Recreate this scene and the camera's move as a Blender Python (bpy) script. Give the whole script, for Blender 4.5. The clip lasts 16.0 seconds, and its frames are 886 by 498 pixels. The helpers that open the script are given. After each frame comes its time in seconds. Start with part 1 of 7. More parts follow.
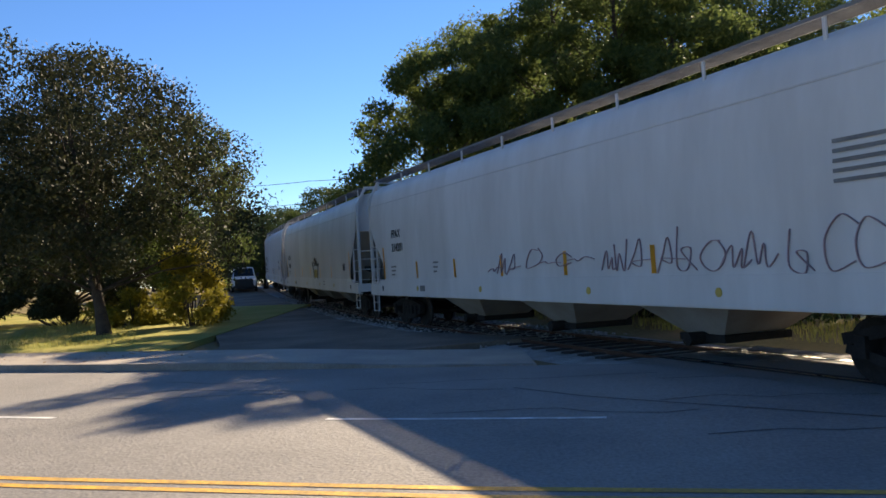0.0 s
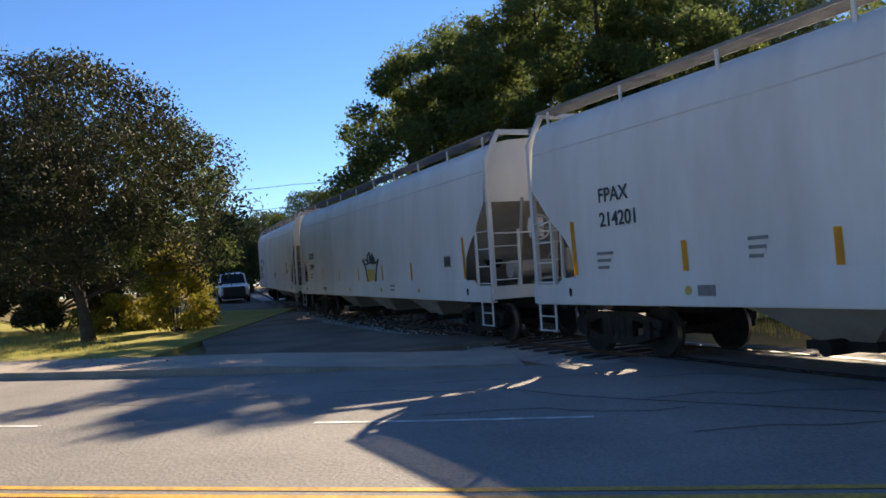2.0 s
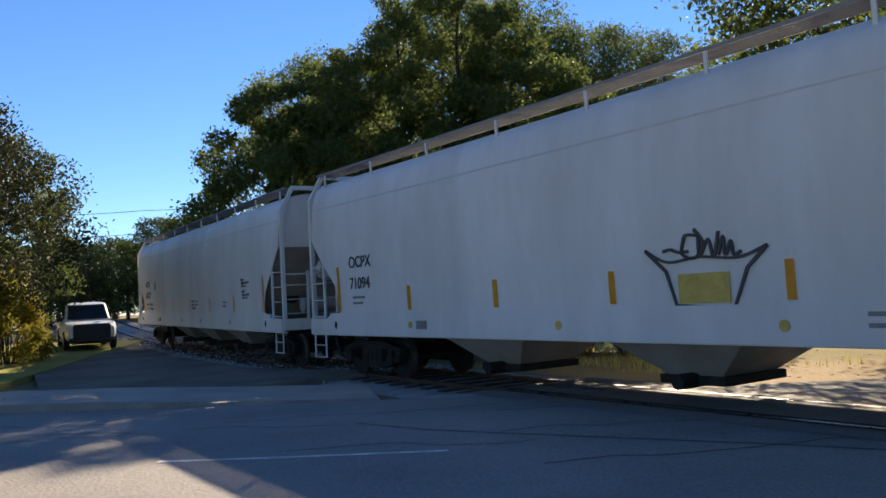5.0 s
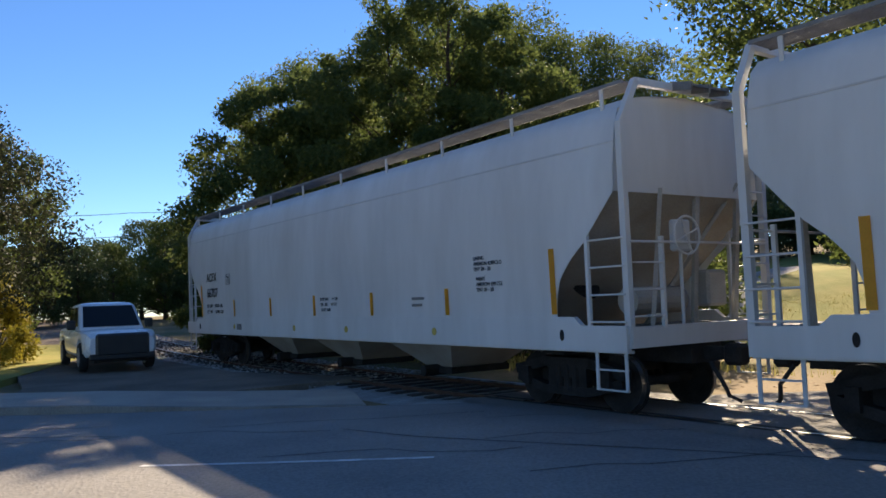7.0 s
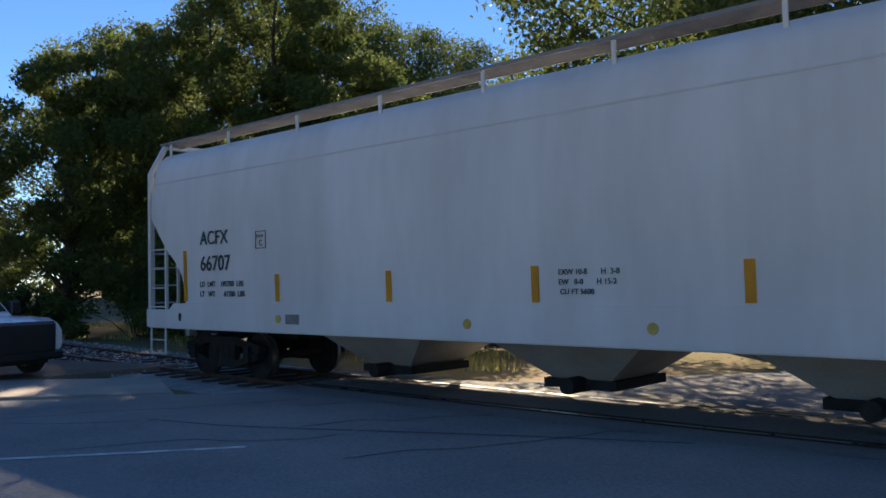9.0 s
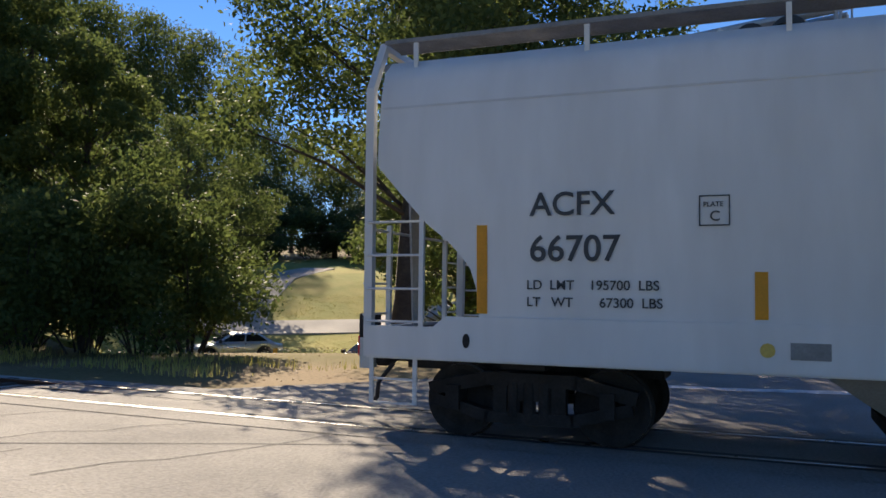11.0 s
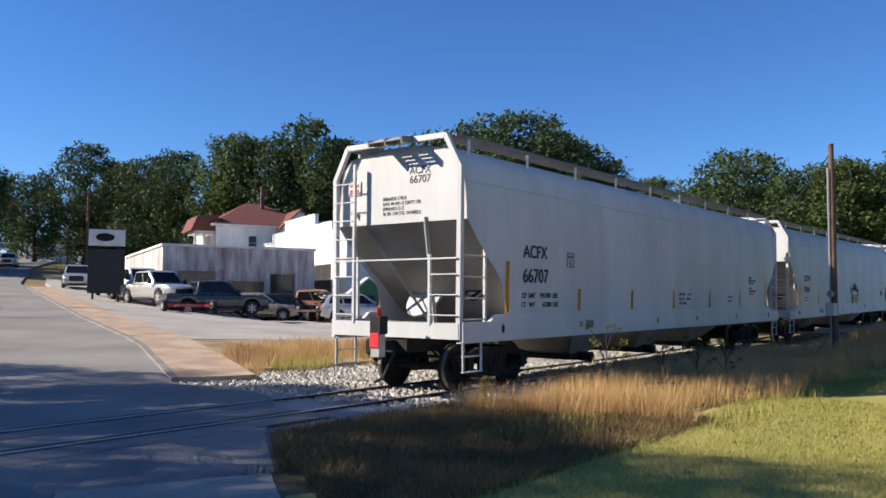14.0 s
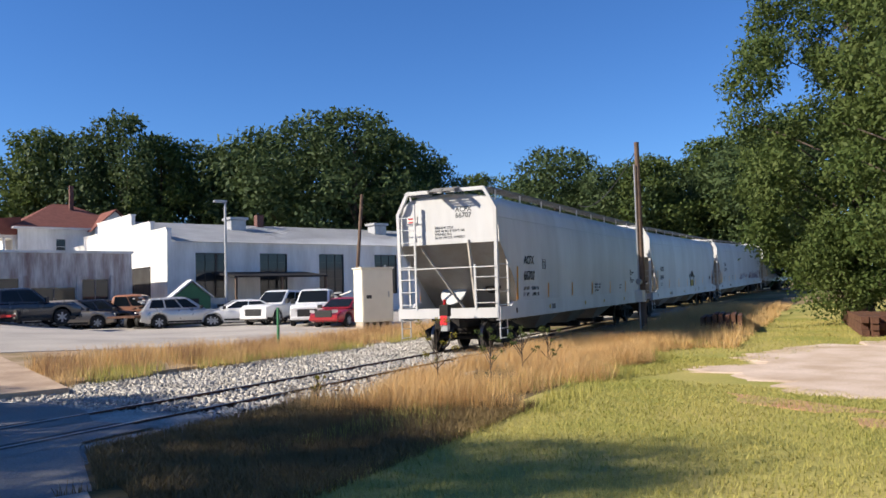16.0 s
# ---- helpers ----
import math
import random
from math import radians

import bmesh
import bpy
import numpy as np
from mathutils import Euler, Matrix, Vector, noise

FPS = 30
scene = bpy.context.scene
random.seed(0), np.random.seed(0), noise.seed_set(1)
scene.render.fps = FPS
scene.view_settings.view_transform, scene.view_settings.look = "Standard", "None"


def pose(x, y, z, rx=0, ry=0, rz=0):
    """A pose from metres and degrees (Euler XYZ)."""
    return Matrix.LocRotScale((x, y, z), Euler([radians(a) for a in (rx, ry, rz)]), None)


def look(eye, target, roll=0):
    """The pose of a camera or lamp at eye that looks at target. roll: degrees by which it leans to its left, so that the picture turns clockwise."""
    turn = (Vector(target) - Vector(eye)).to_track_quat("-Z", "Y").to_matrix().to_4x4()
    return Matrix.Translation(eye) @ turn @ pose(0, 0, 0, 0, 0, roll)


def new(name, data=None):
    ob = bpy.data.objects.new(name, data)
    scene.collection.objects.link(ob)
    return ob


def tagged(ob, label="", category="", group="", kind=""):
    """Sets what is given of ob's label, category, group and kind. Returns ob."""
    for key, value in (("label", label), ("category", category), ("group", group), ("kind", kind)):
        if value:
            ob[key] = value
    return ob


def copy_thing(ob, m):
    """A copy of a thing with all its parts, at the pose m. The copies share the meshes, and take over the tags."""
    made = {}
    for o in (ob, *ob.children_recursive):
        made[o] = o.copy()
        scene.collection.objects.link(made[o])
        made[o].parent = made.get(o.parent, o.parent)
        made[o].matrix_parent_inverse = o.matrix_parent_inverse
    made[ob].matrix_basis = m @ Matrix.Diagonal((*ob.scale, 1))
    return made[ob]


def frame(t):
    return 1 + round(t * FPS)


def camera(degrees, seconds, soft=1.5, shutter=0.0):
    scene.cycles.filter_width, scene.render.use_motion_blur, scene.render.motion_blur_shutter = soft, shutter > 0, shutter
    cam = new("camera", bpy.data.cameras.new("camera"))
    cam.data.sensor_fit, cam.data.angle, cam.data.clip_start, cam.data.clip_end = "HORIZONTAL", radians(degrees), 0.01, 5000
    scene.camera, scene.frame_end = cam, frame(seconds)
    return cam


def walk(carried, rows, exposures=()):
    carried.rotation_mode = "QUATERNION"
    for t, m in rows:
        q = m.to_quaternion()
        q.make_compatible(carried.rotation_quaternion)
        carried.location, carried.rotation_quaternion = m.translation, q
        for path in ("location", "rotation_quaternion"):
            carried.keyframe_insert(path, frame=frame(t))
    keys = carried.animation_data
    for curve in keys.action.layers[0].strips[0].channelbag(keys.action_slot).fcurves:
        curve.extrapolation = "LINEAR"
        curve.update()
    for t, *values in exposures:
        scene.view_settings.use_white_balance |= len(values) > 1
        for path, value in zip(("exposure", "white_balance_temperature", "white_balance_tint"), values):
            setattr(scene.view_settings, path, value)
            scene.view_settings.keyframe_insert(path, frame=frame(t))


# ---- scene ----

cam = camera(56.84, 16.0, soft=1.6)
EYE = (0.0, 0.0, 1.7)
# seconds, heading clockwise from +y, tilt up, lean
PATH = [
    (0.0, 0.00, 1.67, -2.94), (0.5, 0.89, 1.33, -3.13), (1.0, 1.51, 1.29, -3.36),
    (1.5, 1.32, 1.52, -3.39), (2.0, 0.98, 1.73, -3.70), (2.5, 1.11, 1.97, -3.52),
    (3.0, 1.87, 2.21, -3.17), (3.5, 3.04, 2.76, -3.06), (4.0, 4.82, 3.41, -3.52),
    (4.2, 6.82, 3.74, -3.55), (6.3, 12.28, 3.11, -2.63), (6.5, 11.48, 3.29, -2.67),
    (7.0, 11.81, 3.91, -2.19), (7.5, 13.82, 3.79, -2.70), (8.0, 17.21, 3.17, -3.06),
    (8.2, 18.55, 2.99, -2.82), (10.3, 32.78, 2.83, 0.63), (10.5, 33.96, 2.74, 0.36),
    (10.8, 38.20, 2.76, 0.33), (11.0, 43.53, 3.06, 0.74), (11.2, 50.51, 3.43, 0.91),
    (11.5, 61.47, 4.40, 1.37), (12.0, 73.54, 6.83, 0.94), (12.5, 80.36, 6.93, -0.39),
    (13.0, 89.05, 5.90, -1.19), (13.4, 102.32, 4.24, 0.22), (13.5, 104.36, 4.03, 0.37),
    (13.9, 115.16, 3.60, 0.58), (14.0, 117.56, 3.57, 0.43), (14.5, 126.43, 3.83, -0.18),
    (15.0, 129.58, 3.73, -1.14), (15.5, 129.84, 3.42, -1.95), (16.0, 129.49, 3.26, -1.63),
]


def aim(heading, tilt):
    a, b = radians(heading), radians(tilt)
    return Vector((math.sin(a) * math.cos(b), math.cos(a) * math.cos(b), math.sin(b)))


walk(cam, [(t, look(EYE, Vector(EYE) + aim(h, p) * 10, r)) for t, h, p, r in PATH],
     exposures=[(0.0, 0.85, 7300, 10), (8.2, 0.83, 7200, 10), (11.0, 0.62, 6900, 10), (12.2, 0.56, 6450, 10), (13.0, 0.48, 6150, 10), (14.0, 0.52, 6100, 10), (16.0, 0.54, 6150, 10)])

# ---- light ----
SUN_AZ, SUN_EL = 24.2, 30.6
world = bpy.data.worlds.new("world")
scene.world = world
world.use_nodes = True
wn = world.node_tree
sky = wn.nodes.new("ShaderNodeTexSky")
sky.sky_type = "NISHITA"
sky.sun_disc = False
sky.sun_elevation, sky.sun_rotation = radians(SUN_EL), radians(SUN_AZ)
sky.air_density, sky.dust_density, sky.ozone_density = 0.9, 0.0, 7.0
deep = wn.nodes.new("ShaderNodeHueSaturation")
deep.inputs["Hue"].default_value = 0.506
deep.inputs["Saturation"].default_value = 1.1
deep.inputs["Value"].default_value = 1.02
wn.links.new(sky.outputs[0], deep.inputs["Color"])
wn.links.new(deep.outputs[0], wn.nodes["Background"].inputs[0])
wn.nodes["Background"].inputs[1].default_value = 0.1
sun = new("sun", bpy.data.lights.new("sun", "SUN"))
sun.data.energy, sun.data.angle, sun.data.color = 6.3, radians(0.53), (1.0, 0.87, 0.70)
sun.matrix_world = look(aim(SUN_AZ, SUN_EL) * 200, (0, 0, 0))


# ---- materials ----
def mat(name, col, rough=0.8, var=0.3, scale=2.0, bump=0.2, metal=0.0, col2=None, fine=40.0, spec=0.5, island=0.0, coat=0.0, streak=1.0):
    """A two-scale procedural surface: broad stains between col and col2, fine grain, bump."""
    m = bpy.data.materials.new(name)
    m.use_nodes = True
    nt = m.node_tree
    N, L = nt.nodes, nt.links
    b = N["Principled BSDF"]
    b.inputs["Metallic"].default_value = metal
    b.inputs["Specular IOR Level"].default_value = spec
    b.inputs["Coat Weight"].default_value = coat
    tc = N.new("ShaderNodeTexCoord")
    n1, n2 = N.new("ShaderNodeTexNoise"), N.new("ShaderNodeTexNoise")
    mp = N.new("ShaderNodeMapping")
    mp.inputs["Scale"].default_value = (1, 1, streak)
    L.new(tc.outputs["Object"], mp.inputs["Vector"])
    for n, s in ((n1, scale), (n2, fine)):
        L.new(mp.outputs[0], n.inputs["Vector"])
        n.inputs["Scale"].default_value = s
        n.inputs["Detail"].default_value = 6
    col2 = col2 or tuple(c * (1 - var) for c in col)
    ramp = N.new("ShaderNodeMapRange")
    ramp.inputs["From Min"].default_value, ramp.inputs["From Max"].default_value = 0.35, 0.68
    L.new(n1.outputs[0], ramp.inputs["Value"])
    mix = N.new("ShaderNodeMix")
    mix.data_type = "RGBA"
    mix.inputs["A"].default_value, mix.inputs["B"].default_value = (*col, 1), (*col2, 1)
    L.new(ramp.outputs[0], mix.inputs["Factor"])
    hsv = N.new("ShaderNodeHueSaturation")
    r2 = N.new("ShaderNodeMapRange")
    r2.inputs["From Min"].default_value, r2.inputs["From Max"].default_value = 0.3, 0.7
    r2.inputs["To Min"].default_value, r2.inputs["To Max"].default_value = 1 - var * 0.6, 1 + var * 0.6
    L.new(n2.outputs[0], r2.inputs["Value"])
    val = r2.outputs[0]
    if island:
        g = N.new("ShaderNodeNewGeometry")
        r3 = N.new("ShaderNodeMapRange")
        r3.inputs["To Min"].default_value, r3.inputs["To Max"].default_value = 1 - island, 1 + island
        L.new(g.outputs["Random Per Island"], r3.inputs["Value"])
        mul = N.new("ShaderNodeMath")
        mul.operation = "MULTIPLY"
        L.new(val, mul.inputs[0])
        L.new(r3.outputs[0], mul.inputs[1])
        val = mul.outputs[0]
    L.new(val, hsv.inputs["Value"])
    L.new(mix.outputs["Result"], hsv.inputs["Color"])
    L.new(hsv.outputs[0], b.inputs["Base Color"])
    r4 = N.new("ShaderNodeMapRange")
    r4.inputs["To Min"].default_value, r4.inputs["To Max"].default_value = max(0, rough - 0.12), min(1, rough + 0.12)
    L.new(n1.outputs[0], r4.inputs["Value"])
    L.new(r4.outputs[0], b.inputs["Roughness"])
    if bump:
        bp = N.new("ShaderNodeBump")
        bp.inputs["Strength"].default_value = bump
        bp.inputs["Distance"].default_value = 0.02
        L.new(n2.outputs[0], bp.inputs["Height"])
        L.new(bp.outputs[0], b.inputs["Normal"])
    return m


def leafmat(name, col, col2, trans=0.35):
    """Leaves: two tones by leaf, some light passing through."""
    m = bpy.data.materials.new(name)
    m.use_nodes = True
    N, L = m.node_tree.nodes, m.node_tree.links
    b = N["Principled BSDF"]
    b.inputs["Roughness"].default_value = 0.6
    b.inputs["Specular IOR Level"].default_value = 0.12
    g = N.new("ShaderNodeNewGeometry")
    tc = N.new("ShaderNodeTexCoord")
    nz = N.new("ShaderNodeTexNoise")
    nz.inputs["Scale"].default_value = 0.5
    L.new(tc.outputs["Object"], nz.inputs["Vector"])
    add = N.new("ShaderNodeMath")
    add.operation = "MULTIPLY_ADD"
    add.inputs[1].default_value = 0.55
    L.new(g.outputs["Random Per Island"], add.inputs[0])
    sub = N.new("ShaderNodeMapRange")
    sub.inputs["From Min"].default_value, sub.inputs["From Max"].default_value = 0.3, 0.7
    sub.inputs["To Max"].default_value = 0.45
    L.new(nz.outputs[0], sub.inputs["Value"])
    L.new(sub.outputs[0], add.inputs[2])
    mix = N.new("ShaderNodeMix")
    mix.data_type = "RGBA"
    mix.inputs["A"].default_value, mix.inputs["B"].default_value = (*col, 1), (*col2, 1)
    L.new(add.outputs[0], mix.inputs["Factor"])
    L.new(mix.outputs["Result"], b.inputs["Base Color"])
    t = N.new("ShaderNodeBsdfTranslucent")
    L.new(mix.outputs["Result"], t.inputs["Color"])
    ms = N.new("ShaderNodeMixShader")
    ms.inputs[0].default_value = trans
    L.new(b.outputs[0], ms.inputs[1])
    L.new(t.outputs[0], ms.inputs[2])
    L.new(ms.outputs[0], N["Material Output"].inputs[0])
    return m


def glow(name, col, strength):
    m = bpy.data.materials.new(name)
    m.use_nodes = True
    b = m.node_tree.nodes["Principled BSDF"]
    b.inputs["Base Color"].default_value = (*col, 1)
    b.inputs["Emission Color"].default_value = (*col, 1)
    b.inputs["Emission Strength"].default_value = strength
    return m


def glassmat(name, col=(0.02, 0.025, 0.03), rough=0.06):
    m = bpy.data.materials.new(name)
    m.use_nodes = True
    b = m.node_tree.nodes["Principled BSDF"]
    b.inputs["Base Color"].default_value = (*col, 1)
    b.inputs["Roughness"].default_value = rough
    b.inputs["Specular IOR Level"].default_value = 0.45
    return m


M_ASPHALT = mat("worn_asphalt", (0.27, 0.25, 0.225), 0.85, 0.3, 0.35, 0.9, col2=(0.19, 0.178, 0.165), fine=26, spec=0.3)
M_LOT = mat("pale_asphalt", (0.42, 0.38, 0.33), 0.9, 0.2, 0.3, 0.3, col2=(0.3, 0.275, 0.245), fine=50)
M_PATCH = mat("dark_asphalt", (0.05, 0.05, 0.05), 0.8, 0.3, 0.8, 0.4, fine=60)
M_CONC = mat("concrete", (0.4, 0.34, 0.27), 0.9, 0.25, 0.8, 0.3, col2=(0.3, 0.26, 0.22))
M_TANCONC = mat("dusty_tan_concrete", (0.44, 0.33, 0.23), 0.92, 0.3, 1.1, 0.4, col2=(0.3, 0.21, 0.14))
M_KERB = mat("kerb_stone", (0.25, 0.23, 0.2), 0.9, 0.35, 1.2, 0.3)
M_WHITELINE = mat("worn_white_line", (0.72, 0.71, 0.68), 0.8, 0.3, 3, 0.3, col2=(0.4, 0.39, 0.37), fine=25)
M_YELLOWLINE = mat("worn_yellow_line", (0.62, 0.34, 0.04), 0.8, 0.4, 3, 0.3, col2=(0.36, 0.22, 0.06), fine=25)
M_GROUND = mat("dry_soil", (0.26, 0.19, 0.11), 0.95, 0.35, 0.25, 0.5, col2=(0.16, 0.14, 0.06), fine=12, spec=0.08)
M_VERGE = mat("matted_verge_soil", (0.15, 0.11, 0.06), 0.95, 0.35, 1.2, 0.7, col2=(0.09, 0.08, 0.035), fine=20, spec=0.08)
M_LAWN = mat("lawn_soil", (0.24, 0.245, 0.06), 0.95, 0.35, 0.4, 0.6, col2=(0.38, 0.32, 0.11), fine=25, spec=0.08)
M_TANSOIL = mat("bare_tan_soil", (0.36, 0.27, 0.18), 0.95, 0.3, 0.8, 0.5, col2=(0.22, 0.17, 0.09), fine=20, spec=0.08)
M_GRAVEL = mat("ballast", (0.48, 0.45, 0.40), 0.95, 0.4, 1.5, 0.8, fine=22, island=0.35)
M_DIRT = mat("dirt_track", (0.24, 0.19, 0.145), 0.95, 0.3, 0.5, 0.6, col2=(0.14, 0.115, 0.09), fine=18, spec=0.1)
M_SAND = mat("sandy_gravel", (0.6, 0.48, 0.38), 0.95, 0.3, 0.9, 0.7, col2=(0.42, 0.31, 0.21), fine=30)
M_RUST = mat("rusty_steel", (0.13, 0.06, 0.035), 0.8, 0.4, 3, 0.3, metal=0.3)
M_RAIL = mat("worn_rail_steel", (0.35, 0.33, 0.31), 0.3, 0.2, 4, 0.1, metal=0.9)
M_TIE = mat("old_sleeper", (0.07, 0.055, 0.045), 0.9, 0.4, 4, 0.5)
M_CARGREY = mat("grey_car_paint", (0.57, 0.575, 0.575), 0.45, 0.06, 0.9, 0.05, col2=(0.48, 0.478, 0.47), fine=5, streak=0.25)
M_CARGREY2 = mat("grey_stained_paint", (0.49, 0.495, 0.5), 0.5, 0.12, 0.6, 0.05, col2=(0.4, 0.4, 0.4), fine=5)
M_SLOPE = mat("dusty_grey_paint", (0.35, 0.335, 0.31), 0.6, 0.2, 1.2, 0.1, col2=(0.27, 0.24, 0.2))
M_DARKSTEEL = mat("dark_grimy_steel", (0.03, 0.027, 0.025), 0.8, 0.4, 4, 0.2, metal=0.1, spec=0.2)
M_TREAD = mat("wheel_tread", (0.3, 0.28, 0.26), 0.35, 0.2, 4, 0.1, metal=0.9)
M_STRIPE = mat("yellow_reflector", (0.88, 0.43, 0.03), 0.35, 0.1, 5, 0.0)
M_INK = mat("black_lettering", (0.03, 0.035, 0.04), 0.6, 0.2, 8, 0)
M_TAG = mat("dark_red_spray", (0.32, 0.22, 0.24), 0.6, 0.2, 8, 0)
M_TAG2 = mat("black_spray", (0.04, 0.04, 0.04), 0.6, 0.2, 8, 0)
M_GRATE = mat("grating", (0.2, 0.2, 0.198), 0.6, 0.2, 4, 0.1, metal=0.4)
M_BARK = mat("bark", (0.07, 0.05, 0.035), 0.95, 0.45, 3, 0.9, fine=14)
M_LEAF_OAK = leafmat("oak_leaf", (0.056, 0.088, 0.027), (0.15, 0.178, 0.052), 0.56)
M_LEAF_DARK = leafmat("dark_leaf", (0.024, 0.036, 0.017), (0.07, 0.066, 0.03), 0.25)
M_LEAF_YEL = leafmat("yellowing_leaf", (0.14, 0.145, 0.022), (0.34, 0.27, 0.04), 0.45)
M_LEAF_PINE = leafmat("glossy_leaf", (0.05, 0.085, 0.022), (0.125, 0.155, 0.045), 0.35)
M_LEAF_FAR = leafmat("far_leaf", (0.035, 0.062, 0.026), (0.085, 0.115, 0.042), 0.25)
M_GRASS = leafmat("green_grass", (0.27, 0.28, 0.062), (0.53, 0.45, 0.15), 0.35)
M_STRAW = leafmat("dry_tall_grass", (0.5, 0.31, 0.12), (0.74, 0.52, 0.25), 0.35)
M_BRICK = mat("dark_red_brick", (0.11, 0.035, 0.028), 0.9, 0.35, 2, 0.3, island=0.2)
M_MORTAR = mat("mortar", (0.2, 0.16, 0.14), 0.95, 0.3, 3, 0.3)
M_WHITE = mat("white_paint", (0.76, 0.75, 0.72), 0.65, 0.1, 1.1, 0.05, col2=(0.58, 0.56, 0.52), fine=7, streak=0.2)
M_WORNWHITE = mat("peeling_white_paint", (0.68, 0.63, 0.58), 0.85, 0.3, 2.2, 0.3, col2=(0.30, 0.2, 0.17), fine=11, streak=0.16)
M_ROOFDARK = mat("dark_shingles", (0.028, 0.028, 0.03), 0.95, 0.3, 3, 0.4, fine=20, spec=0.12)
M_ROOFRED = mat("red_roof", (0.17, 0.052, 0.036), 0.85, 0.25, 2, 0.3, fine=20)
M_ROOFMETAL = mat("pale_metal_roof", (0.6, 0.61, 0.62), 0.5, 0.15, 0.6, 0.1)
M_GLASS = glassmat("dark_window_glass")
# near-black colour that paints in the dimness of doorways and inner floors
M_INTERIOR = mat("painted_interior_dark", (0.03, 0.028, 0.026), 0.9, 0.3, 1, 0)
M_GALV = mat("galvanised_steel", (0.42, 0.43, 0.44), 0.5, 0.15, 3, 0.05, metal=0.5)
M_WOODPOLE = mat("weathered_pole", (0.14, 0.09, 0.06), 0.9, 0.35, 2, 0.5, fine=18)
M_BLACK = mat("black_paint", (0.02, 0.02, 0.02), 0.5, 0.2, 4, 0.05)
M_RUBBER = mat("tyre_rubber", (0.02, 0.02, 0.02), 0.85, 0.2, 6, 0.2)
M_CHROME = mat("bright_metal", (0.6, 0.6, 0.6), 0.25, 0.05, 4, 0, metal=1.0)
M_REDLENS = mat("red_lens", (0.35, 0.01, 0.01), 0.25, 0.05, 4, 0)
M_CLEARLENS = mat("clear_lens", (0.6, 0.6, 0.6), 0.15, 0.05, 4, 0)
M_AMBER = mat("amber_lens", (0.6, 0.25, 0.02), 0.3, 0.05, 4, 0)
M_REDGLOW = glow("lit_red_lamp", (1.0, 0.03, 0.03), 4.0)
M_STOPRED = mat("stop_red", (0.45, 0.02, 0.02), 0.5, 0.1, 3, 0)
M_CABINET = mat("cream_cabinet_paint", (0.72, 0.68, 0.56), 0.5, 0.08, 2, 0.05)
M_GREEN = mat("green_post_paint", (0.03, 0.14, 0.06), 0.5, 0.1, 3, 0)
M_WIRE = mat("dark_cable", (0.02, 0.02, 0.02), 0.7, 0.1, 3, 0)


# ---- building blocks ----
def obj(name, bm, material, parent=None, label="", smooth=False):
    me = bpy.data.meshes.new(name)
    bm.to_mesh(me)
    bm.free()
    for m in (material if isinstance(material, (list, tuple)) else (material,)):
        me.materials.append(m)
    if smooth:
        me.polygons.foreach_set("use_smooth", [True] * len(me.polygons))
    ob = new(name, me)
    ob.parent = parent
    if label:
        ob["label"] = label
    return ob


part = obj


def thing(name, label, category, m=None, group="", kind=""):
    e = new(name)
    e.empty_display_size = 0.2
    if m is not None:
        e.matrix_world = m
    return tagged(e, label, category, group, kind)


def raw(name, verts, faces, material, parent=None, label=""):
    me = bpy.data.meshes.new(name)
    verts = np.asarray(verts, dtype=np.float32)
    faces = np.asarray(faces, dtype=np.int32)
    k = faces.shape[1]
    me.vertices.add(len(verts))
    me.vertices.foreach_set("co", verts.ravel())
    me.loops.add(faces.size)
    me.loops.foreach_set("vertex_index", faces.ravel())
    me.polygons.add(len(faces))
    me.polygons.foreach_set("loop_start", np.arange(0, faces.size, k, dtype=np.int32))
    me.update(calc_edges=True)
    me.validate()
    me.materials.append(material)
    ob = new(name, me)
    ob.parent = parent
    if label:
        ob["label"] = label
    return ob


def box(bm, x0, x1, y0, y1, z0, z1, m=None, bevel=0.0):
    c = Matrix.Translation(((x0 + x1) / 2, (y0 + y1) / 2, (z0 + z1) / 2)) @ Matrix.Diagonal((x1 - x0, y1 - y0, z1 - z0, 1))
    r = bmesh.ops.create_cube(bm, size=1.0, matrix=(m @ c) if m is not None else c)
    if bevel:
        es = {e for v in r["verts"] for e in v.link_edges}
        bmesh.ops.bevel(bm, geom=list(es), offset=bevel, segments=1, affect="EDGES")
    return bm


def bar(bm, p, q, w, h=None, n=0):
    """A straight bar from p to q: square (w by h), or round with n sides and radius w."""
    p, q = Vector(p), Vector(q)
    d = q - p
    m = Matrix.Translation((p + q) / 2) @ d.to_track_quat("Z", "Y").to_matrix().to_4x4()
    if n:
        bmesh.ops.create_cone(bm, cap_ends=True, segments=n, radius1=w, radius2=h if h is not None else w, depth=d.length, matrix=m)
    else:
        bmesh.ops.create_cube(bm, size=1.0, matrix=m @ Matrix.Diagonal((w, h or w, d.length, 1)))
    return bm


def tube(pts, radii, n=7):
    """A bent tapering tube as vertices and quads."""
    vs, fs = [], []
    for i, p in enumerate(pts):
        d = (pts[min(i + 1, len(pts) - 1)] - pts[max(i - 1, 0)]).normalized()
        a = d.orthogonal().normalized()
        b = d.cross(a)
        for k in range(n):
            w = 2 * math.pi * k / n
            vs.append(p + (a * math.cos(w) + b * math.sin(w)) * radii[i])
        if i:
            o = (i - 1) * n
            fs += [(o + k, o + (k + 1) % n, o + n + (k + 1) % n, o + n + k) for k in range(n)]
    return vs, fs


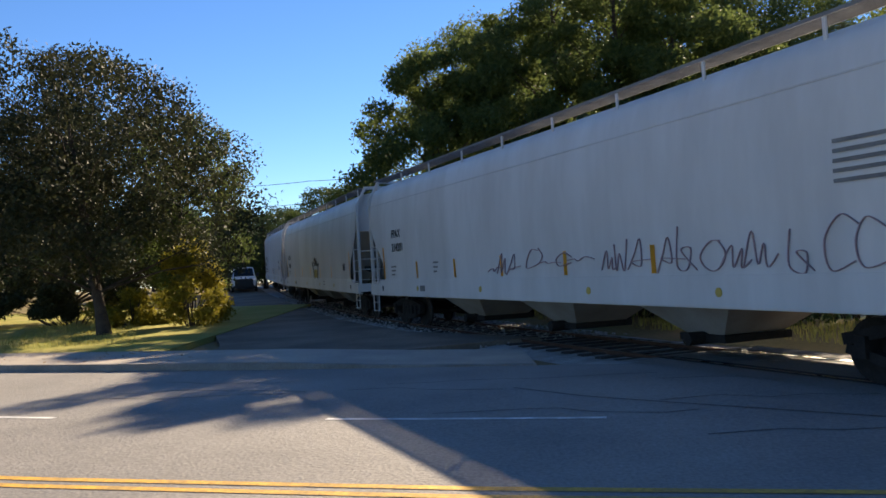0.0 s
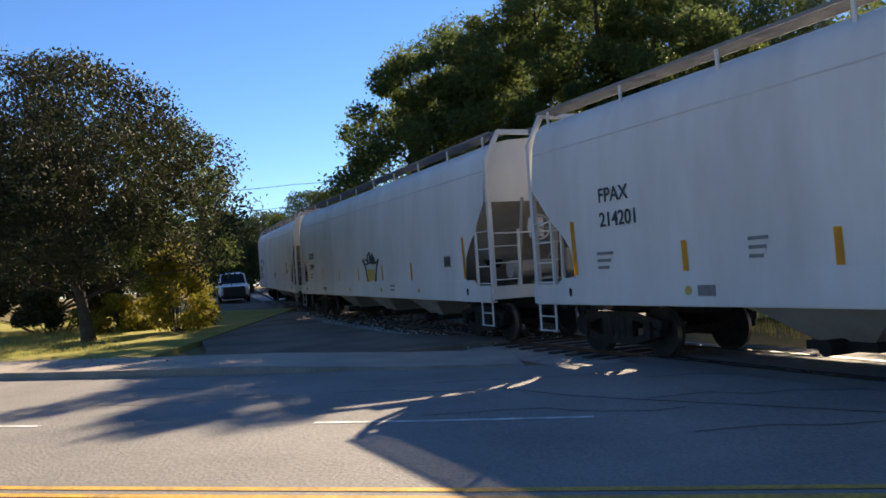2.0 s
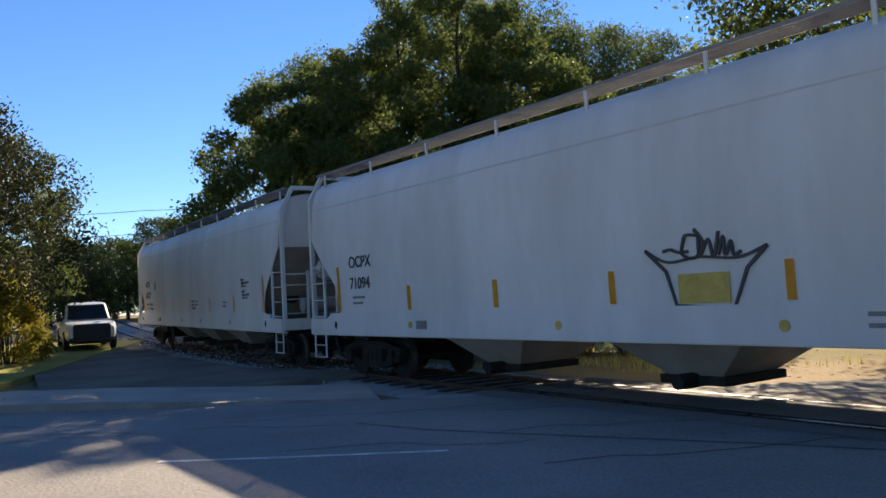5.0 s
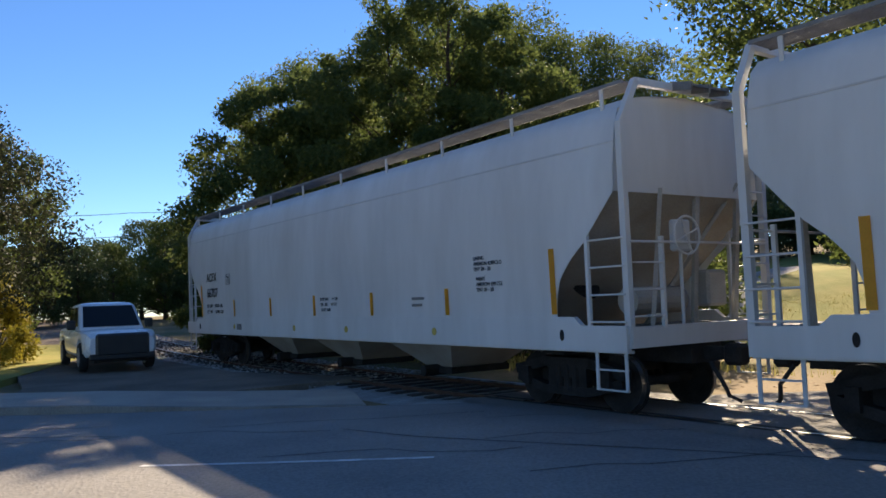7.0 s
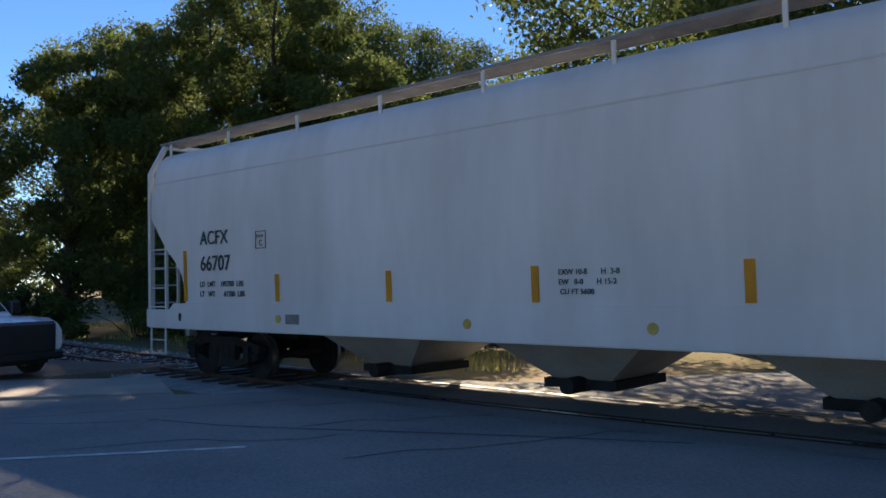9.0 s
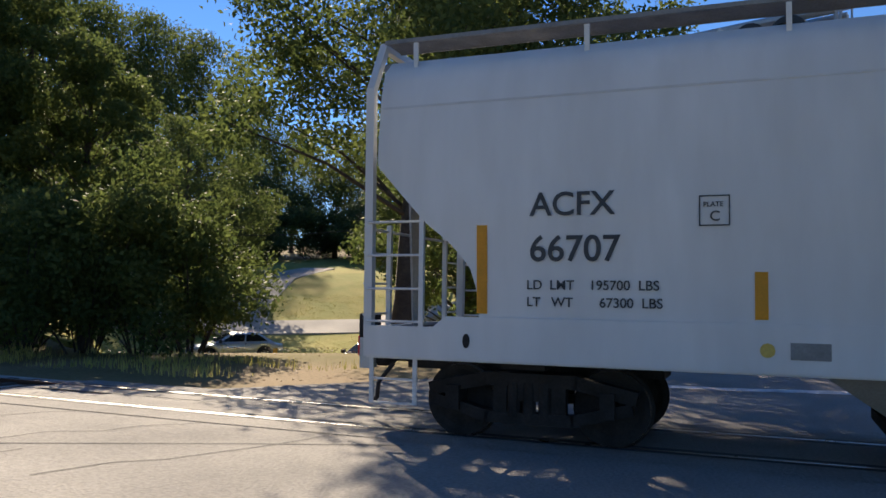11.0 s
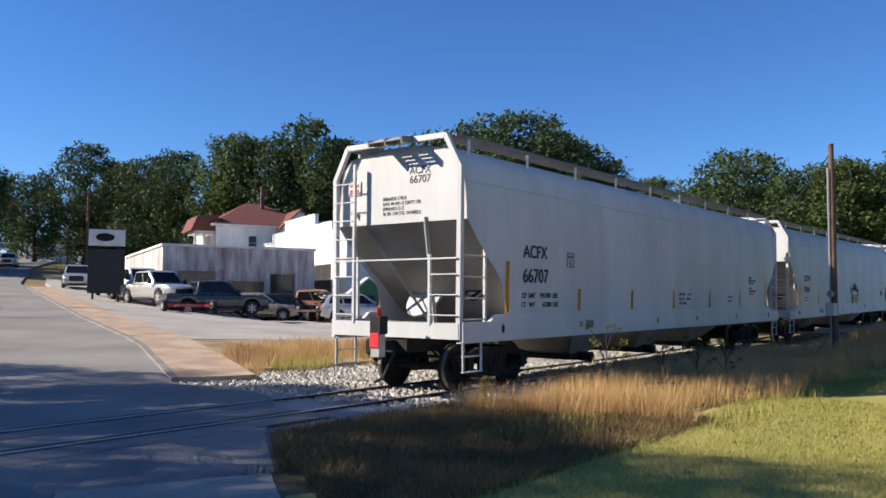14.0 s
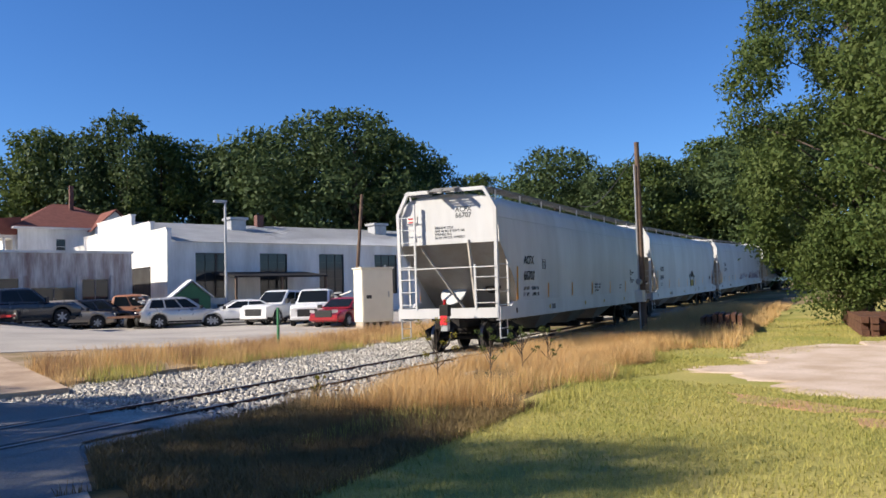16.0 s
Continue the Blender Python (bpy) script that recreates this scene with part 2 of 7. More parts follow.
def prism(bm, outline, y0, y1):
    """An outline in x and z, drawn out from y0 to y1."""
    a = [bm.verts.new((x, y0, z)) for x, z in outline]
    b = [bm.verts.new((x, y1, z)) for x, z in outline]
    bm.faces.new(a)
    bm.faces.new(b[::-1])
    n = len(a)
    for i in range(n):
        bm.faces.new((a[i], b[i], b[(i + 1) % n], a[(i + 1) % n]))
    bmesh.ops.recalc_face_normals(bm, faces=bm.faces)
    return bm


def lettering(name, s, size, m, material, parent, label="", align="LEFT"):
    """Raised letters in the built-in font, turned into a thin mesh; m takes the text's x and y into the thing."""
    cu = bpy.data.curves.new(name, "FONT")
    cu.body, cu.size, cu.extrude, cu.align_x, cu.offset = s, size, 0.002, align, size * 0.012
    t = bpy.data.objects.new(name, cu)
    scene.collection.objects.link(t)
    me = bpy.data.meshes.new_from_object(t.evaluated_get(bpy.context.evaluated_depsgraph_get()))
    bpy.data.objects.remove(t)
    me.materials.clear()
    me.materials.append(material)
    me.transform(m)
    ob = new(name, me)
    ob.parent = parent
    if label:
        ob["label"] = label
    return ob


# ---- the lie of the land ----
def lerp(x, xs, ys):
    return float(np.interp(x, xs, ys))


TRACK_Y = np.arange(170, -220, -0.25)
_slope = np.interp(-TRACK_Y, [-60, -46, -30, -18, -8, 30, 50, 80], [-0.27, -0.30, -0.36, -0.42, -0.46, -0.465, -0.42, -0.35])
TRACK_X = np.r_[0, np.cumsum(0.5 * (_slope[1:] + _slope[:-1]) * np.diff(TRACK_Y))]
TRACK_X += 11.02 - np.interp(0, -TRACK_Y, TRACK_X)
TRACK_S = np.r_[0, np.cumsum(np.hypot(np.diff(TRACK_X), np.diff(TRACK_Y)))]
TRACK_S -= np.interp(0, -TRACK_Y, TRACK_S)


def long_rise(y):
    return 0.195 * (min(abs(y), 80) / 30) ** 2


def track(s):
    """The middle of the track at s metres past the crossing."""
    x, y = lerp(s, TRACK_S, TRACK_X), lerp(s, TRACK_S, TRACK_Y)
    return Vector((x, y, long_rise(y)))


def track_dir(s):
    return (track(s + 0.5) - track(s - 0.5)).normalized()


def smooth(a, b, x):
    t = min(1, max(0, (x - a) / (b - a)))
    return t * t * (3 - 2 * t)


def land(x, y):
    """The height of the ground."""
    z = long_rise(y) * (1 - smooth(30, 60, abs(x)) * 0.3)
    up = lerp(x, [15, 28, 38, 60, 100, 200, 300, 600], [0, 0.42, 0.85, 2.1, 4.6, 10.4, 16, 30])
    flat = lerp(x, [15, 40, 60, 90, 130, 300, 600], [0, 0.2, 0.4, 1.6, 5, 14, 26])
    k = smooth(-14, -5, y)
    z += flat * (1 - k) + up * k
    d = math.hypot(x, y)
    z += 0.05 * max(0, d - 38) * smooth(28, 40, y) * smooth(4, 16, x) * (1 - smooth(150, 250, d))
    a = math.degrees(math.atan2(x, y))
    z -= 2.9 * smooth(23, 38, d) * (1 - smooth(48, 72, d)) * smooth(17, 25, a) * (1 - smooth(43, 49, a))
    return z


def spot(az, d, dz=0.0):
    """A place on the ground d metres off at that heading from the walk's middle."""
    x, y = d * math.sin(radians(az)), d * math.cos(radians(az))
    return Vector((x, y, land(x, y) + dz))


ROAD_X = [-120, -60, -20, -4.2, 0.15, 5, 11, 16.8, 28, 45, 70, 110, 200, 320]
ROAD_Y = [48, 27, 13.1, 7.5, 6.3, 5.2, 4.05, 3.1, 2.4, 2.4, 4.0, 2.5, -5, -18]


def road_mid(x):
    return lerp(x, ROAD_X, ROAD_Y)


def north_edge(x):
    return road_mid(x) + lerp(x, [-120, -10, 0, 18, 38, 60, 200], [8.2, 8.2, 8.1, 7.4, 6.9, 5.0, 4.5])


def south_edge(x):
    return road_mid(x) - lerp(x, [-120, 7.95, 8.0, 10.6, 12.2, 14.1, 15.6, 16.6, 25, 45, 200], [5.0, 5.0, 6.95, 7.05, 7.45, 7.55, 7.1, 5.9, 5.8, 4.4, 4.0])


# ---- ground, road, pavements ----
def ground_sheet():
    r = [0, 3, 6, 9, 12, 15, 18, 21, 24, 28, 32, 36, 40, 45, 50, 56, 62, 70, 80, 90, 105, 120, 140, 170, 200, 250, 320, 450, 700, 1200, 2500]
    n = 120
    vs, fs = [(0, 0, -0.13)], []
    for d in r[1:]:
        for k in range(n):
            a = 2 * math.pi * k / n
            x, y = d * math.sin(a), d * math.cos(a)
            vs.append((x, y, land(max(-300, min(600, x)), y) - 0.13))
    bm = bmesh.new()
    V = [bm.verts.new(v) for v in vs]
    for k in range(n):
        bm.faces.new((V[0], V[1 + (k + 1) % n], V[1 + k]))
    for i in range(len(r) - 2):
        for k in range(n):
            a, b = 1 + i * n + k, 1 + i * n + (k + 1) % n
            bm.faces.new((V[a], V[b], V[b + n], V[a + n]))
    bmesh.ops.recalc_face_normals(bm, faces=bm.faces)
    return tagged(obj("ground", bm, M_GROUND, smooth=True), "dry brown soil with thin grass and leaf litter", "ground", kind="structure")


ground_sheet()


def strip(name, lo, hi, xs, dz, material, label, category, rows=4, thick=0.0, kind="structure", along="x"):
    """A sheet that follows the land between two edges; thick gives it sides that go down."""
    bm = bmesh.new()
    grid = []
    for x in xs:
        a, b = lo(x), hi(x)
        line = []
        for k in range(rows + 1):
            c = a + (b - a) * k / rows
            px, py = (x, c) if along == "x" else (c, x)
            line.append(bm.verts.new((px, py, land(px, py) + (dz(px) if callable(dz) else dz))))
        grid.append(line)
    for i in range(len(grid) - 1):
        for k in range(rows):
            bm.faces.new((grid[i][k], grid[i + 1][k], grid[i + 1][k + 1], grid[i][k + 1]))
    if thick:
        rim = [e for e in bm.edges if e.is_boundary]
        g = bmesh.ops.extrude_edge_only(bm, edges=rim)
        bmesh.ops.translate(bm, verts=[v for v in g["geom"] if isinstance(v, bmesh.types.BMVert)], vec=(0, 0, -thick))
    bmesh.ops.recalc_face_normals(bm, faces=bm.faces)
    return tagged(obj(name, bm, material), label, category, kind=kind)


XS = [x * 1.0 for x in range(-110, 8)] + [7.95] + [8.0 + 0.4 * x for x in range(23)] + [x * 1.0 for x in range(17, 60)] + [x * 5.0 for x in range(12, 64)]
strip("road", south_edge, north_edge, XS, 0.0, M_ASPHALT, "worn grey asphalt road with fine cracks", "road", rows=8, thick=0.3)

# concrete walk and kerb on the far side, broken by the crossing and the dirt track's apron
NX = [x * 0.5 for x in range(-160, 4)]
strip("kerb_north", lambda x: north_edge(x), lambda x: north_edge(x) + 0.16, NX, lambda x: lerp(x, [-3.5, -1.0, 2], [0.14, 0.05, 0.01]), M_KERB, "dark weathered concrete kerb", "kerb", 1, 0.22)
strip("pavement_north", lambda x: north_edge(x) + 0.17, lambda x: north_edge(x) + 2.7, NX, lambda x: lerp(x, [-3.5, -1.0, 2], [0.13, 0.05, 0.008]), M_CONC, "stained tan concrete pavement", "pavement", 3, 0.4)
EX = [x * 0.5 for x in range(36, 130)]
strip("kerb_east", lambda x: north_edge(x), lambda x: north_edge(x) + 0.16, EX, 0.14, M_KERB, "dark weathered concrete kerb", "kerb", 1, 0.22)
strip("pavement_east", lambda x: north_edge(x) + 0.17, lambda x: north_edge(x) + 2.3, EX, 0.13, M_CONC, "shaded concrete pavement", "pavement", 2, 0.4)
SX = [x * 0.5 for x in range(34, 130)]
strip("kerb_south", lambda x: south_edge(x) - 0.16, lambda x: south_edge(x), SX, 0.06, M_KERB, "weathered concrete kerb", "kerb", 1, 0.22)
strip("pavement_south", lambda x: south_edge(x) - 1.7, lambda x: south_edge(x) - 0.17, SX, 0.055, M_TANCONC, "worn tan concrete pavement", "pavement", 2, 0.4)
strip("pavement_near", lambda x: south_edge(x) - 1.9, lambda x: south_edge(x) - 0.02, [x * 0.5 for x in range(-60, 16)] + [7.93], 0.012, M_CONC, "pale concrete pavement slab", "pavement", 2, 0.12)
strip("parking_lot", lambda x: -44, lambda x: south_edge(x) - 1.74, [x * 1.0 for x in range(27, 84)], 0.02, M_LOT, "pale sunlit asphalt parking lot", "parking lot", 8, 0.3)
strip("dirt_verge", lambda x: -(x - 15.9) / 0.465, lambda x: south_edge(x) - 1.72, [18.5 + 0.5 * x for x in range(18)], 0.0, M_TANSOIL, "bare tan soil between the pavement and the weeds", "soil", 4, 0.2)
# lawns
strip("lawn_near", lambda x: -60, lambda x: min(south_edge(x) - 1.95, TRACK_X.max()), [x * 1.0 for x in range(-60, 8)], 0.0, M_LAWN, "mown lawn with dry patches", "lawn", 14, 0.3)
strip("lawn_north", lambda x: north_edge(x) + 2.75, lambda x: north_edge(x) + 26, [x * 1.0 for x in range(-70, -6)], 0.05, M_LAWN, "short green lawn under trees", "lawn", 6, 0.3)
strip("lawn_hill", lambda x: max(20.0, 33 - 1.1 * (x - 6)), lambda x: 75, [x * 1.0 for x in range(8, 60)], 0.0, M_LAWN, "sunlit grassy slope", "lawn", 12, 0.3)

RIM = [(track(s).x + track_dir(s).y * 5.4, track(s).y - track_dir(s).x * 5.4) for s in range(-2, 60, 2)]
strip("lawn_verge", lambda x: -60, lambda x: lerp(x, [q[0] for q in RIM], [q[1] for q in RIM]), [7 + x * 0.5 for x in range(0, 36)], 0.0, M_LAWN, "mown lawn running up to the rough verge", "lawn", 14, 0.3)


def band(name, pts, w, dz, material, label, category, thick=0.0):
    """A flat ribbon along points on the ground."""
    bm = bmesh.new()
    prev = None
    for i, (x, y) in enumerate(pts):
        a, b = pts[max(0, i - 1)], pts[min(len(pts) - 1, i + 1)]
        d = Vector((b[0] - a[0], b[1] - a[1])).normalized()
        n = Vector((-d.y, d.x)) * (w[i] if isinstance(w, list) else w) / 2
        row = [bm.verts.new((x + n.x * k, y + n.y * k, land(x + n.x * k, y + n.y * k) + dz)) for k in (-1, -0.33, 0.33, 1)]
        if prev:
            for k in range(3):
                bm.faces.new((prev[k], prev[k + 1], row[k + 1], row[k]))
        prev = row
    if thick:
        g = bmesh.ops.extrude_edge_only(bm, edges=[e for e in bm.edges if e.is_boundary])
        bmesh.ops.translate(bm, verts=[v for v in g["geom"] if isinstance(v, bmesh.types.BMVert)], vec=(0, 0, -thick))
    bmesh.ops.recalc_face_normals(bm, faces=bm.faces)
    return tagged(obj(name, bm, material), label, category, kind="structure")


def offset_line(x0, x1, off, step=1.0):
    n = max(2, int(abs(x1 - x0) / step))
    return [(x0 + (x1 - x0) * i / n, road_mid(x0 + (x1 - x0) * i / n) + off) for i in range(n + 1)]


# road markings
for o in (0.12, -0.12):
    band("yellow_line", offset_line(-110, 3.2, o), 0.11, 0.006, M_YELLOWLINE, "worn double yellow centre line", "road marking")
    band("yellow_line", offset_line(16.8, 120, o), 0.11, 0.006, M_YELLOWLINE, "worn double yellow centre line", "road marking")
band("yellow_line", [(22, 2.9), (30, 4.2), (38, 5.0), (50, 5.2)], 0.1, 0.006, M_YELLOWLINE, "worn yellow turn lane line", "road marking")
for a in range(-9, 1):
    band("white_line", offset_line(a * 7 - 1.5, a * 7 + 1.7, 3.1), 0.1, 0.006, M_WHITELINE, "worn white lane line", "road marking")
band("stop_line", [(16.9, 3.3), (15.4, 5.4), (14.0, 7.4), (13.2, 9.0)], 0.45, 0.006, M_WHITELINE, "worn white stop line before the rails", "road marking")
# tar joints and long cracks
rc = random.Random(5)
for k in range(9):
    x0, o, n = rc.uniform(-9, 3), rc.uniform(1.0, 7.0), rc.randint(5, 12)
    px, py = x0, road_mid(x0) + o
    pts = []
    for i in range(n):
        pts.append((px, py))
        px += rc.uniform(0.3, 0.8)
        py += rc.uniform(-0.35, 0.1)
    band("crack", pts, 0.025, 0.005, M_PATCH, "dark crack in the asphalt", "crack")
band("crack", [(0.9, 11.6), (1.7, 10.6), (2.5, 9.9), (3.6, 9.0), (4.8, 8.0), (6.0, 6.9)], 0.035, 0.005, M_PATCH, "dark crack in the asphalt", "crack")
# dirt road beside the track, driveway and lane on the hill, gravel drive on the near side
band("dirt_road", [(-1.5, 17.5), (-3.5, 22), (-6, 29), (-9.5, 41), (-15, 60), (-21, 82), (-27, 110)], [8.0, 5.0, 4.4, 4.2, 4, 4, 4], 0.02, M_DIRT, "rutted grey dirt road beside the track", "dirt road", 0.3)
band("lane", [(8, 55), (18.5, 50.7), (27, 46.8), (33.2, 42.6), (41, 35)], 3.2, 0.09, M_LOT, "pale paved lane across the slope", "lane", 0.3)
band("driveway", [(26, 47.6), (30.5, 52.5), (36, 57.5), (43, 61.5)], [5.0, 3.8, 3.2, 3.0], 0.10, M_LOT, "pale concrete driveway up the slope", "driveway", 0.3)


def patch(name, rim, dz, material, label, category):
    """A worn patch of ground with a ragged outline round its middle."""
    bm = bmesh.new()
    cx, cy = sum(q[0] for q in rim) / len(rim), sum(q[1] for q in rim) / len(rim)
    edge = []
    for i, (x, y) in enumerate(rim):
        x1, y1 = rim[(i + 1) % len(rim)]
        n = max(2, int(math.hypot(x1 - x, y1 - y) / 0.25))
        for k in range(n):
            px, py = x + (x1 - x) * k / n, y + (y1 - y) * k / n
            j = 1 + 0.22 * noise.noise((px * 0.9, py * 0.9, 1)) + 0.1 * noise.noise((px * 3, py * 3, 2))
            edge.append((cx + (px - cx) * j, cy + (py - cy) * j))
    rings = [[bm.verts.new((cx + (x - cx) * u, cy + (y - cy) * u, land(cx + (x - cx) * u, cy + (y - cy) * u) + (dz if u < 1 else -0.03))) for x, y in edge] for u in (0.35, 0.7, 0.93, 1.0)]
    for a, b in zip(rings, rings[1:]):
        for k in range(len(a)):
            bm.faces.new((a[k], a[k - 1], b[k - 1], b[k]))
    bm.faces.new(rings[0])
    bmesh.ops.recalc_face_normals(bm, faces=bm.faces)
    return tagged(obj(name, bm, material), label, category, kind="structure")


def beside_track(s0, s1, off):
    return [(track(s).x - track_dir(s).y * off, track(s).y + track_dir(s).x * off) for s in range(s0, s1, 2)]


band("verge", beside_track(-3, 62, -4.15), 3.1, -0.004, M_VERGE, "matted brown weedy verge beside the rails", "verge", 0.2)
band("verge", beside_track(8, 62, 6.3), 3.2, -0.006, M_VERGE, "matted brown weedy verge beyond the rails", "verge", 0.2)
patch("gravel_drive", [(10.0, -15.3), (10.6, -18), (10.2, -24), (2, -25), (-6, -22), (-6, -14), (1, -12.2), (5.2, -12.4), (7.6, -12.6)], 0.025, M_SAND, "pale sandy gravel drive through the grass", "driveway")
M_BARE = mat("reddish_bare_soil", (0.42, 0.22, 0.12), 0.95, 0.3, 1.5, 0.5, col2=(0.3, 0.24, 0.09), fine=20)
patch("bare_soil", [(5.2, -10.6), (6.6, -10.9), (7.4, -11.8), (5.9, -11.6), (4.6, -11.2)], 0.012, M_BARE, "thin reddish bare soil in the lawn", "soil")
patch("bare_soil", [(3.6, -10.2), (4.4, -9.9), (4.9, -10.5), (3.9, -10.8)], 0.012, M_BARE, "thin reddish bare soil in the lawn", "soil")


# ---- track ----
def build_track():
    bed = bmesh.new()
    prev = None
    for i in range(-170, 180):
        s = i * 1.0
        p, d = track(s), track_dir(s)
        n = Vector((-d.y, d.x, 0))
        on_road = south_edge(p.x) - 1 < p.y < north_edge(p.x) + 2
        top = -0.02 if on_road else -0.075
        row = [bed.verts.new(p + n * o + Vector((0, 0, z))) for o, z in (((-2.8, -0.03) if -3 < s < 40 else (-2.9, -0.25)), (-1.6, top - 0.01), (0, top), (1.6, top - 0.01), ((4.8, 0.01) if 3 < s < 40 else (2.9, -0.25)))]
        if prev:
            for k in range(4):
                bed.faces.new((prev[k], row[k], row[k + 1], prev[k + 1]))
        prev = row
    bmesh.ops.recalc_face_normals(bed, faces=bed.faces)
    tagged(obj("track_bed", bed, M_GRAVEL), "pale grey stone ballast under the rails", "track bed", kind="structure")
    prof = [(-0.07, -0.17), (0.07, -0.17), (0.07, -0.155), (0.012, -0.14), (0.012, -0.04), (0.036, -0.03), (0.036, -0.003), (0.028, 0.0), (-0.028, 0.0), (-0.036, -0.003), (-0.036, -0.03), (-0.012, -0.04), (-0.012, -0.14), (-0.07, -0.155)]
    for side in (-0.7525, 0.7525):
        bm = bmesh.new()
        prev = None
        for i in range(-110, 121):
            p, d = track(i * 1.4), track_dir(i * 1.4)
            n = Vector((-d.y, d.x, 0))
            row = [bm.verts.new(p + n * (side + a) + Vector((0, 0, z + 0.012))) for a, z in prof]
            if prev:
                for k in range(len(prof)):
                    f = bm.faces.new((prev[k], row[k], row[(k + 1) % len(prof)], prev[(k + 1) % len(prof)]))
                    f.material_index = 1 if k in (6, 7, 8) else 0
            prev = row
        bmesh.ops.recalc_face_normals(bm, faces=bm.faces)
        tagged(obj("rail", bm, [M_RUST, M_RAIL]), "rusty steel rail with a bright worn head", "rail", group="rails", kind="structure")
    # asphalt fill and dark flangeways on the crossing
    for off, w, dz, m, lab in ((-1.15, 0.26, 0.006, M_ASPHALT, "worn asphalt fill between the rails"), (-0.42, 0.26, 0.006, M_ASPHALT, "worn asphalt fill between the rails"), (0.42, 0.26, 0.006, M_ASPHALT, "worn asphalt fill between the rails"),
                               (1.15, 0.26, 0.006, M_ASPHALT, "worn asphalt fill between the rails"), (-0.64, 0.07, 0.009, M_PATCH, "dark flangeway beside the rail"), (0.64, 0.07, 0.009, M_PATCH, "dark flangeway beside the rail"),
                               (-0.85, 0.05, 0.009, M_PATCH, "dark flangeway beside the rail"), (0.85, 0.05, 0.009, M_PATCH, "dark flangeway beside the rail")):
        bm = bmesh.new()
        prev = None
        for i in range(-16, 9):
            p, d = track(i * 1.0), track_dir(i * 1.0)
            if p.y < -4.3:
                continue
            n = Vector((-d.y, d.x, 0))
            row = [bm.verts.new(p + n * (off + k) + Vector((0, 0, dz))) for k in (-w, w)]
            if prev:
                bm.faces.new((prev[0], row[0], row[1], prev[1]))
            prev = row
        bmesh.ops.recalc_face_normals(bm, faces=bm.faces)
        tagged(obj("crossing_panel", bm, m), lab, "crossing panel", group="crossing panels", kind="structure")


build_track()


# ---- hopper cars ----
GAP = 1.7            # between the end sills of two cars


def side_y(z):
    """Half width of the body at height z."""
    return lerp(z, [1.2, 1.6, 2.6, 3.4, 3.95, 4.25, 4.41], [1.55, 1.57, 1.60, 1.58, 1.52, 1.43, 1.25])


def cut(z):
    """How far the side sheet stops short of the end sill at height z."""
    return lerp(z, [1.2, 1.45, 1.7, 1.95, 2.2, 2.45, 2.75, 3.1, 3.15, 4.5], [1.40, 1.38, 1.36, 1.28, 1.08, 0.76, 0.48, 0.16, 0.14, 0.14])


def back_sheet(bm, vec):
    # a second skin behind a sheet, for its thickness
    g = bmesh.ops.duplicate(bm, geom=bm.faces[:])["geom"]
    bmesh.ops.translate(bm, verts=[v for v in g if isinstance(v, bmesh.types.BMVert)], vec=vec)


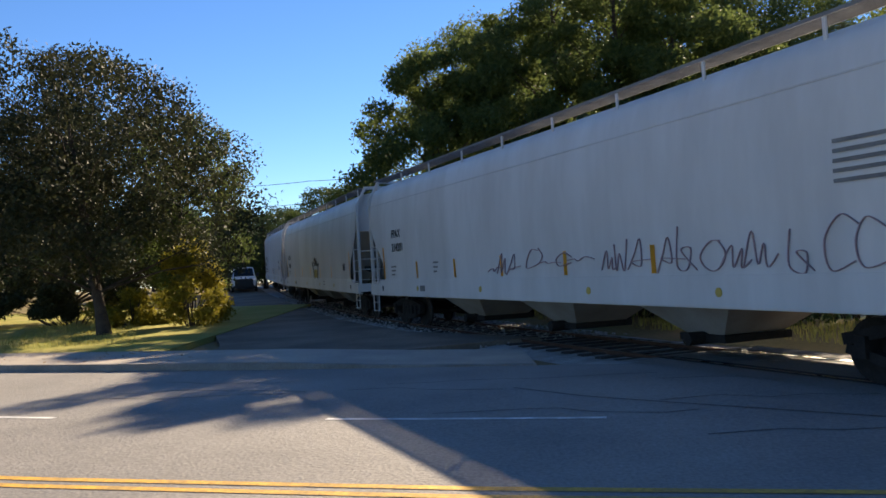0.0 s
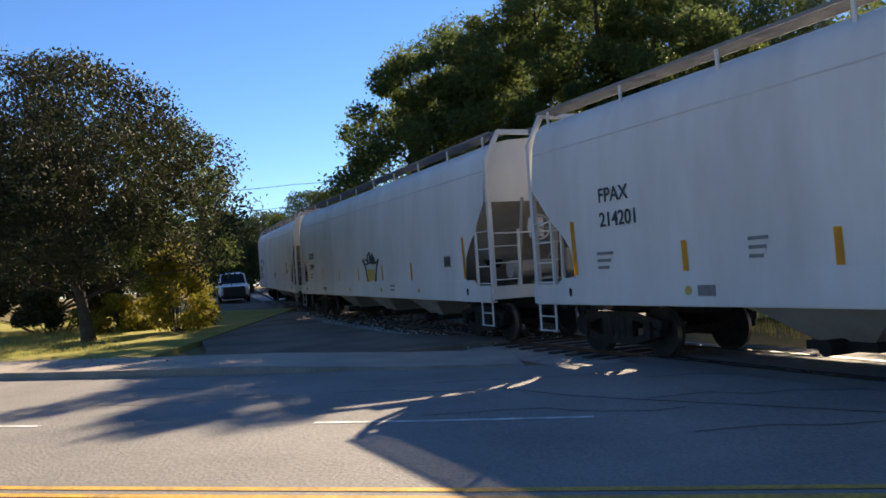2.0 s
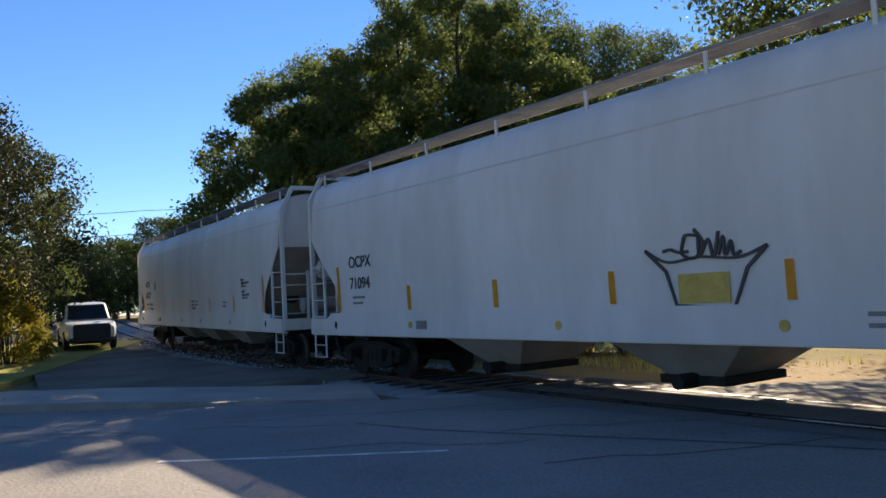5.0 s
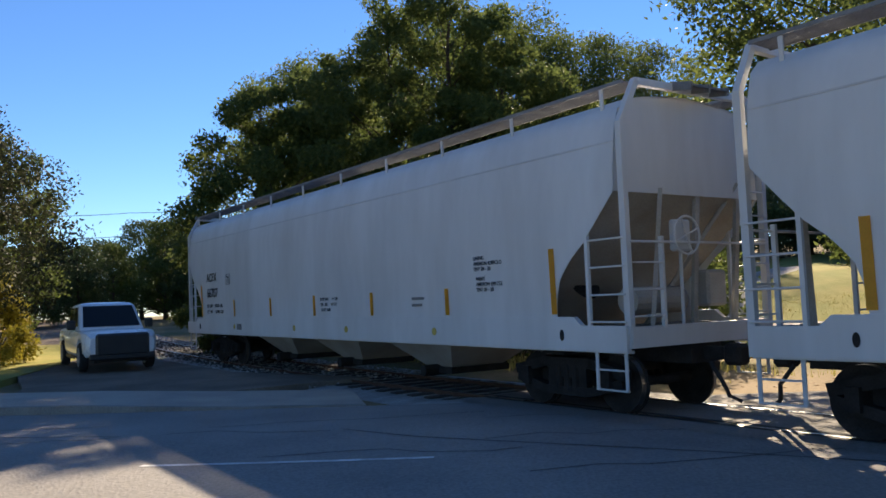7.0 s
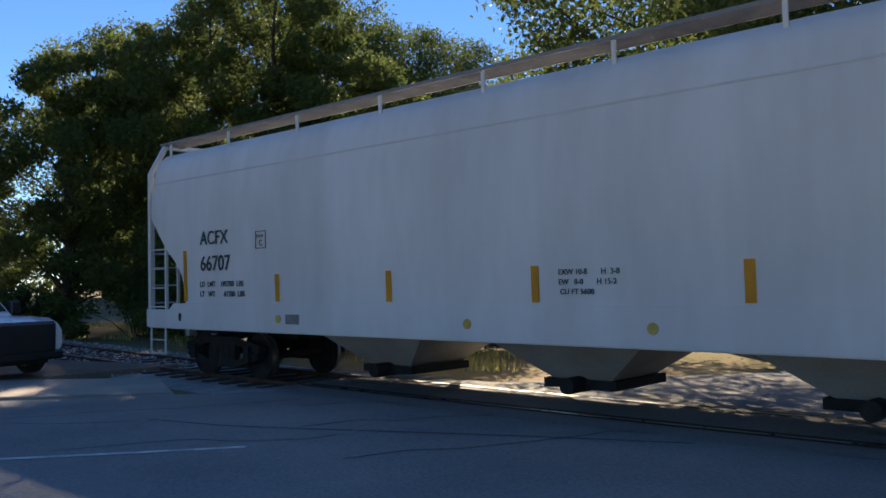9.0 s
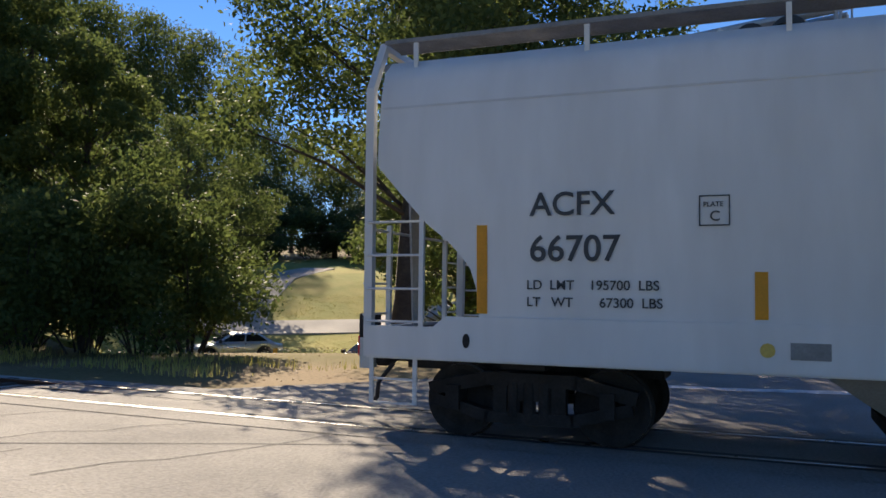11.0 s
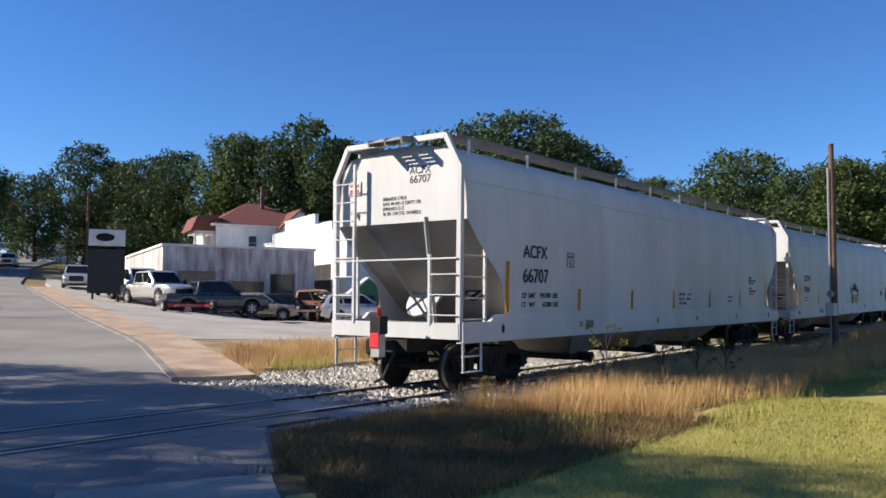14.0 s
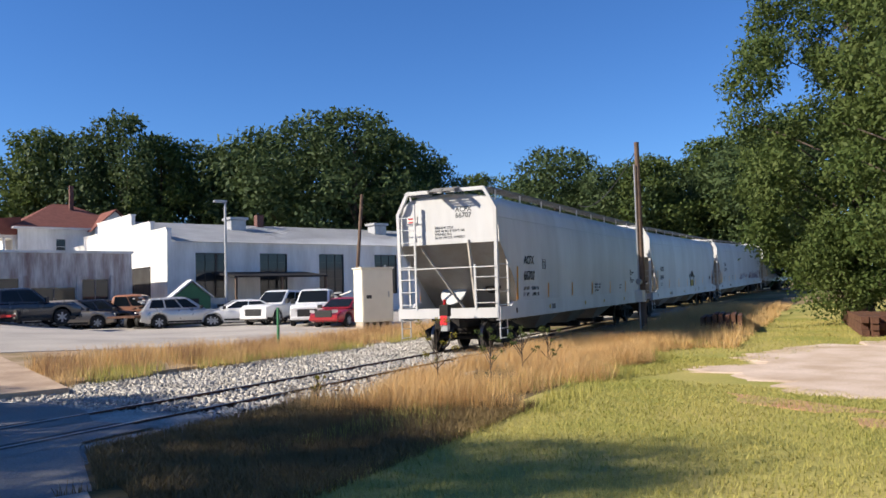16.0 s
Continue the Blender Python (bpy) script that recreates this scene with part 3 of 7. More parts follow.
def hopper_car(name, label, paint, marks, length, bay, rear_detail=False):
    HALF = length / 2
    car = thing(name, label, "railcar", group="hopper cars in the train")
    zs = [1.2, 1.32, 1.45, 1.6, 1.75, 1.95, 2.1, 2.25, 2.45, 2.6, 2.75, 2.95, 3.1, 3.16, 3.4, 3.7, 3.95, 4.12, 4.25, 4.34, 4.41]
    for sgn in (-1, 1):
        bm = bmesh.new()
        rows = []
        for z in zs:
            e = HALF - cut(z)
            rows.append([bm.verts.new((-e + 2 * e * k / 24, sgn * side_y(z), z)) for k in range(25)])
        for a, b in zip(rows, rows[1:]):
            for k in range(24):
                bm.faces.new((a[k], a[k + 1], b[k + 1], b[k]))
        back_sheet(bm, (0, -sgn * 0.012, 0))
        part("side_sheet", bm, paint, car, smooth=True)
        # seam strip below the roof edge
        bm = bmesh.new()
        box(bm, -HALF + 0.15, HALF - 0.15, sgn * side_y(3.8) - 0.008, sgn * side_y(3.8) + 0.012, 3.79, 3.815)
        part("seam", bm, M_CARGREY2, car)
        # side sill
        bm = bmesh.new()
        prism(bm, [(-HALF, 0.95), (HALF, 0.95), (HALF, 1.30), (HALF - 0.85, 1.30), (HALF - 1.0, 1.42), (-HALF + 1.0, 1.42), (-HALF + 0.85, 1.30), (-HALF, 1.30)], sgn * 1.52, sgn * 1.60)
        part("side_sill", bm, paint, car)
        bm = bmesh.new()
        box(bm, -HALF + 0.02, HALF - 0.02, sgn * 1.50 - 0.06, sgn * 1.50 + 0.06, 0.93, 0.965)
        part("sill_flange", bm, paint, car)
        # reflectors
        for k, x in enumerate((-HALF + 1.42, -HALF + 4.25, -HALF + 6.9, -HALF + 9.5, -HALF + 12.2, -HALF + 14.9, HALF - 1.42)):
            bm = bmesh.new()
            tall = 2.42 if k in (0, 6) else 1.92
            y0, y1 = side_y(1.5) + 0.012, side_y(tall) + 0.012
            vs = [bm.verts.new(v) for v in ((x - 0.06, sgn * y0, 1.46), (x + 0.06, sgn * y0, 1.46), (x + 0.06, sgn * y1, tall), (x - 0.06, sgn * y1, tall))]
            bm.faces.new(vs)
            bmesh.ops.solidify(bm, geom=bm.faces[:], thickness=-0.006)
            part("reflector_stripe", bm, M_STRIPE, car, "yellow reflective stripe")
        # grated running board with its posts
        bm = bmesh.new()
        for j in range(9):
            y = sgn * (0.96 + 0.047 * j)
            box(bm, -HALF + 0.1, HALF - 0.1, y - 0.004, y + 0.004, 4.622, 4.648)
        n = int(2 * HALF / 0.11)
        for k in range(n):
            x = -HALF + 0.12 + (2 * HALF - 0.24) * k / n
            bar(bm, (x, sgn * 0.93, 4.642), (x + 0.04, sgn * 1.35, 4.642), 0.01, 0.01)
        box(bm, -HALF + 0.1, HALF - 0.1, sgn * 1.36 - 0.012, sgn * 1.36 + 0.012, 4.61, 4.66)
        box(bm, -HALF + 0.1, HALF - 0.1, sgn * 0.92 - 0.012, sgn * 0.92 + 0.012, 4.61, 4.66)
        part("running_board", bm, M_GRATE, car, "grated steel running board")
        for k in range(10):
            x = -HALF + 0.5 + (2 * HALF - 1.0) * k / 9
            bm = bmesh.new()
            bar(bm, (x, sgn * 1.35, 4.3), (x, sgn * 1.36, 4.6), 0.055, 0.03)
            part("board_bracket", bm, paint, car)
        # jacking pad and small fittings on the sill
        for x in (-HALF + 1.25, HALF - 1.25):
            # nothing is cut: a dark disc paints in the jacking hole's shade
            bm = bmesh.new()
            bmesh.ops.create_cone(bm, cap_ends=True, segments=12, radius1=0.05, radius2=0.05, depth=0.02, matrix=Matrix.Translation((x, sgn * 1.605, 1.16)) @ Matrix.Diagonal((0.8, 1, 1.6, 1)) @ pose(0, 0, 0, 90))
            part("jacking_hole_shade", bm, M_DARKSTEEL, car)
        for x in (-HALF + 4.3, -HALF + 8.4, HALF - 8.0, HALF - 4.6):
            bm = bmesh.new()
            bmesh.ops.create_cone(bm, cap_ends=True, segments=12, radius1=0.07, radius2=0.07, depth=0.012, matrix=Matrix.Translation((x, sgn * 1.606, 1.17)) @ pose(0, 0, 0, 90))
            part("sill_dot", bm, mat_dot, car, "faded yellow dot")
        bm = bmesh.new()
        box(bm, -HALF + 4.5, -HALF + 4.85, sgn * 1.606 - 0.004, sgn * 1.606 + 0.004, 1.09, 1.25)
        part("stencil_panel", bm, M_GRATE, car)
    # roof
    bm = bmesh.new()
    ys = [-1.25, -0.9, -0.45, 0, 0.45, 0.9, 1.25]
    zr = [4.41, 4.48, 4.53, 4.55, 4.53, 4.48, 4.41]
    ra = [bm.verts.new((-HALF + 0.14, y, z)) for y, z in zip(ys, zr)]
    rb = [bm.verts.new((HALF - 0.14, y, z)) for y, z in zip(ys, zr)]
    for k in range(6):
        bm.faces.new((ra[k], rb[k], rb[k + 1], ra[k + 1]))
    back_sheet(bm, (0, 0, -0.02))
    part("roof", bm, paint, car)
    bm = bmesh.new()
    box(bm, -HALF + 1.0, HALF - 1.0, -0.32, 0.32, 4.51, 4.62, bevel=0.03)
    part("hatch_cover", bm, paint, car)
    for sgn in (-1, 1):
        E = sgn * HALF
        # upright end sheet and sloping hopper floor
        bm = bmesh.new()
        top = [(-1.25, 4.41), (-0.9, 4.48), (0, 4.55), (0.9, 4.48), (1.25, 4.41), (1.43, 4.25), (1.52, 3.95), (1.58, 3.4), (1.585, 3.12), (-1.585, 3.12), (-1.58, 3.4), (-1.52, 3.95), (-1.43, 4.25)]
        bm.faces.new([bm.verts.new((E - sgn * 0.15, y, z)) for y, z in top])
        back_sheet(bm, (-sgn * 0.02, 0, 0))
        part("end_sheet", bm, paint, car)
        bm = bmesh.new()
        prev = None
        for k in range(9):
            z = 3.13 - 2.05 * k / 8
            x = E - sgn * (0.16 + 2.35 * k / 8)
            w = side_y(max(1.2, z)) - 0.01
            row = [bm.verts.new((x, -w, z)), bm.verts.new((x, 0, z - 0.05 * k / 8)), bm.verts.new((x, w, z))]
            if prev:
                bm.faces.new((prev[0], prev[1], row[1], row[0]))
                bm.faces.new((prev[1], prev[2], row[2], row[1]))
            prev = row
        back_sheet(bm, (-sgn * 0.02, 0, 0.02))
        part("slope_sheet", bm, M_SLOPE, car, "dusty sloping hopper floor")
        sl = Matrix.Translation((E - sgn * 1.62, 0.55, 1.72)) @ Matrix.Rotation(sgn * math.atan2(2.35, 2.05), 4, "Y")
        bm = bmesh.new()
        bmesh.ops.create_cone(bm, cap_ends=True, segments=24, radius1=0.5, radius2=0.5, depth=0.06, matrix=sl @ Matrix.Diagonal((1.0, 0.8, 1, 1)))
        part("access_plate", bm, paint, car, "pale oval access plate")
        # solid disc whose dark colour stands for the shade within an opening
        bm = bmesh.new()
        bmesh.ops.create_cone(bm, cap_ends=True, segments=20, radius1=0.24, radius2=0.24, depth=0.07, matrix=Matrix.Translation((0, -1.3, 0.15)) @ sl)
        part("opening_shade_disc", bm, M_DARKSTEEL, car, "solid dark disc coloured as the shade in a round opening")
        # end platform
        bm = bmesh.new()
        box(bm, E - sgn * 0.02 - 0.06, E - sgn * 0.02 + 0.06, -1.52, 1.52, 1.0, 1.28)
        part("end_sill", bm, paint, car)
        bm = bmesh.new()
        for k in range(9):
            y = -1.4 + 2.8 * k / 8
            bar(bm, (E - sgn * 0.1, y, 1.22), (E - sgn * 1.35, y, 1.22), 0.05, 0.03)
        for k in range(6):
            x = E - sgn * (0.12 + 0.24 * k)
            bar(bm, (x, -1.45, 1.235), (x, 1.45, 1.235), 0.03, 0.03)
        part("end_platform", bm, M_GRATE, car)
        # centre sill, bolster, draft gear
        bm = bmesh.new()
        box(bm, min(E, E - sgn * 3.2), max(E, E - sgn * 3.2), -0.33, 0.33, 0.72, 1.08)
        box(bm, E - sgn * 1.8 - 0.25, E - sgn * 1.8 + 0.25, -1.3, 1.3, 0.85, 1.1)
        part("centre_sill", bm, M_DARKSTEEL, car)
        bm = bmesh.new()
        bar(bm, (E - sgn * 0.1, 0, 0.86), (E + sgn * 0.42, 0, 0.86), 0.14, 0.18)
        box(bm, min(E + sgn * 0.36, E + sgn * 0.64), max(E + sgn * 0.36, E + sgn * 0.64), -0.14, 0.14, 0.70, 1.0, bevel=0.05)
        part("coupler", bm, M_DARKSTEEL, car, "dark cast steel coupler")
        bm = bmesh.new()
        v, f = tube([Vector((E + sgn * 0.25, -0.25, 0.75)), Vector((E + sgn * 0.45, -0.27, 0.5)), Vector((E + sgn * 0.5, -0.2, 0.3)), Vector((E + sgn * 0.62, -0.1, 0.22))], [0.03] * 4, 6)
        vv = [bm.verts.new(p) for p in v]
        for q in f:
            bm.faces.new([vv[i] for i in q])
        part("air_hose", bm, M_RUBBER, car, "black rubber air hose")
        # vertical struts and braces of the open end
        bm = bmesh.new()
        bar(bm, (E - sgn * 0.3, -0.75, 1.25), (E - sgn * 0.16, -0.62, 3.2), 0.12, 0.06)
        part("end_post", bm, M_SLOPE, car)
        for y in (-1, 1):
            if y > 0:
                bm = bmesh.new()
                bar(bm, (E - sgn * 0.15, 1.1, 3.35), (E - sgn * 1.1, 0.0, 1.25), 0.13, 0.05)
                part("diagonal_brace", bm, M_SLOPE, car)
            # corner post, bent inward at the top
            bm = bmesh.new()
            bar(bm, (E - sgn * 0.02, y * 1.5, 1.0), (E - sgn * 0.02, y * 1.53, 4.05), 0.10, 0.09)
            bar(bm, (E - sgn * 0.02, y * 1.53, 4.03), (E - sgn * 0.02, y * 1.2, 4.64), 0.09, 0.09)
            part("corner_post", bm, paint, car)
            # side ladder: one outer rail and rungs
            bm = bmesh.new()
            bar(bm, (E - sgn * 0.70, y * 1.565, 1.25), (E - sgn * 0.70, y * 1.575, 2.75), 0.055, 0.05)
            for z in (1.35, 1.72, 2.1, 2.48):
                bar(bm, (E - sgn * 0.02, y * 1.57, z), (E - sgn * 0.70, y * 1.57, z), 0.014, n=6)
            part("side_ladder", bm, paint, car)
            # end ladder
            bm = bmesh.new()
            bar(bm, (E + sgn * 0.03, y * 0.98, 1.25), (E + sgn * 0.03, y * 0.98, 4.3), 0.06, 0.05)
            for k in range(8):
                z = 1.4 + 0.36 * k
                bar(bm, (E + sgn * 0.06, y * 0.98, z), (E + sgn * 0.06, y * 1.5, z), 0.013, n=6)
            if y > 0:
                part("end_ladder", bm, paint, car)
            else:
                bm.free()
                bm = bmesh.new()
                bar(bm, (E + sgn * 0.03, y * 0.88, 1.25), (E + sgn * 0.03, y * 0.88, 2.5), 0.06, 0.05)
                for k in range(3):
                    bar(bm, (E + sgn * 0.06, y * 0.88, 1.42 + 0.36 * k), (E + sgn * 0.06, y * 1.5, 1.42 + 0.36 * k), 0.013, n=6)
                part("end_ladder", bm, paint, car)
            # stirrup step below the sill
            bm = bmesh.new()
            for x in (0.08, 0.62):
                bar(bm, (E - sgn * x, y * 1.54, 0.97), (E - sgn * x, y * 1.54, 0.42), 0.05, 0.02)
            for z in (0.43, 0.70):
                bar(bm, (E - sgn * 0.06, y * 1.54, z), (E - sgn * 0.64, y * 1.54, z), 0.05, 0.02)
            part("stirrup_step", bm, paint, car)
        # handrail across the end
        bm = bmesh.new()
        bar(bm, (E + sgn * 0.05, -1.5, 2.42), (E + sgn * 0.05, 1.5, 2.42), 0.018, n=6)
        part("end_handrail", bm, paint, car)
        bm = bmesh.new()
        bar(bm, (E - sgn * 0.02, -1.22, 4.63), (E - sgn * 0.02, 1.22, 4.63), 0.09, 0.1)
        part("roof_end_beam", bm, paint, car)
        # bolted roof step at the end
        bm = bmesh.new()
        for k in range(6):
            bar(bm, (E + sgn * (0.02 + 0.06 * k), -0.45, 4.70 - 0.02 * k), (E + sgn * (0.02 + 0.06 * k), 0.35, 4.70 - 0.02 * k), 0.03, 0.03)
        for y in (-0.45, -0.05, 0.35):
            bar(bm, (E, y, 4.64), (E + sgn * 0.34, y, 4.58), 0.04, 0.12)
        part("roof_step", bm, M_GRATE, car, "grated roof step")
        if sgn > 0:
            bm = bmesh.new()
            bar(bm, (E - 0.75, -0.75, 1.62), (E - 0.75, 0.35, 1.62), 0.2, n=14)
            part("air_reservoir", bm, M_SLOPE, car, "grey air reservoir")
            bm = bmesh.new()
            box(bm, E - 0.62, E - 0.3, 0.5, 0.95, 1.5, 2.05, bevel=0.04)
            part("brake_valve", bm, M_SLOPE, car)
            bm = bmesh.new()
            box(bm, E - 0.12, E + 0.0, -0.55, -0.2, 2.3, 2.75, bevel=0.03)
            bar(bm, (E - 0.06, -0.38, 1.25), (E - 0.06, -0.38, 2.3), 0.025, n=6)
            part("brake_housing", bm, paint, car)
            bm = bmesh.new()
            for k in range(16):
                a, b = 2 * math.pi * k / 16, 2 * math.pi * (k + 1) / 16
                bar(bm, (E + 0.07, -0.38 + 0.27 * math.cos(a), 2.52 + 0.27 * math.sin(a)), (E + 0.07, -0.38 + 0.27 * math.cos(b), 2.52 + 0.27 * math.sin(b)), 0.016, n=6)
            for k in range(4):
                a = math.pi / 2 * k + 0.4
                bar(bm, (E + 0.05, -0.38, 2.52), (E + 0.07, -0.38 + 0.27 * math.cos(a), 2.52 + 0.27 * math.sin(a)), 0.014, n=6)
            part("brake_wheel", bm, paint, car, "round brake wheel")
            for y in (0.2, 1.15):
                bm = bmesh.new()
                bar(bm, (E - 0.35, y, 1.25), (E - 0.2, y, 3.15), 0.09, 0.06)
                part("end_post", bm, M_SLOPE, car)
        # truck with four wheels
        truck = new("truck")
        truck.parent = car
        truck.location = (E - sgn * 1.8, 0, 0)
        for y in (-0.98, 0.98):
            bm = bmesh.new()
            for p, q, w in (((-1.2, 0.56), (-0.5, 0.71), 0.15), ((-0.55, 0.71), (0.55, 0.71), 0.15), ((0.5, 0.71), (1.2, 0.56), 0.15), ((-1.15, 0.45), (-0.48, 0.28), 0.13), ((-0.52, 0.28), (0.52, 0.28), 0.13),
                            ((0.48, 0.28), (1.15, 0.45), 0.13), ((-0.34, 0.26), (-0.34, 0.74), 0.12), ((0.34, 0.26), (0.34, 0.74), 0.12), ((-0.89, 0.34), (-0.89, 0.62), 0.3), ((0.89, 0.34), (0.89, 0.62), 0.3)):
                bar(bm, (p[0], y, p[1]), (q[0], y, q[1]), 0.16, w)
            part("side_frame", bm, M_DARKSTEEL, truck, "dark grimy cast side frame")
            bm = bmesh.new()
            for x in (-0.18, 0, 0.18):
                bar(bm, (x, y * 1.03, 0.30), (x, y * 1.03, 0.68), 0.075, n=10)
            part("spring_nest", bm, M_DARKSTEEL, truck)
        bm = bmesh.new()
        box(bm, -0.2, 0.2, -1.05, 1.05, 0.48, 0.74)
        part("bolster", bm, M_DARKSTEEL, truck)
        for x in (-0.89, 0.89):
            ws = wheelset(truck)
            ws.location = (x, 0, 0.42)
            WHEELS.append((ws, x))
    if rear_detail:
        R = Matrix.Rotation(radians(-90), 4, "Z") @ Matrix.Rotation(radians(90), 4, "X")
        for txt, y, z, size in (("ACFX", -0.25, 4.02, 0.2), ("66707", -0.25, 3.85, 0.2), ("SBE60DE CPLR\nAAR M-901-E DRFT GR\nSPRINGS D-5\n36 IN 1W STL WHEELS", 0.42, 3.56, 0.095)):
            lettering("end_marking", txt, size, Matrix.Translation((-HALF + 0.146, y, z)) @ R, M_INK, car, "painted end lettering")
        bm = bmesh.new()
        box(bm, -HALF + 0.125, -HALF + 0.145, 0.98, 1.3, 3.72, 3.98)
        part("warning_plate", bm, M_WHITE, car, "white plate with red bars")
        for z in (3.78, 3.88):
            bm = bmesh.new()
            box(bm, -HALF + 0.118, -HALF + 0.1245, 1.02, 1.26, z, z + 0.05)
            part("warning_bar", bm, M_STOPRED, car)
        eot = new("rear_marker")
        eot.parent = car
        eot["label"] = "end-of-train marker with red panel"
        eot.location = (-HALF - 0.62, -0.2, 0.98)
        bm = bmesh.new()
        box(bm, -0.1, 0.1, -0.14, 0.14, 0.1, 0.42, bevel=0.02)
        part("case", bm, M_DARKSTEEL, eot)
        bm = bmesh.new()
        box(bm, -0.125, -0.102, -0.11, 0.11, -0.14, 0.12, bevel=0.01)
        part("panel", bm, eot_red, eot, "bright red reflective panel")
        bm = bmesh.new()
        box(bm, -0.1, 0.06, -0.1, 0.1, -0.3, 0.1)
        part("clamp", bm, M_GALV, eot)
        bm = bmesh.new()
        bar(bm, (0, 0, 0.42), (0, 0, 0.56), 0.045, n=10)
        part("strobe", bm, M_REDLENS, eot)
        for sgn in (-1, 1):
            bm = bmesh.new()
            y = sgn * (side_y(2.5) + 0.012)
            for a, b, c, d in ((3.68, 3.97, 2.37, 2.382), (3.68, 3.97, 2.66, 2.672), (3.68, 3.692, 2.382, 2.66), (3.958, 3.97, 2.382, 2.66)):
                x0, x1 = (-HALF + a, -HALF + b) if sgn < 0 else (HALF - b, HALF - a)
                box(bm, x0, x1, y - 0.004, y + 0.004, c, d)
            part("stencil_frame", bm, M_INK, car)
    # hopper bays and outlets
    for cx in (-bay, 0.0, bay):
        bm = bmesh.new()
        tops = [(-1.62, -1.46), (1.62, -1.46), (1.62, 1.46), (-1.62, 1.46)]
        bots = [(-0.45, -0.62), (0.45, -0.62), (0.45, 0.62), (-0.45, 0.62)]
        a = [bm.verts.new((cx + x, y, 1.25)) for x, y in tops]
        b = [bm.verts.new((cx + x, y, 0.42)) for x, y in bots]
        for k in range(4):
            bm.faces.new((a[k], a[(k + 1) % 4], b[(k + 1) % 4], b[k]))
        bm.faces.new(b)
        bm.faces.new(a[::-1])
        bmesh.ops.recalc_face_normals(bm, faces=bm.faces)
        part("hopper_bay", bm, M_SLOPE, car)
        bm = bmesh.new()
        box(bm, cx - 0.55, cx + 0.55, -0.7, 0.7, 0.30, 0.42)
        bar(bm, (cx, -1.0, 0.36), (cx, 1.0, 0.36), 0.11, n=12)
        part("outlet_gate", bm, M_DARKSTEEL, car)
    # markings on both sides: x is metres from the end that the letters begin nearest to
    for s, x, z, size, m in marks:
        for sgn in (-1, 1):
            y = side_y(z + size * 0.35) + 0.016
            rot = Matrix.Rotation(radians(90), 4, "X") if sgn < 0 else Matrix.Rotation(radians(180), 4, "Z") @ Matrix.Rotation(radians(90), 4, "X")
            px = (-HALF + x) if sgn < 0 else (HALF - x)
            lettering("marking", s, size, Matrix.Translation((px, sgn * y, z)) @ rot, m, car, "painted lettering")
    return car


def wheelset(truck):
    bm = bmesh.new()
    for y in (-0.755, 0.755):
        o = math.copysign(1, y)
        rim = [(0.0, 0.09), (0.16, 0.07), (0.30, 0.05), (0.36, 0.065), (0.42, 0.065), (0.425, -0.02), (0.455, -0.035), (0.455, -0.065), (0.38, -0.065), (0.30, -0.02), (0.0, -0.06)]
        n = 28
        rings = []
        for r, w in rim:
            rings.append([bm.verts.new((r * math.cos(2 * math.pi * k / n), y + o * w, r * math.sin(2 * math.pi * k / n))) for k in range(n)])
        for i, (a, b) in enumerate(zip(rings, rings[1:])):
            for k in range(n):
                f = bm.faces.new((a[k], a[(k + 1) % n], b[(k + 1) % n], b[k]))
                f.material_index = 1 if i == 4 else 0
    bar(bm, (0, -1.08, 0), (0, 1.08, 0), 0.075, n=12)
    for y in (-1.06, 1.06):
        bar(bm, (-0.05, y, 0.0), (0.05, y, 0.0), 0.12, 0.12)
    bmesh.ops.remove_doubles(bm, verts=bm.verts, dist=1e-5)
    bmesh.ops.recalc_face_normals(bm, faces=bm.faces)
    return part("wheelset", bm, [M_DARKSTEEL, M_TREAD], truck, "dark steel wheels with bright treads")


WHEELS = []
eot_red = mat("bright_red_panel", (0.75, 0.03, 0.04), 0.4, 0.1, 4, 0)
mat_dot = mat("faded_yellow_dot", (0.5, 0.36, 0.08), 0.7, 0.2, 6, 0)


def small(s, x, z, size=0.09):
    return (s, x, z, size, M_INK)


CARS = []
acfx = [("ACFX", 1.96, 2.51, 0.35, M_INK), ("66707", 1.95, 2.03, 0.385, M_INK), small("LD  LMT    195700  LBS", 1.92, 1.73, 0.14), small("LT   WT       67300  LBS", 1.92, 1.55, 0.14),
        small("2 INCH HF COMP SHOES", 1.55, 1.25, 0.075), small("PLATE", 3.72, 2.56, 0.068), small("C", 3.78, 2.42, 0.14),
        small("EXW 10-8       H  3-8", 9.85, 1.80, 0.095), small("EW   8-0       H 15-2", 9.85, 1.68, 0.095), small("CU FT 5600", 9.87, 1.56, 0.095),
        small("LINING\nAMERON 428PCLO\nTIVT 09 - 20", 15.75, 2.36, 0.09), small("PAINT\nAMERON 399-253\nTIVT 09 - 20", 15.8, 2.02, 0.09)]
CARS.append(hopper_car("hopper_car", "last grey covered hopper car with yellow stripes and sunlit white end", M_CARGREY, acfx, 19.1, 3.6, True))
ocpx = [("OCPX", 1.95, 2.38, 0.34, M_INK), ("71094", 1.95, 1.93, 0.34, M_INK), small("LD  LMT    000 LBS".replace("000", "197800"), 2.0, 1.73, 0.13), small("2 INCH HF\nCOMP SHOES", 1.5, 1.27, 0.12)]
CARS.append(hopper_car("hopper_car", "grey covered hopper car with a black spray tag", M_CARGREY, ocpx[:2] + ocpx[3:], 20.1, 4.2))
fpax = [("FPAX", 2.25, 2.68, 0.34, M_INK), ("214201", 2.25, 2.27, 0.34, M_INK)]
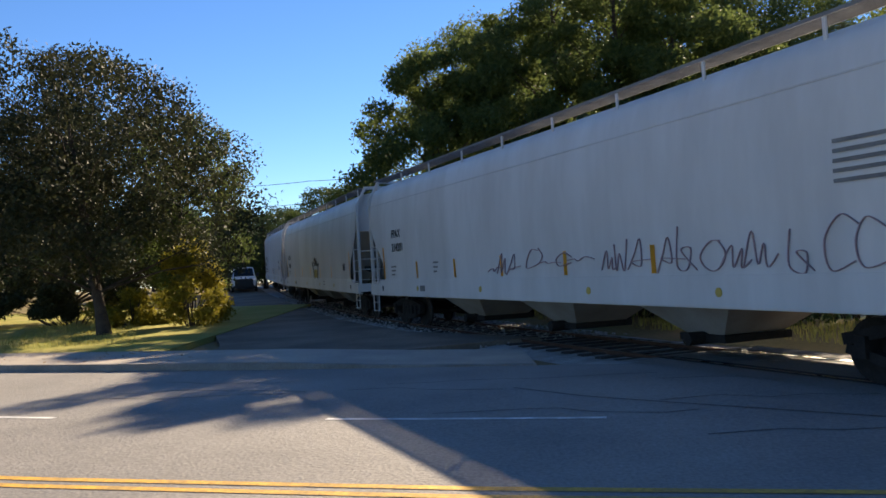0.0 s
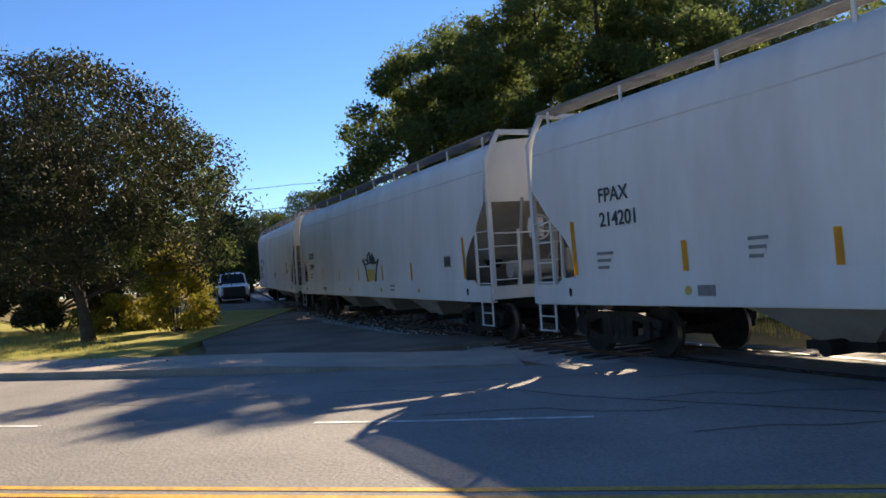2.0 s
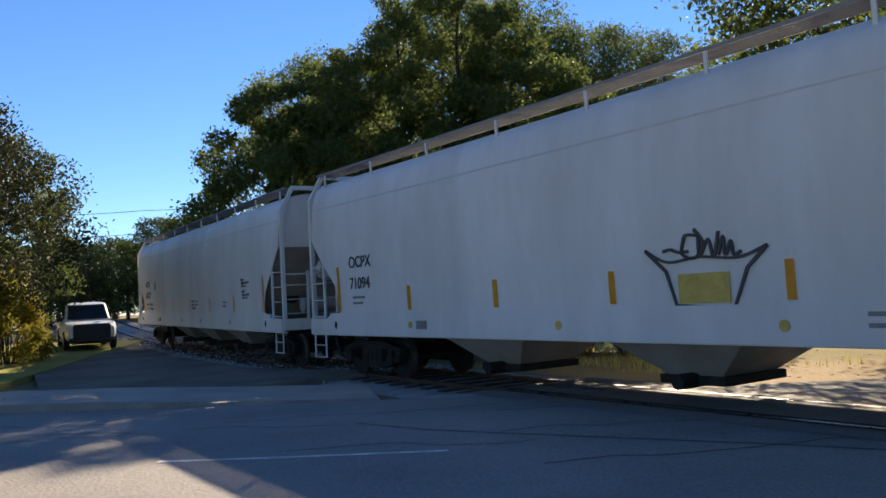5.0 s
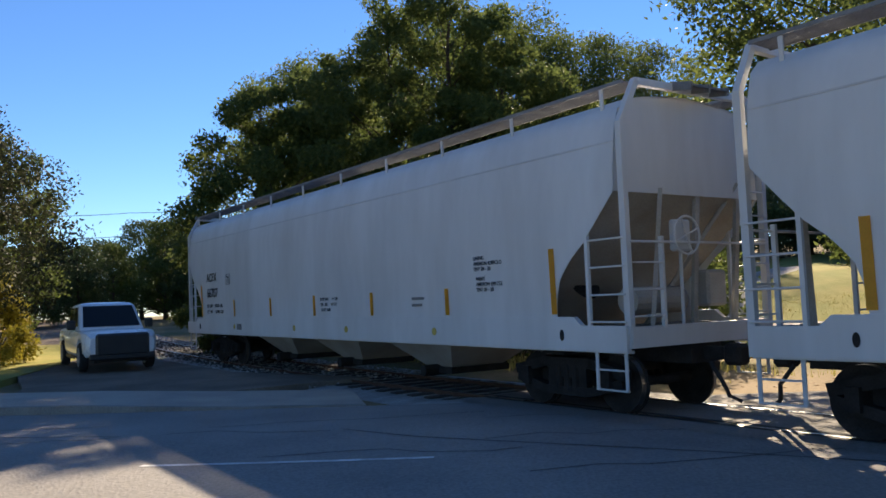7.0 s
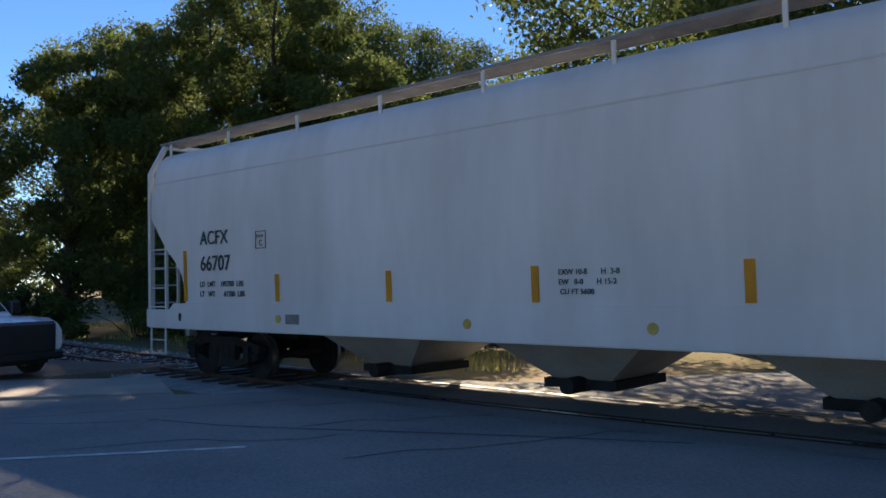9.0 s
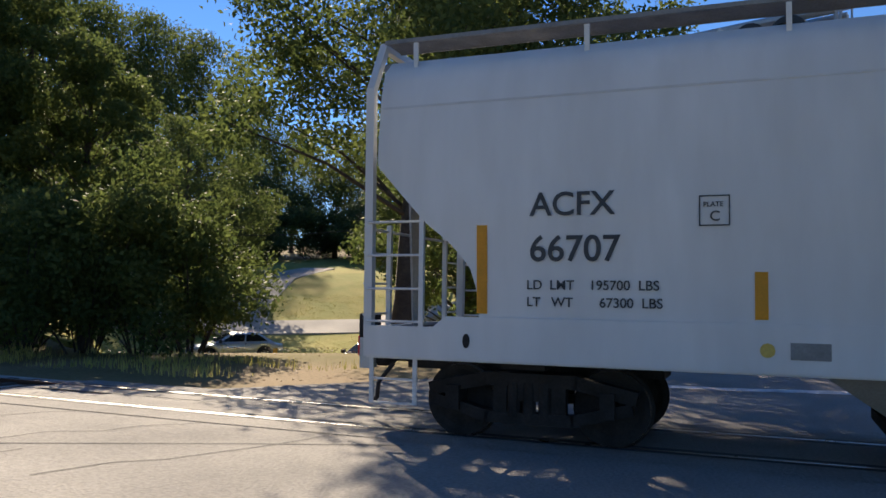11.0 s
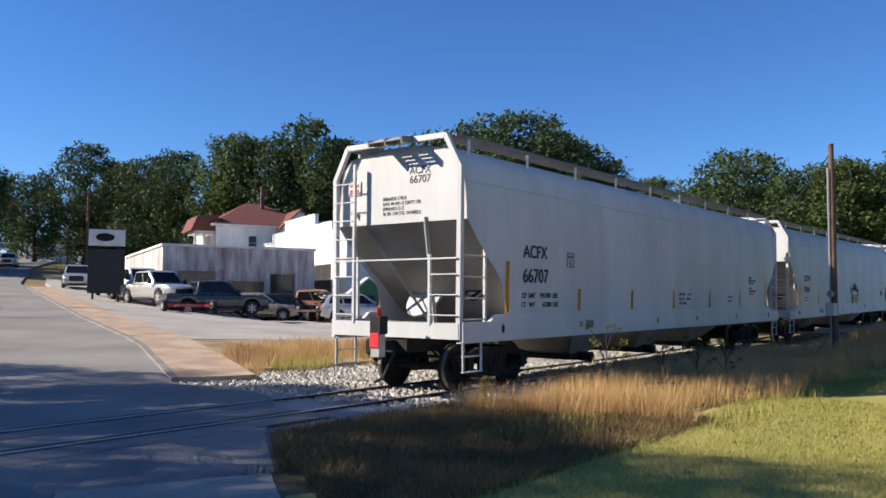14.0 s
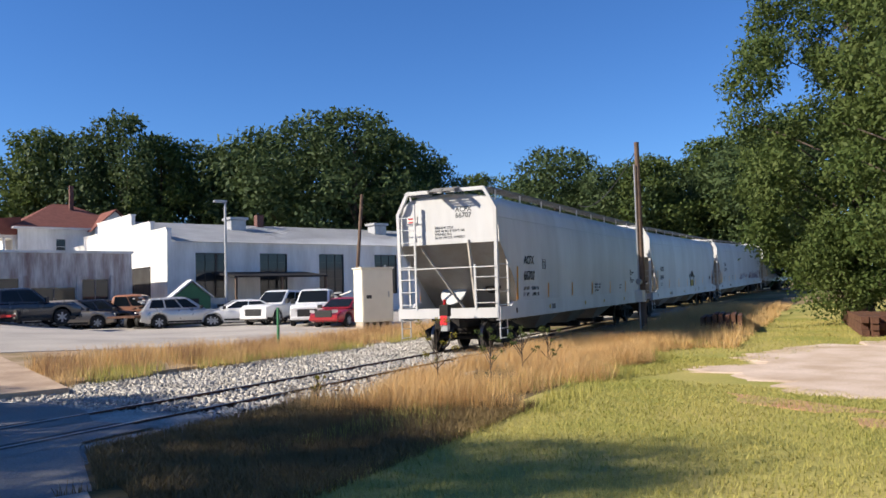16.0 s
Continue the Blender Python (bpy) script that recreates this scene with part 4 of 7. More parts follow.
CARS.append(hopper_car("hopper_car", "grey covered hopper car with dark red spray writing", M_CARGREY, fpax, 21.0, 4.4))
CARS.append(hopper_car("hopper_car", "plain pale grey covered hopper car", M_CARGREY2, [], 20.0, 4.2))


def flowing(pts, n=6):
    """A smooth line through the points."""
    q = [pts[0]] + list(pts) + [pts[-1]]
    out = []
    for i in range(1, len(q) - 2):
        for k in range(n):
            u = k / n
            out.append(tuple(0.5 * (2 * q[i][c] + (q[i + 1][c] - q[i - 1][c]) * u + (2 * q[i - 1][c] - 5 * q[i][c] + 4 * q[i + 1][c] - q[i + 2][c]) * u * u + (3 * q[i][c] - q[i - 1][c] - 3 * q[i + 1][c] + q[i + 2][c]) * u ** 3) for c in (0, 1)))
    return out + [pts[-1]]


def stroke(car, pts, material, width, label):
    """One thin sprayed line on the near side of a car, a part of its own."""
    bm = bmesh.new()
    prev = None
    for k, (a, b) in enumerate(pts):
        p, q = pts[max(0, k - 1)], pts[min(len(pts) - 1, k + 1)]
        l = math.hypot(q[0] - p[0], q[1] - p[1]) or 1
        nx, nz = -(q[1] - p[1]) / l * width / 2, (q[0] - p[0]) / l * width / 2
        row = [bm.verts.new((a + e * nx, -(side_y(b + e * nz) + d), b + e * nz)) for e, d in ((-1, 0.008), (-1, 0.03), (1, 0.03), (1, 0.008))]
        if prev:
            for m in range(4):
                bm.faces.new((prev[m], prev[(m + 1) % 4], row[(m + 1) % 4], row[m]))
        prev = row
    bmesh.ops.recalc_face_normals(bm, faces=bm.faces)
    part("spray_stroke", bm, material, car, label)


def scrawl(car, x0, x1, z0, h, loops, material, seed, width=0.02, label="sprayed scrawl without readable letters"):
    """A row of looping sprayed strokes on the near side of a car."""
    r = random.Random(seed)
    step = (x1 - x0) / loops
    ring = [(0.5 + 0.42 * math.cos(1.2 + k * 0.9), 0.5 + 0.5 * math.sin(1.2 + k * 0.9)) for k in range(8)]
    strokes = (ring, [(0.0, 0.9), (0.15, 0.0), (0.4, 0.55), (0.6, 0.05), (0.85, 1.0)], [(0.0, 0.1), (0.25, 0.95), (0.4, 0.15), (0.6, 0.7), (0.7, 0.1), (1.0, 0.3)],
               [(0.0, 0.0), (0.3, 0.6), (0.5, 1.15), (0.65, 0.3), (0.2, 0.42), (1.1, 0.45)], [(0.85, 0.85), (0.45, 1.0), (0.15, 0.55), (0.35, 0.05), (0.95, 0.2)],
               [(0.1, 1.1), (0.05, 0.15), (0.4, 0.0), (0.55, 0.5), (0.25, 0.5), (0.75, 0.0)], [(0.0, 0.3), (0.3, 0.45), (0.5, 0.3), (0.8, 0.42), (1.2, 0.36)])
    for i in range(loops):
        cx, tall, slant = x0 + step * i, h * r.uniform(0.6, 1.0), r.uniform(0.0, 0.35)
        pts = flowing([(cx + step * 1.25 * (a + slant * b) + r.uniform(-0.03, 0.03), z0 + tall * b + r.uniform(-0.04, 0.04)) for a, b in r.choice(strokes)])
        stroke(car, pts, material, width, label)


scrawl(CARS[2], -1.7, -0.3, 1.5, 0.5, 3, M_TAG, 1, 0.015)
scrawl(CARS[2], 0.0, 2.4, 1.6, 0.4, 4, M_TAG, 2, 0.015)
scrawl(CARS[2], 2.9, 4.1, 1.5, 0.55, 3, M_TAG, 3, 0.015)
scrawl(CARS[2], 4.5, 6.9, 1.5, 0.6, 5, M_TAG, 4, 0.015)
scrawl(CARS[2], 7.2, 8.6, 1.45, 0.65, 3, M_TAG, 7, 0.015)
scrawl(CARS[1], 0.35, 1.5, 2.0, 0.36, 4, M_TAG2, 5, 0.04)
stroke(CARS[1], [(0.1, 2.15), (0.42, 1.86), (0.55, 1.42), (1.4, 1.38), (1.62, 1.85), (1.9, 2.1)], M_TAG2, 0.045, "sprayed scrawl without readable letters")
stroke(CARS[1], flowing([(0.1, 2.15), (0.45, 1.98), (0.95, 2.02), (1.5, 1.98), (1.9, 2.1)]), M_TAG2, 0.035, "sprayed scrawl without readable letters")
bm = bmesh.new()
box(bm, 0.6, 1.36, -(side_y(1.7) + 0.02), -(side_y(1.7) + 0.008), 1.45, 1.82)
part("faded_panel", bm, mat_dot, CARS[1], "faded yellow sprayed patch")
for car, x in ((CARS[1], 7.6),):
    bm = bmesh.new()
    box(bm, x - 0.2, x + 0.2, -(side_y(2.0) + 0.02), -(side_y(2.0) + 0.012), 1.75, 2.02)
    part("consolidated_stencil", bm, M_GRATE, car, "white framed dark stencil panel")
    for a in (-0.17, 0.015):
        bm = bmesh.new()
        box(bm, x + a, x + a + 0.15, -(side_y(2.0) + 0.026), -(side_y(2.0) + 0.021), 1.79, 1.98)
        part("stencil_block", bm, M_TAG2, car)
# unreadable rows of small lettering
for car, x, z, w, rows_ in ((CARS[2], 8.0, 2.5, 1.1, 5), (CARS[2], -8.4, 1.55, 0.45, 3), (CARS[2], -5.0, 1.6, 0.35, 3), (CARS[1], -8.0, 1.6, 0.6, 2), (CARS[0], 4.2, 1.62, 0.5, 2), (CARS[1], 3.0, 1.15, 0.5, 2)):
    for k in range(rows_):
        bm = bmesh.new()
        zz = z + 0.12 * k
        y = (side_y(zz) + 0.014) if zz > 1.43 else 1.605
        box(bm, x, x + w * (0.7 + 0.3 * ((k * 7) % 3) / 2), -y - 0.004, -y, zz, zz + 0.05)
        part("stencil_line", bm, M_GRATE, car)


# ---- trees ----
def leaves(clumps, count, size, seed, flat=0.75, droop=0.0):
    """Small folded leaves scattered in and on clumps (centre, radius): vertices and quads."""
    g = np.random.default_rng(seed)
    c = np.array([k[0] for k in clumps], dtype=float)
    r = np.array([k[1] for k in clumps], dtype=float)
    w = r ** 2
    idx = g.choice(len(c), count, p=w / w.sum())
    d = g.normal(size=(count, 3))
    d /= np.linalg.norm(d, axis=1)[:, None]
    rad = r[idx] * g.uniform(0.25, 1.0, count) ** 0.45 * (1 + 0.18 * g.normal(size=count))
    p = c[idx] + d * rad[:, None] * np.array([1, 1, flat])
    p[:, 2] -= droop * g.uniform(0, 1, count) * r[idx]
    a = g.normal(size=(count, 3))
    a /= np.linalg.norm(a, axis=1)[:, None]
    b = np.cross(a, d + 0.6 * g.normal(size=(count, 3)))
    b /= np.linalg.norm(b, axis=1)[:, None] + 1e-9
    s = size * g.uniform(0.6, 1.35, count)[:, None]
    n = np.cross(a, b)
    v = np.stack([p - a * s, p + b * s * 0.5 + n * s * 0.15, p + a * s, p - b * s * 0.5 + n * s * 0.15], 1).reshape(-1, 3)
    f = np.arange(count * 4).reshape(-1, 4)
    return v, f


def tree(name, label, at, height, width, leafmat_, count, size, seed, trunk_r=0.25, low=0.25, lean=(0, 0), shape="round", clump_n=38, stems=1, open_=0.5, group=""):
    """A tree: bent tapering trunk, limbs that reach into the crown, and a crown of leaf clumps with gaps."""
    rnd = random.Random(seed)
    t = thing(name, label, "tree", Matrix.Translation(at), group=group)
    V, F, BV, BF = [], [], [], []

    def limb(pts, radii, n=7, V=BV, F=BF):
        o = len(V)
        v, f = tube([Vector(p) for p in pts], radii, n)
        V.extend(v)
        F.extend([tuple(i + o for i in q) for q in f])

    base = height * low
    clump_n = int(clump_n * 1.4)
    clumps = []
    for k in range(clump_n):
        u = (k + rnd.random()) / clump_n
        z = base + (height - base) * u
        if shape == "cone":
            e = (1 - u) ** 0.7 * 0.95 + 0.08
        elif shape == "wide":
            e = math.sin(math.pi * min(1, 0.22 + 0.78 * u)) ** 0.5
        else:
            e = math.sin(math.pi * (0.12 + 0.86 * u)) ** 0.6
        a = k * 2.399 + rnd.uniform(-0.5, 0.5)
        rr = width / 2 * e * (rnd.random() ** open_)
        cr = width * rnd.uniform(0.07, 0.14) * (1.45 if size > 0.25 else 1.0) * (0.55 + 0.45 * e)
        clumps.append(((lean[0] * u * height + rr * math.cos(a), lean[1] * u * height + rr * math.sin(a), min(z, height - cr * 0.6)), cr))
    for s in range(stems):
        ox, oy = (rnd.uniform(-0.1, 0.1), rnd.uniform(-0.1, 0.1)) if stems > 1 else (0, 0)
        sx, sy = (rnd.uniform(-0.12, 0.12), rnd.uniform(-0.12, 0.12)) if stems > 1 else (0, 0)
        pts = []
        for k in range(9):
            u = k / 8
            pts.append((ox + (lean[0] + sx) * u * height * 0.85 + rnd.uniform(-1, 1) * 0.012 * height * u, oy + (lean[1] + sy) * u * height * 0.85 + rnd.uniform(-1, 1) * 0.012 * height * u, -0.15 + height * 0.85 * u))
        limb(pts, [trunk_r * (1.35 if k == 0 else 1.0) * (1 - 0.85 * k / 8) + 0.01 for k in range(9)], 9, V, F)
        for j, (c, cr) in enumerate(clumps):
            if j % stems != s or (clump_n > 80 and j % 2):
                continue
            zi = max(base * 0.7, c[2] - rnd.uniform(0.15, 0.35) * math.hypot(c[0], c[1]) - 0.1 * height)
            u = min(1, zi / (height * 0.85))
            q = Vector(pts[min(8, int(u * 8))]).lerp(Vector(pts[min(8, int(u * 8) + 1)]), u * 8 - int(u * 8))
            e = Vector(c)
            mid = q.lerp(e, 0.5) + Vector((rnd.uniform(-1, 1), rnd.uniform(-1, 1), rnd.uniform(0, 1))) * 0.05 * height * 0.5
            r0 = trunk_r * (1 - 0.85 * u) * 0.24 + 0.012
            limb([q, mid, e], [r0, r0 * 0.6, r0 * 0.2], 5)
    raw("trunk", V, F, M_BARK, t, "dark grey-brown bark")
    tagged(raw("limbwork", BV, BF, M_BARK, t), kind="stuff")
    v, f = leaves(clumps, int(count * (1.8 if size < 0.25 else 2.0)), size * (0.62 if size < 0.25 else 0.6), seed)
    raw("crown", v, f, leafmat_, t)
    return t


def bush(name, label, at, w, h, leafmat_, count, size, seed, group="", d=None):
    rnd = random.Random(seed)
    t = thing(name, label, "bush", Matrix.Translation(at), group=group)
    V, F = [], []
    clumps = []
    for k in range(16):
        a = rnd.uniform(0, 6.28)
        r = rnd.random() ** 0.6
        z = h * rnd.uniform(0.15, 0.85) * (1 - 0.35 * r)
        c = (w / 2 * r * math.cos(a), (d or w) / 2 * r * math.sin(a), z)
        clumps.append((c, min(w, h) * rnd.uniform(0.14, 0.26)))
        v, f = tube([Vector((c[0] * 0.2, c[1] * 0.2, -0.1)), Vector((c[0] * 0.5, c[1] * 0.5, z * 0.5)), Vector(c)], [0.03, 0.02, 0.008], 5)
        o = len(V)
        V += v
        F += [tuple(i + o for i in q) for q in f]
    raw("woody_base", V, F, M_BARK, t)
    v, f = leaves(clumps, int(count * 1.5), size * 0.7, seed)
    raw("foliage", v, f, leafmat_, t)
    return t


def placed(src, at, turn, k, kz=None, label=""):
    c = copy_thing(src, Matrix.Translation(at) @ Matrix.Rotation(radians(turn), 4, "Z"))
    c.scale = (k, k, kz or k)
    if label:
        c["label"] = label
    return c


# left of the dirt road
tree("crape_myrtle", "dark reddish-green tree with leaning trunk on the lawn", (-11.5, 27.6, land(-11.5, 27.6)), 9.6, 10.8, M_LEAF_DARK, 32000, 0.12, 11, 0.2, 0.24, (-0.13, 0.0), "wide", 60)
tree("oak_tree", "green oak with yellowing crown edge", (-11.7, 36.5, land(-11.7, 36.5)), 9.0, 7.4, M_LEAF_OAK, 15000, 0.13, 12, 0.2, 0.15, (0, 0), "round", 40)
tree("oak_tree", "dark green oak behind the lawn", (-17.5, 38, land(-17.5, 38)), 10, 10, M_LEAF_DARK, 16000, 0.16, 13, 0.25, 0.12, (0, 0), "round", 40)
tree("oak_tree", "dark green oak behind the lawn", (-27, 40, land(-27, 40)), 12, 12, M_LEAF_DARK, 16000, 0.18, 14, 0.25, 0.12, (0, 0), "round", 40)
bush("yellow_bush", "bright yellow-green bush beside the dirt road", (-9.3, 30.0, land(-9.3, 30)), 2.6, 3.5, M_LEAF_YEL, 7000, 0.1, 21)
bush("bush", "low green bush on the lawn's edge", (-12.2, 32, land(-12, 32)), 3.0, 1.8, M_LEAF_YEL, 4000, 0.1, 22)
bush("bush", "dark undergrowth behind the lawn", (-16, 35, land(-16, 35)), 7, 3.0, M_LEAF_DARK, 7000, 0.13, 23)
bush("bush", "dark undergrowth behind the lawn", (-23, 35, land(-23, 35)), 8, 3.5, M_LEAF_DARK, 7000, 0.13, 24)
# large trees beyond the train
for az, d, h, w, sd in ((-0.3, 36, 11.2, 7.6, 15), (4.6, 38, 13.0, 8.5, 16), (8.6, 38, 15.8, 9.0, 17), (12.8, 37.5, 16.8, 8.0, 20), (16.5, 38, 14.6, 8.5, 18), (20, 36, 12.5, 8, 19)):
    tree("oak_tree", "tall oak against the sun beyond the track", spot(az, d), h, w, M_LEAF_OAK, 20000, 0.16, sd, 0.3, 0.12, (0, 0), "round", 46, group="trees beyond the track")
for k, (az, d, h) in enumerate([(13, 25.5, 5.6), (16.5, 24, 6.3), (20, 23.5, 6.6), (23.5, 24, 6.4), (26.5, 23.5, 5.0), (9, 28, 4.5), (4, 32, 4.0), (-2, 33, 2.5)]):
    bush("shrub", "tall shaded shrub beside the track", spot(az, d), 4.6, h, M_LEAF_OAK, 7500, 0.11, 40 + k, group="shrubs beside the track")
# high wooded rise behind them, far off
TALL = tree("tall_oak", "very tall thin-crowned oak on the far rise", spot(6.5, 102), 29, 19, M_LEAF_OAK, 15000, 0.34, 71, 0.5, 0.12, (0, 0), "round", 60, group="tall trees on the far rise")
for k, (az, d, el) in enumerate(((11.5, 100, 20.6), (16.5, 100, 20.2), (20.5, 106, 18.2), (23.3, 116, 17.8), (26.8, 122, 16.8), (30, 112, 13), (33, 112, 11), (38, 112, 11), (43, 108, 12), (2.0, 95, 17.0))):
    p = spot(az, d)
    kz = (1.7 + d * math.tan(radians(el)) - p.z) / 29
    placed(TALL, p, 40 * k, kz * 0.95, kz)
tree("oak_tree", "large spreading oak with long limbs by the crossing", (16.8, 19.5, land(16.8, 19.5)), 16.2, 13.5, M_LEAF_OAK, 32000, 0.16, 31, 0.42, 0.38, (0.08, 0.0), "wide", 64)
tree("oak_tree", "tall oak behind the signal mast", spot(52, 31), 15.2, 10.5, M_LEAF_OAK, 20000, 0.17, 32, 0.35, 0.16, (0, 0), "round", 46)
tree("oak_tree", "green oak on the slope", spot(43, 66), 12, 12, M_LEAF_OAK, 14000, 0.2, 33, 0.35, 0.15, (0, 0), "round", 40)
tree("oak_tree", "green oak on the slope", spot(26, 62), 13, 13, M_LEAF_OAK, 14000, 0.2, 34, 0.35, 0.15, (0, 0), "round", 40)
tree("oak_tree", "green oak behind the brick building", spot(60, 44), 12.5, 10, M_LEAF_OAK, 16000, 0.18, 35, 0.3, 0.2, (0, 0), "round", 40)
tree("oak_tree", "green oak behind the brick building", spot(64.5, 50), 10.5, 8, M_LEAF_OAK, 12000, 0.18, 36, 0.3, 0.2, (0, 0), "round", 40)
tree("oak_tree", "green oak beyond the signal mast", spot(45, 36), 10, 9, M_LEAF_OAK, 11000, 0.18, 37, 0.3, 0.15, (0, 0), "round", 40)
UG = bush("bush", "dark undergrowth under the trees on the slope", spot(31, 86), 9, 5.5, M_LEAF_FAR, 6000, 0.2, 81)
for k, az in enumerate((24, 27.5, 34.5, 38, 41.5, 45, 49, 53)):
    placed(UG, spot(az, 82 + 5 * (k % 3)), 50 * k, 1.0 + 0.12 * (k % 3))
# by the near lawn
RT = tree("water_oak", "tall dense green tree beside the track", spot(156.5, 37), 15.5, 9.8, M_LEAF_PINE, 38000, 0.15, 51, 0.35, 0.14, (0, 0), "round", 60)
tree("water_oak", "tall dense green tree beside the track", spot(163, 30), 13.5, 9, M_LEAF_PINE, 24000, 0.16, 52, 0.35, 0.06, (0, 0), "round", 60)
bush("bush", "sunlit yellow-green bush at the tree's foot", spot(156.3, 35), 5.4, 5.5, M_LEAF_PINE, 12000, 0.11, 53)
# far woods, from three model trees
FA = tree("far_tree", "distant green broadleaf tree", spot(96, 130), 14, 13, M_LEAF_FAR, 7000, 0.34, 61, 0.35, 0.08, (0, 0), "round", 34, group="far trees")
FB = tree("far_tree", "distant dark green tree", spot(84, 140), 17, 12, M_LEAF_FAR, 7000, 0.34, 62, 0.35, 0.08, (0, 0), "round", 40, group="far trees")
FC = tree("far_tree", "distant olive-green broadleaf tree", spot(138, 120), 14, 10, M_LEAF_PINE, 7000, 0.3, 63, 0.3, 0.1, (0, 0), "round", 36, group="far trees")
rt = random.Random(9)
# heading, distance, height of the crown's top above eye level by its angle
SKYLINE = [(67, 100, 8.5), (70, 95, 9.3), (73, 95, 9.6), (76, 100, 9.8), (79, 100, 9.0), (82.6, 105, 11.2), (85.7, 120, 9.4), (87.5, 190, 7.6), (89, 210, 7.4), (91, 150, 7.6), (93.9, 120, 9.8), (95.8, 125, 8.8), (97.7, 115, 9.2), (99.5, 110, 9.7),
           (103.3, 105, 11.0), (105.5, 105, 10.8), (108, 100, 12.3), (110.5, 100, 11.0), (113, 105, 10.3), (115.3, 105, 10.5), (117.5, 100, 11.2), (119.5, 98, 12.2), (123.4, 95, 13.1), (125.5, 100, 11.5), (127.1, 105, 10.6), (129, 110, 9.5), (132, 120, 8.4),
           (135.3, 105, 7.8), (137.5, 95, 9.9), (139.2, 110, 7.6), (141.8, 92, 8.6), (143.6, 90, 9.0), (146, 98, 8.6), (147.8, 100, 9.9), (149.5, 98, 9.6), (151.5, 95, 10.5), (153, 90, 11),
           (85.2, 88, 8.6), (87.4, 104, 7.6), (-12.3, 75, 4.7), (-14.8, 72, 4.8), (-10.2, 80, 4.8), (-17.5, 75, 5), (-8.5, 95, 6.3), (-7, 90, 6.3), (-11, 115, 5.0), (-13.5, 120, 5.0), (-16, 120, 4.6), (-5.4, 88, 5.4), (-19, 110, 5.5), (-23, 90, 6), (-28, 80, 7), (-33, 70, 8), (56, 80, 9), (62, 90, 9), (48, 85, 9.5), (42, 90, 9), (36, 95, 8.5), (30, 90, 9), (24, 85, 10), (17, 80, 10), (10, 75, 11), (3, 75, 10)]
for k, (az, d, el) in enumerate(SKYLINE):
    p = spot(az, d)
    h = 1.7 + d * math.tan(radians(el)) - p.z
    src = (FA, FB, FC)[k % 3] if az < 134 else (FC if k % 2 else FA)
    base_h = 17 if src is FB else 14
    kz = h / base_h
    kw = kz * rt.uniform(0.9, 1.2)
    placed(src, p, rt.uniform(0, 360), kw, kz)
for k in range(46):
    az = rt.choice([rt.uniform(-30, -5), rt.uniform(62, 150), rt.uniform(66, 150), rt.uniform(0, 60)])
    d = rt.uniform(105, 150) if az > 60 else rt.uniform(85, 120)
    p = spot(az, d)
    h = 1.7 + d * math.tan(radians(rt.uniform(4.0, 6.5))) - p.z
    src = (FA, FB, FC)[k % 3]
    kz = max(0.4, h / (17 if src is FB else 14))
    placed(src, p, rt.uniform(0, 360), kz * 1.5, kz)


# ---- buildings ----
def brickmat():
    m = bpy.data.materials.new("dark_red_brick_wall")
    m.use_nodes = True
    N, L = m.node_tree.nodes, m.node_tree.links
    b = N["Principled BSDF"]
    b.inputs["Roughness"].default_value = 0.9
    tc = N.new("ShaderNodeTexCoord")
    mp = N.new("ShaderNodeMapping")
    mp.inputs["Rotation"].default_value = (radians(90), 0, 0)
    t = N.new("ShaderNodeTexBrick")
    t.inputs["Color1"].default_value, t.inputs["Color2"].default_value = (0.13, 0.04, 0.03, 1), (0.08, 0.028, 0.024, 1)
    t.inputs["Mortar"].default_value = (0.16, 0.12, 0.1, 1)
    t.inputs["Scale"].default_value = 4.6
    t.inputs["Mortar Size"].default_value = 0.03
    L.new(tc.outputs["Object"], mp.inputs["Vector"])
    L.new(mp.outputs[0], t.inputs["Vector"])
    L.new(t.outputs[0], b.inputs["Base Color"])
    bp = N.new("ShaderNodeBump")
    bp.inputs["Strength"].default_value, bp.inputs["Distance"].default_value = 0.4, 0.01
    L.new(t.outputs["Fac"], bp.inputs["Height"])
    L.new(bp.outputs[0], b.inputs["Normal"])
    return m


M_BRICKWALL = brickmat()


def wall_with_holes(bm, u0, u1, z0, z1, holes, y0, y1):
    """A wall in the x-z plane from y0 to y1 thick, with rectangular holes (ua, ub, za, zb) cut through."""
    us = sorted({u0, u1, *[h[0] for h in holes], *[h[1] for h in holes]})
    zs = sorted({z0, z1, *[h[2] for h in holes], *[h[3] for h in holes]})
    for a, b in zip(us, us[1:]):
        for c, d in zip(zs, zs[1:]):
            if not any(h[0] <= a and b <= h[1] and h[2] <= c and d <= h[3] for h in holes):
                box(bm, a, b, y0, y1, c, d)
    bmesh.ops.remove_doubles(bm, verts=bm.verts, dist=1e-4)
    return bm


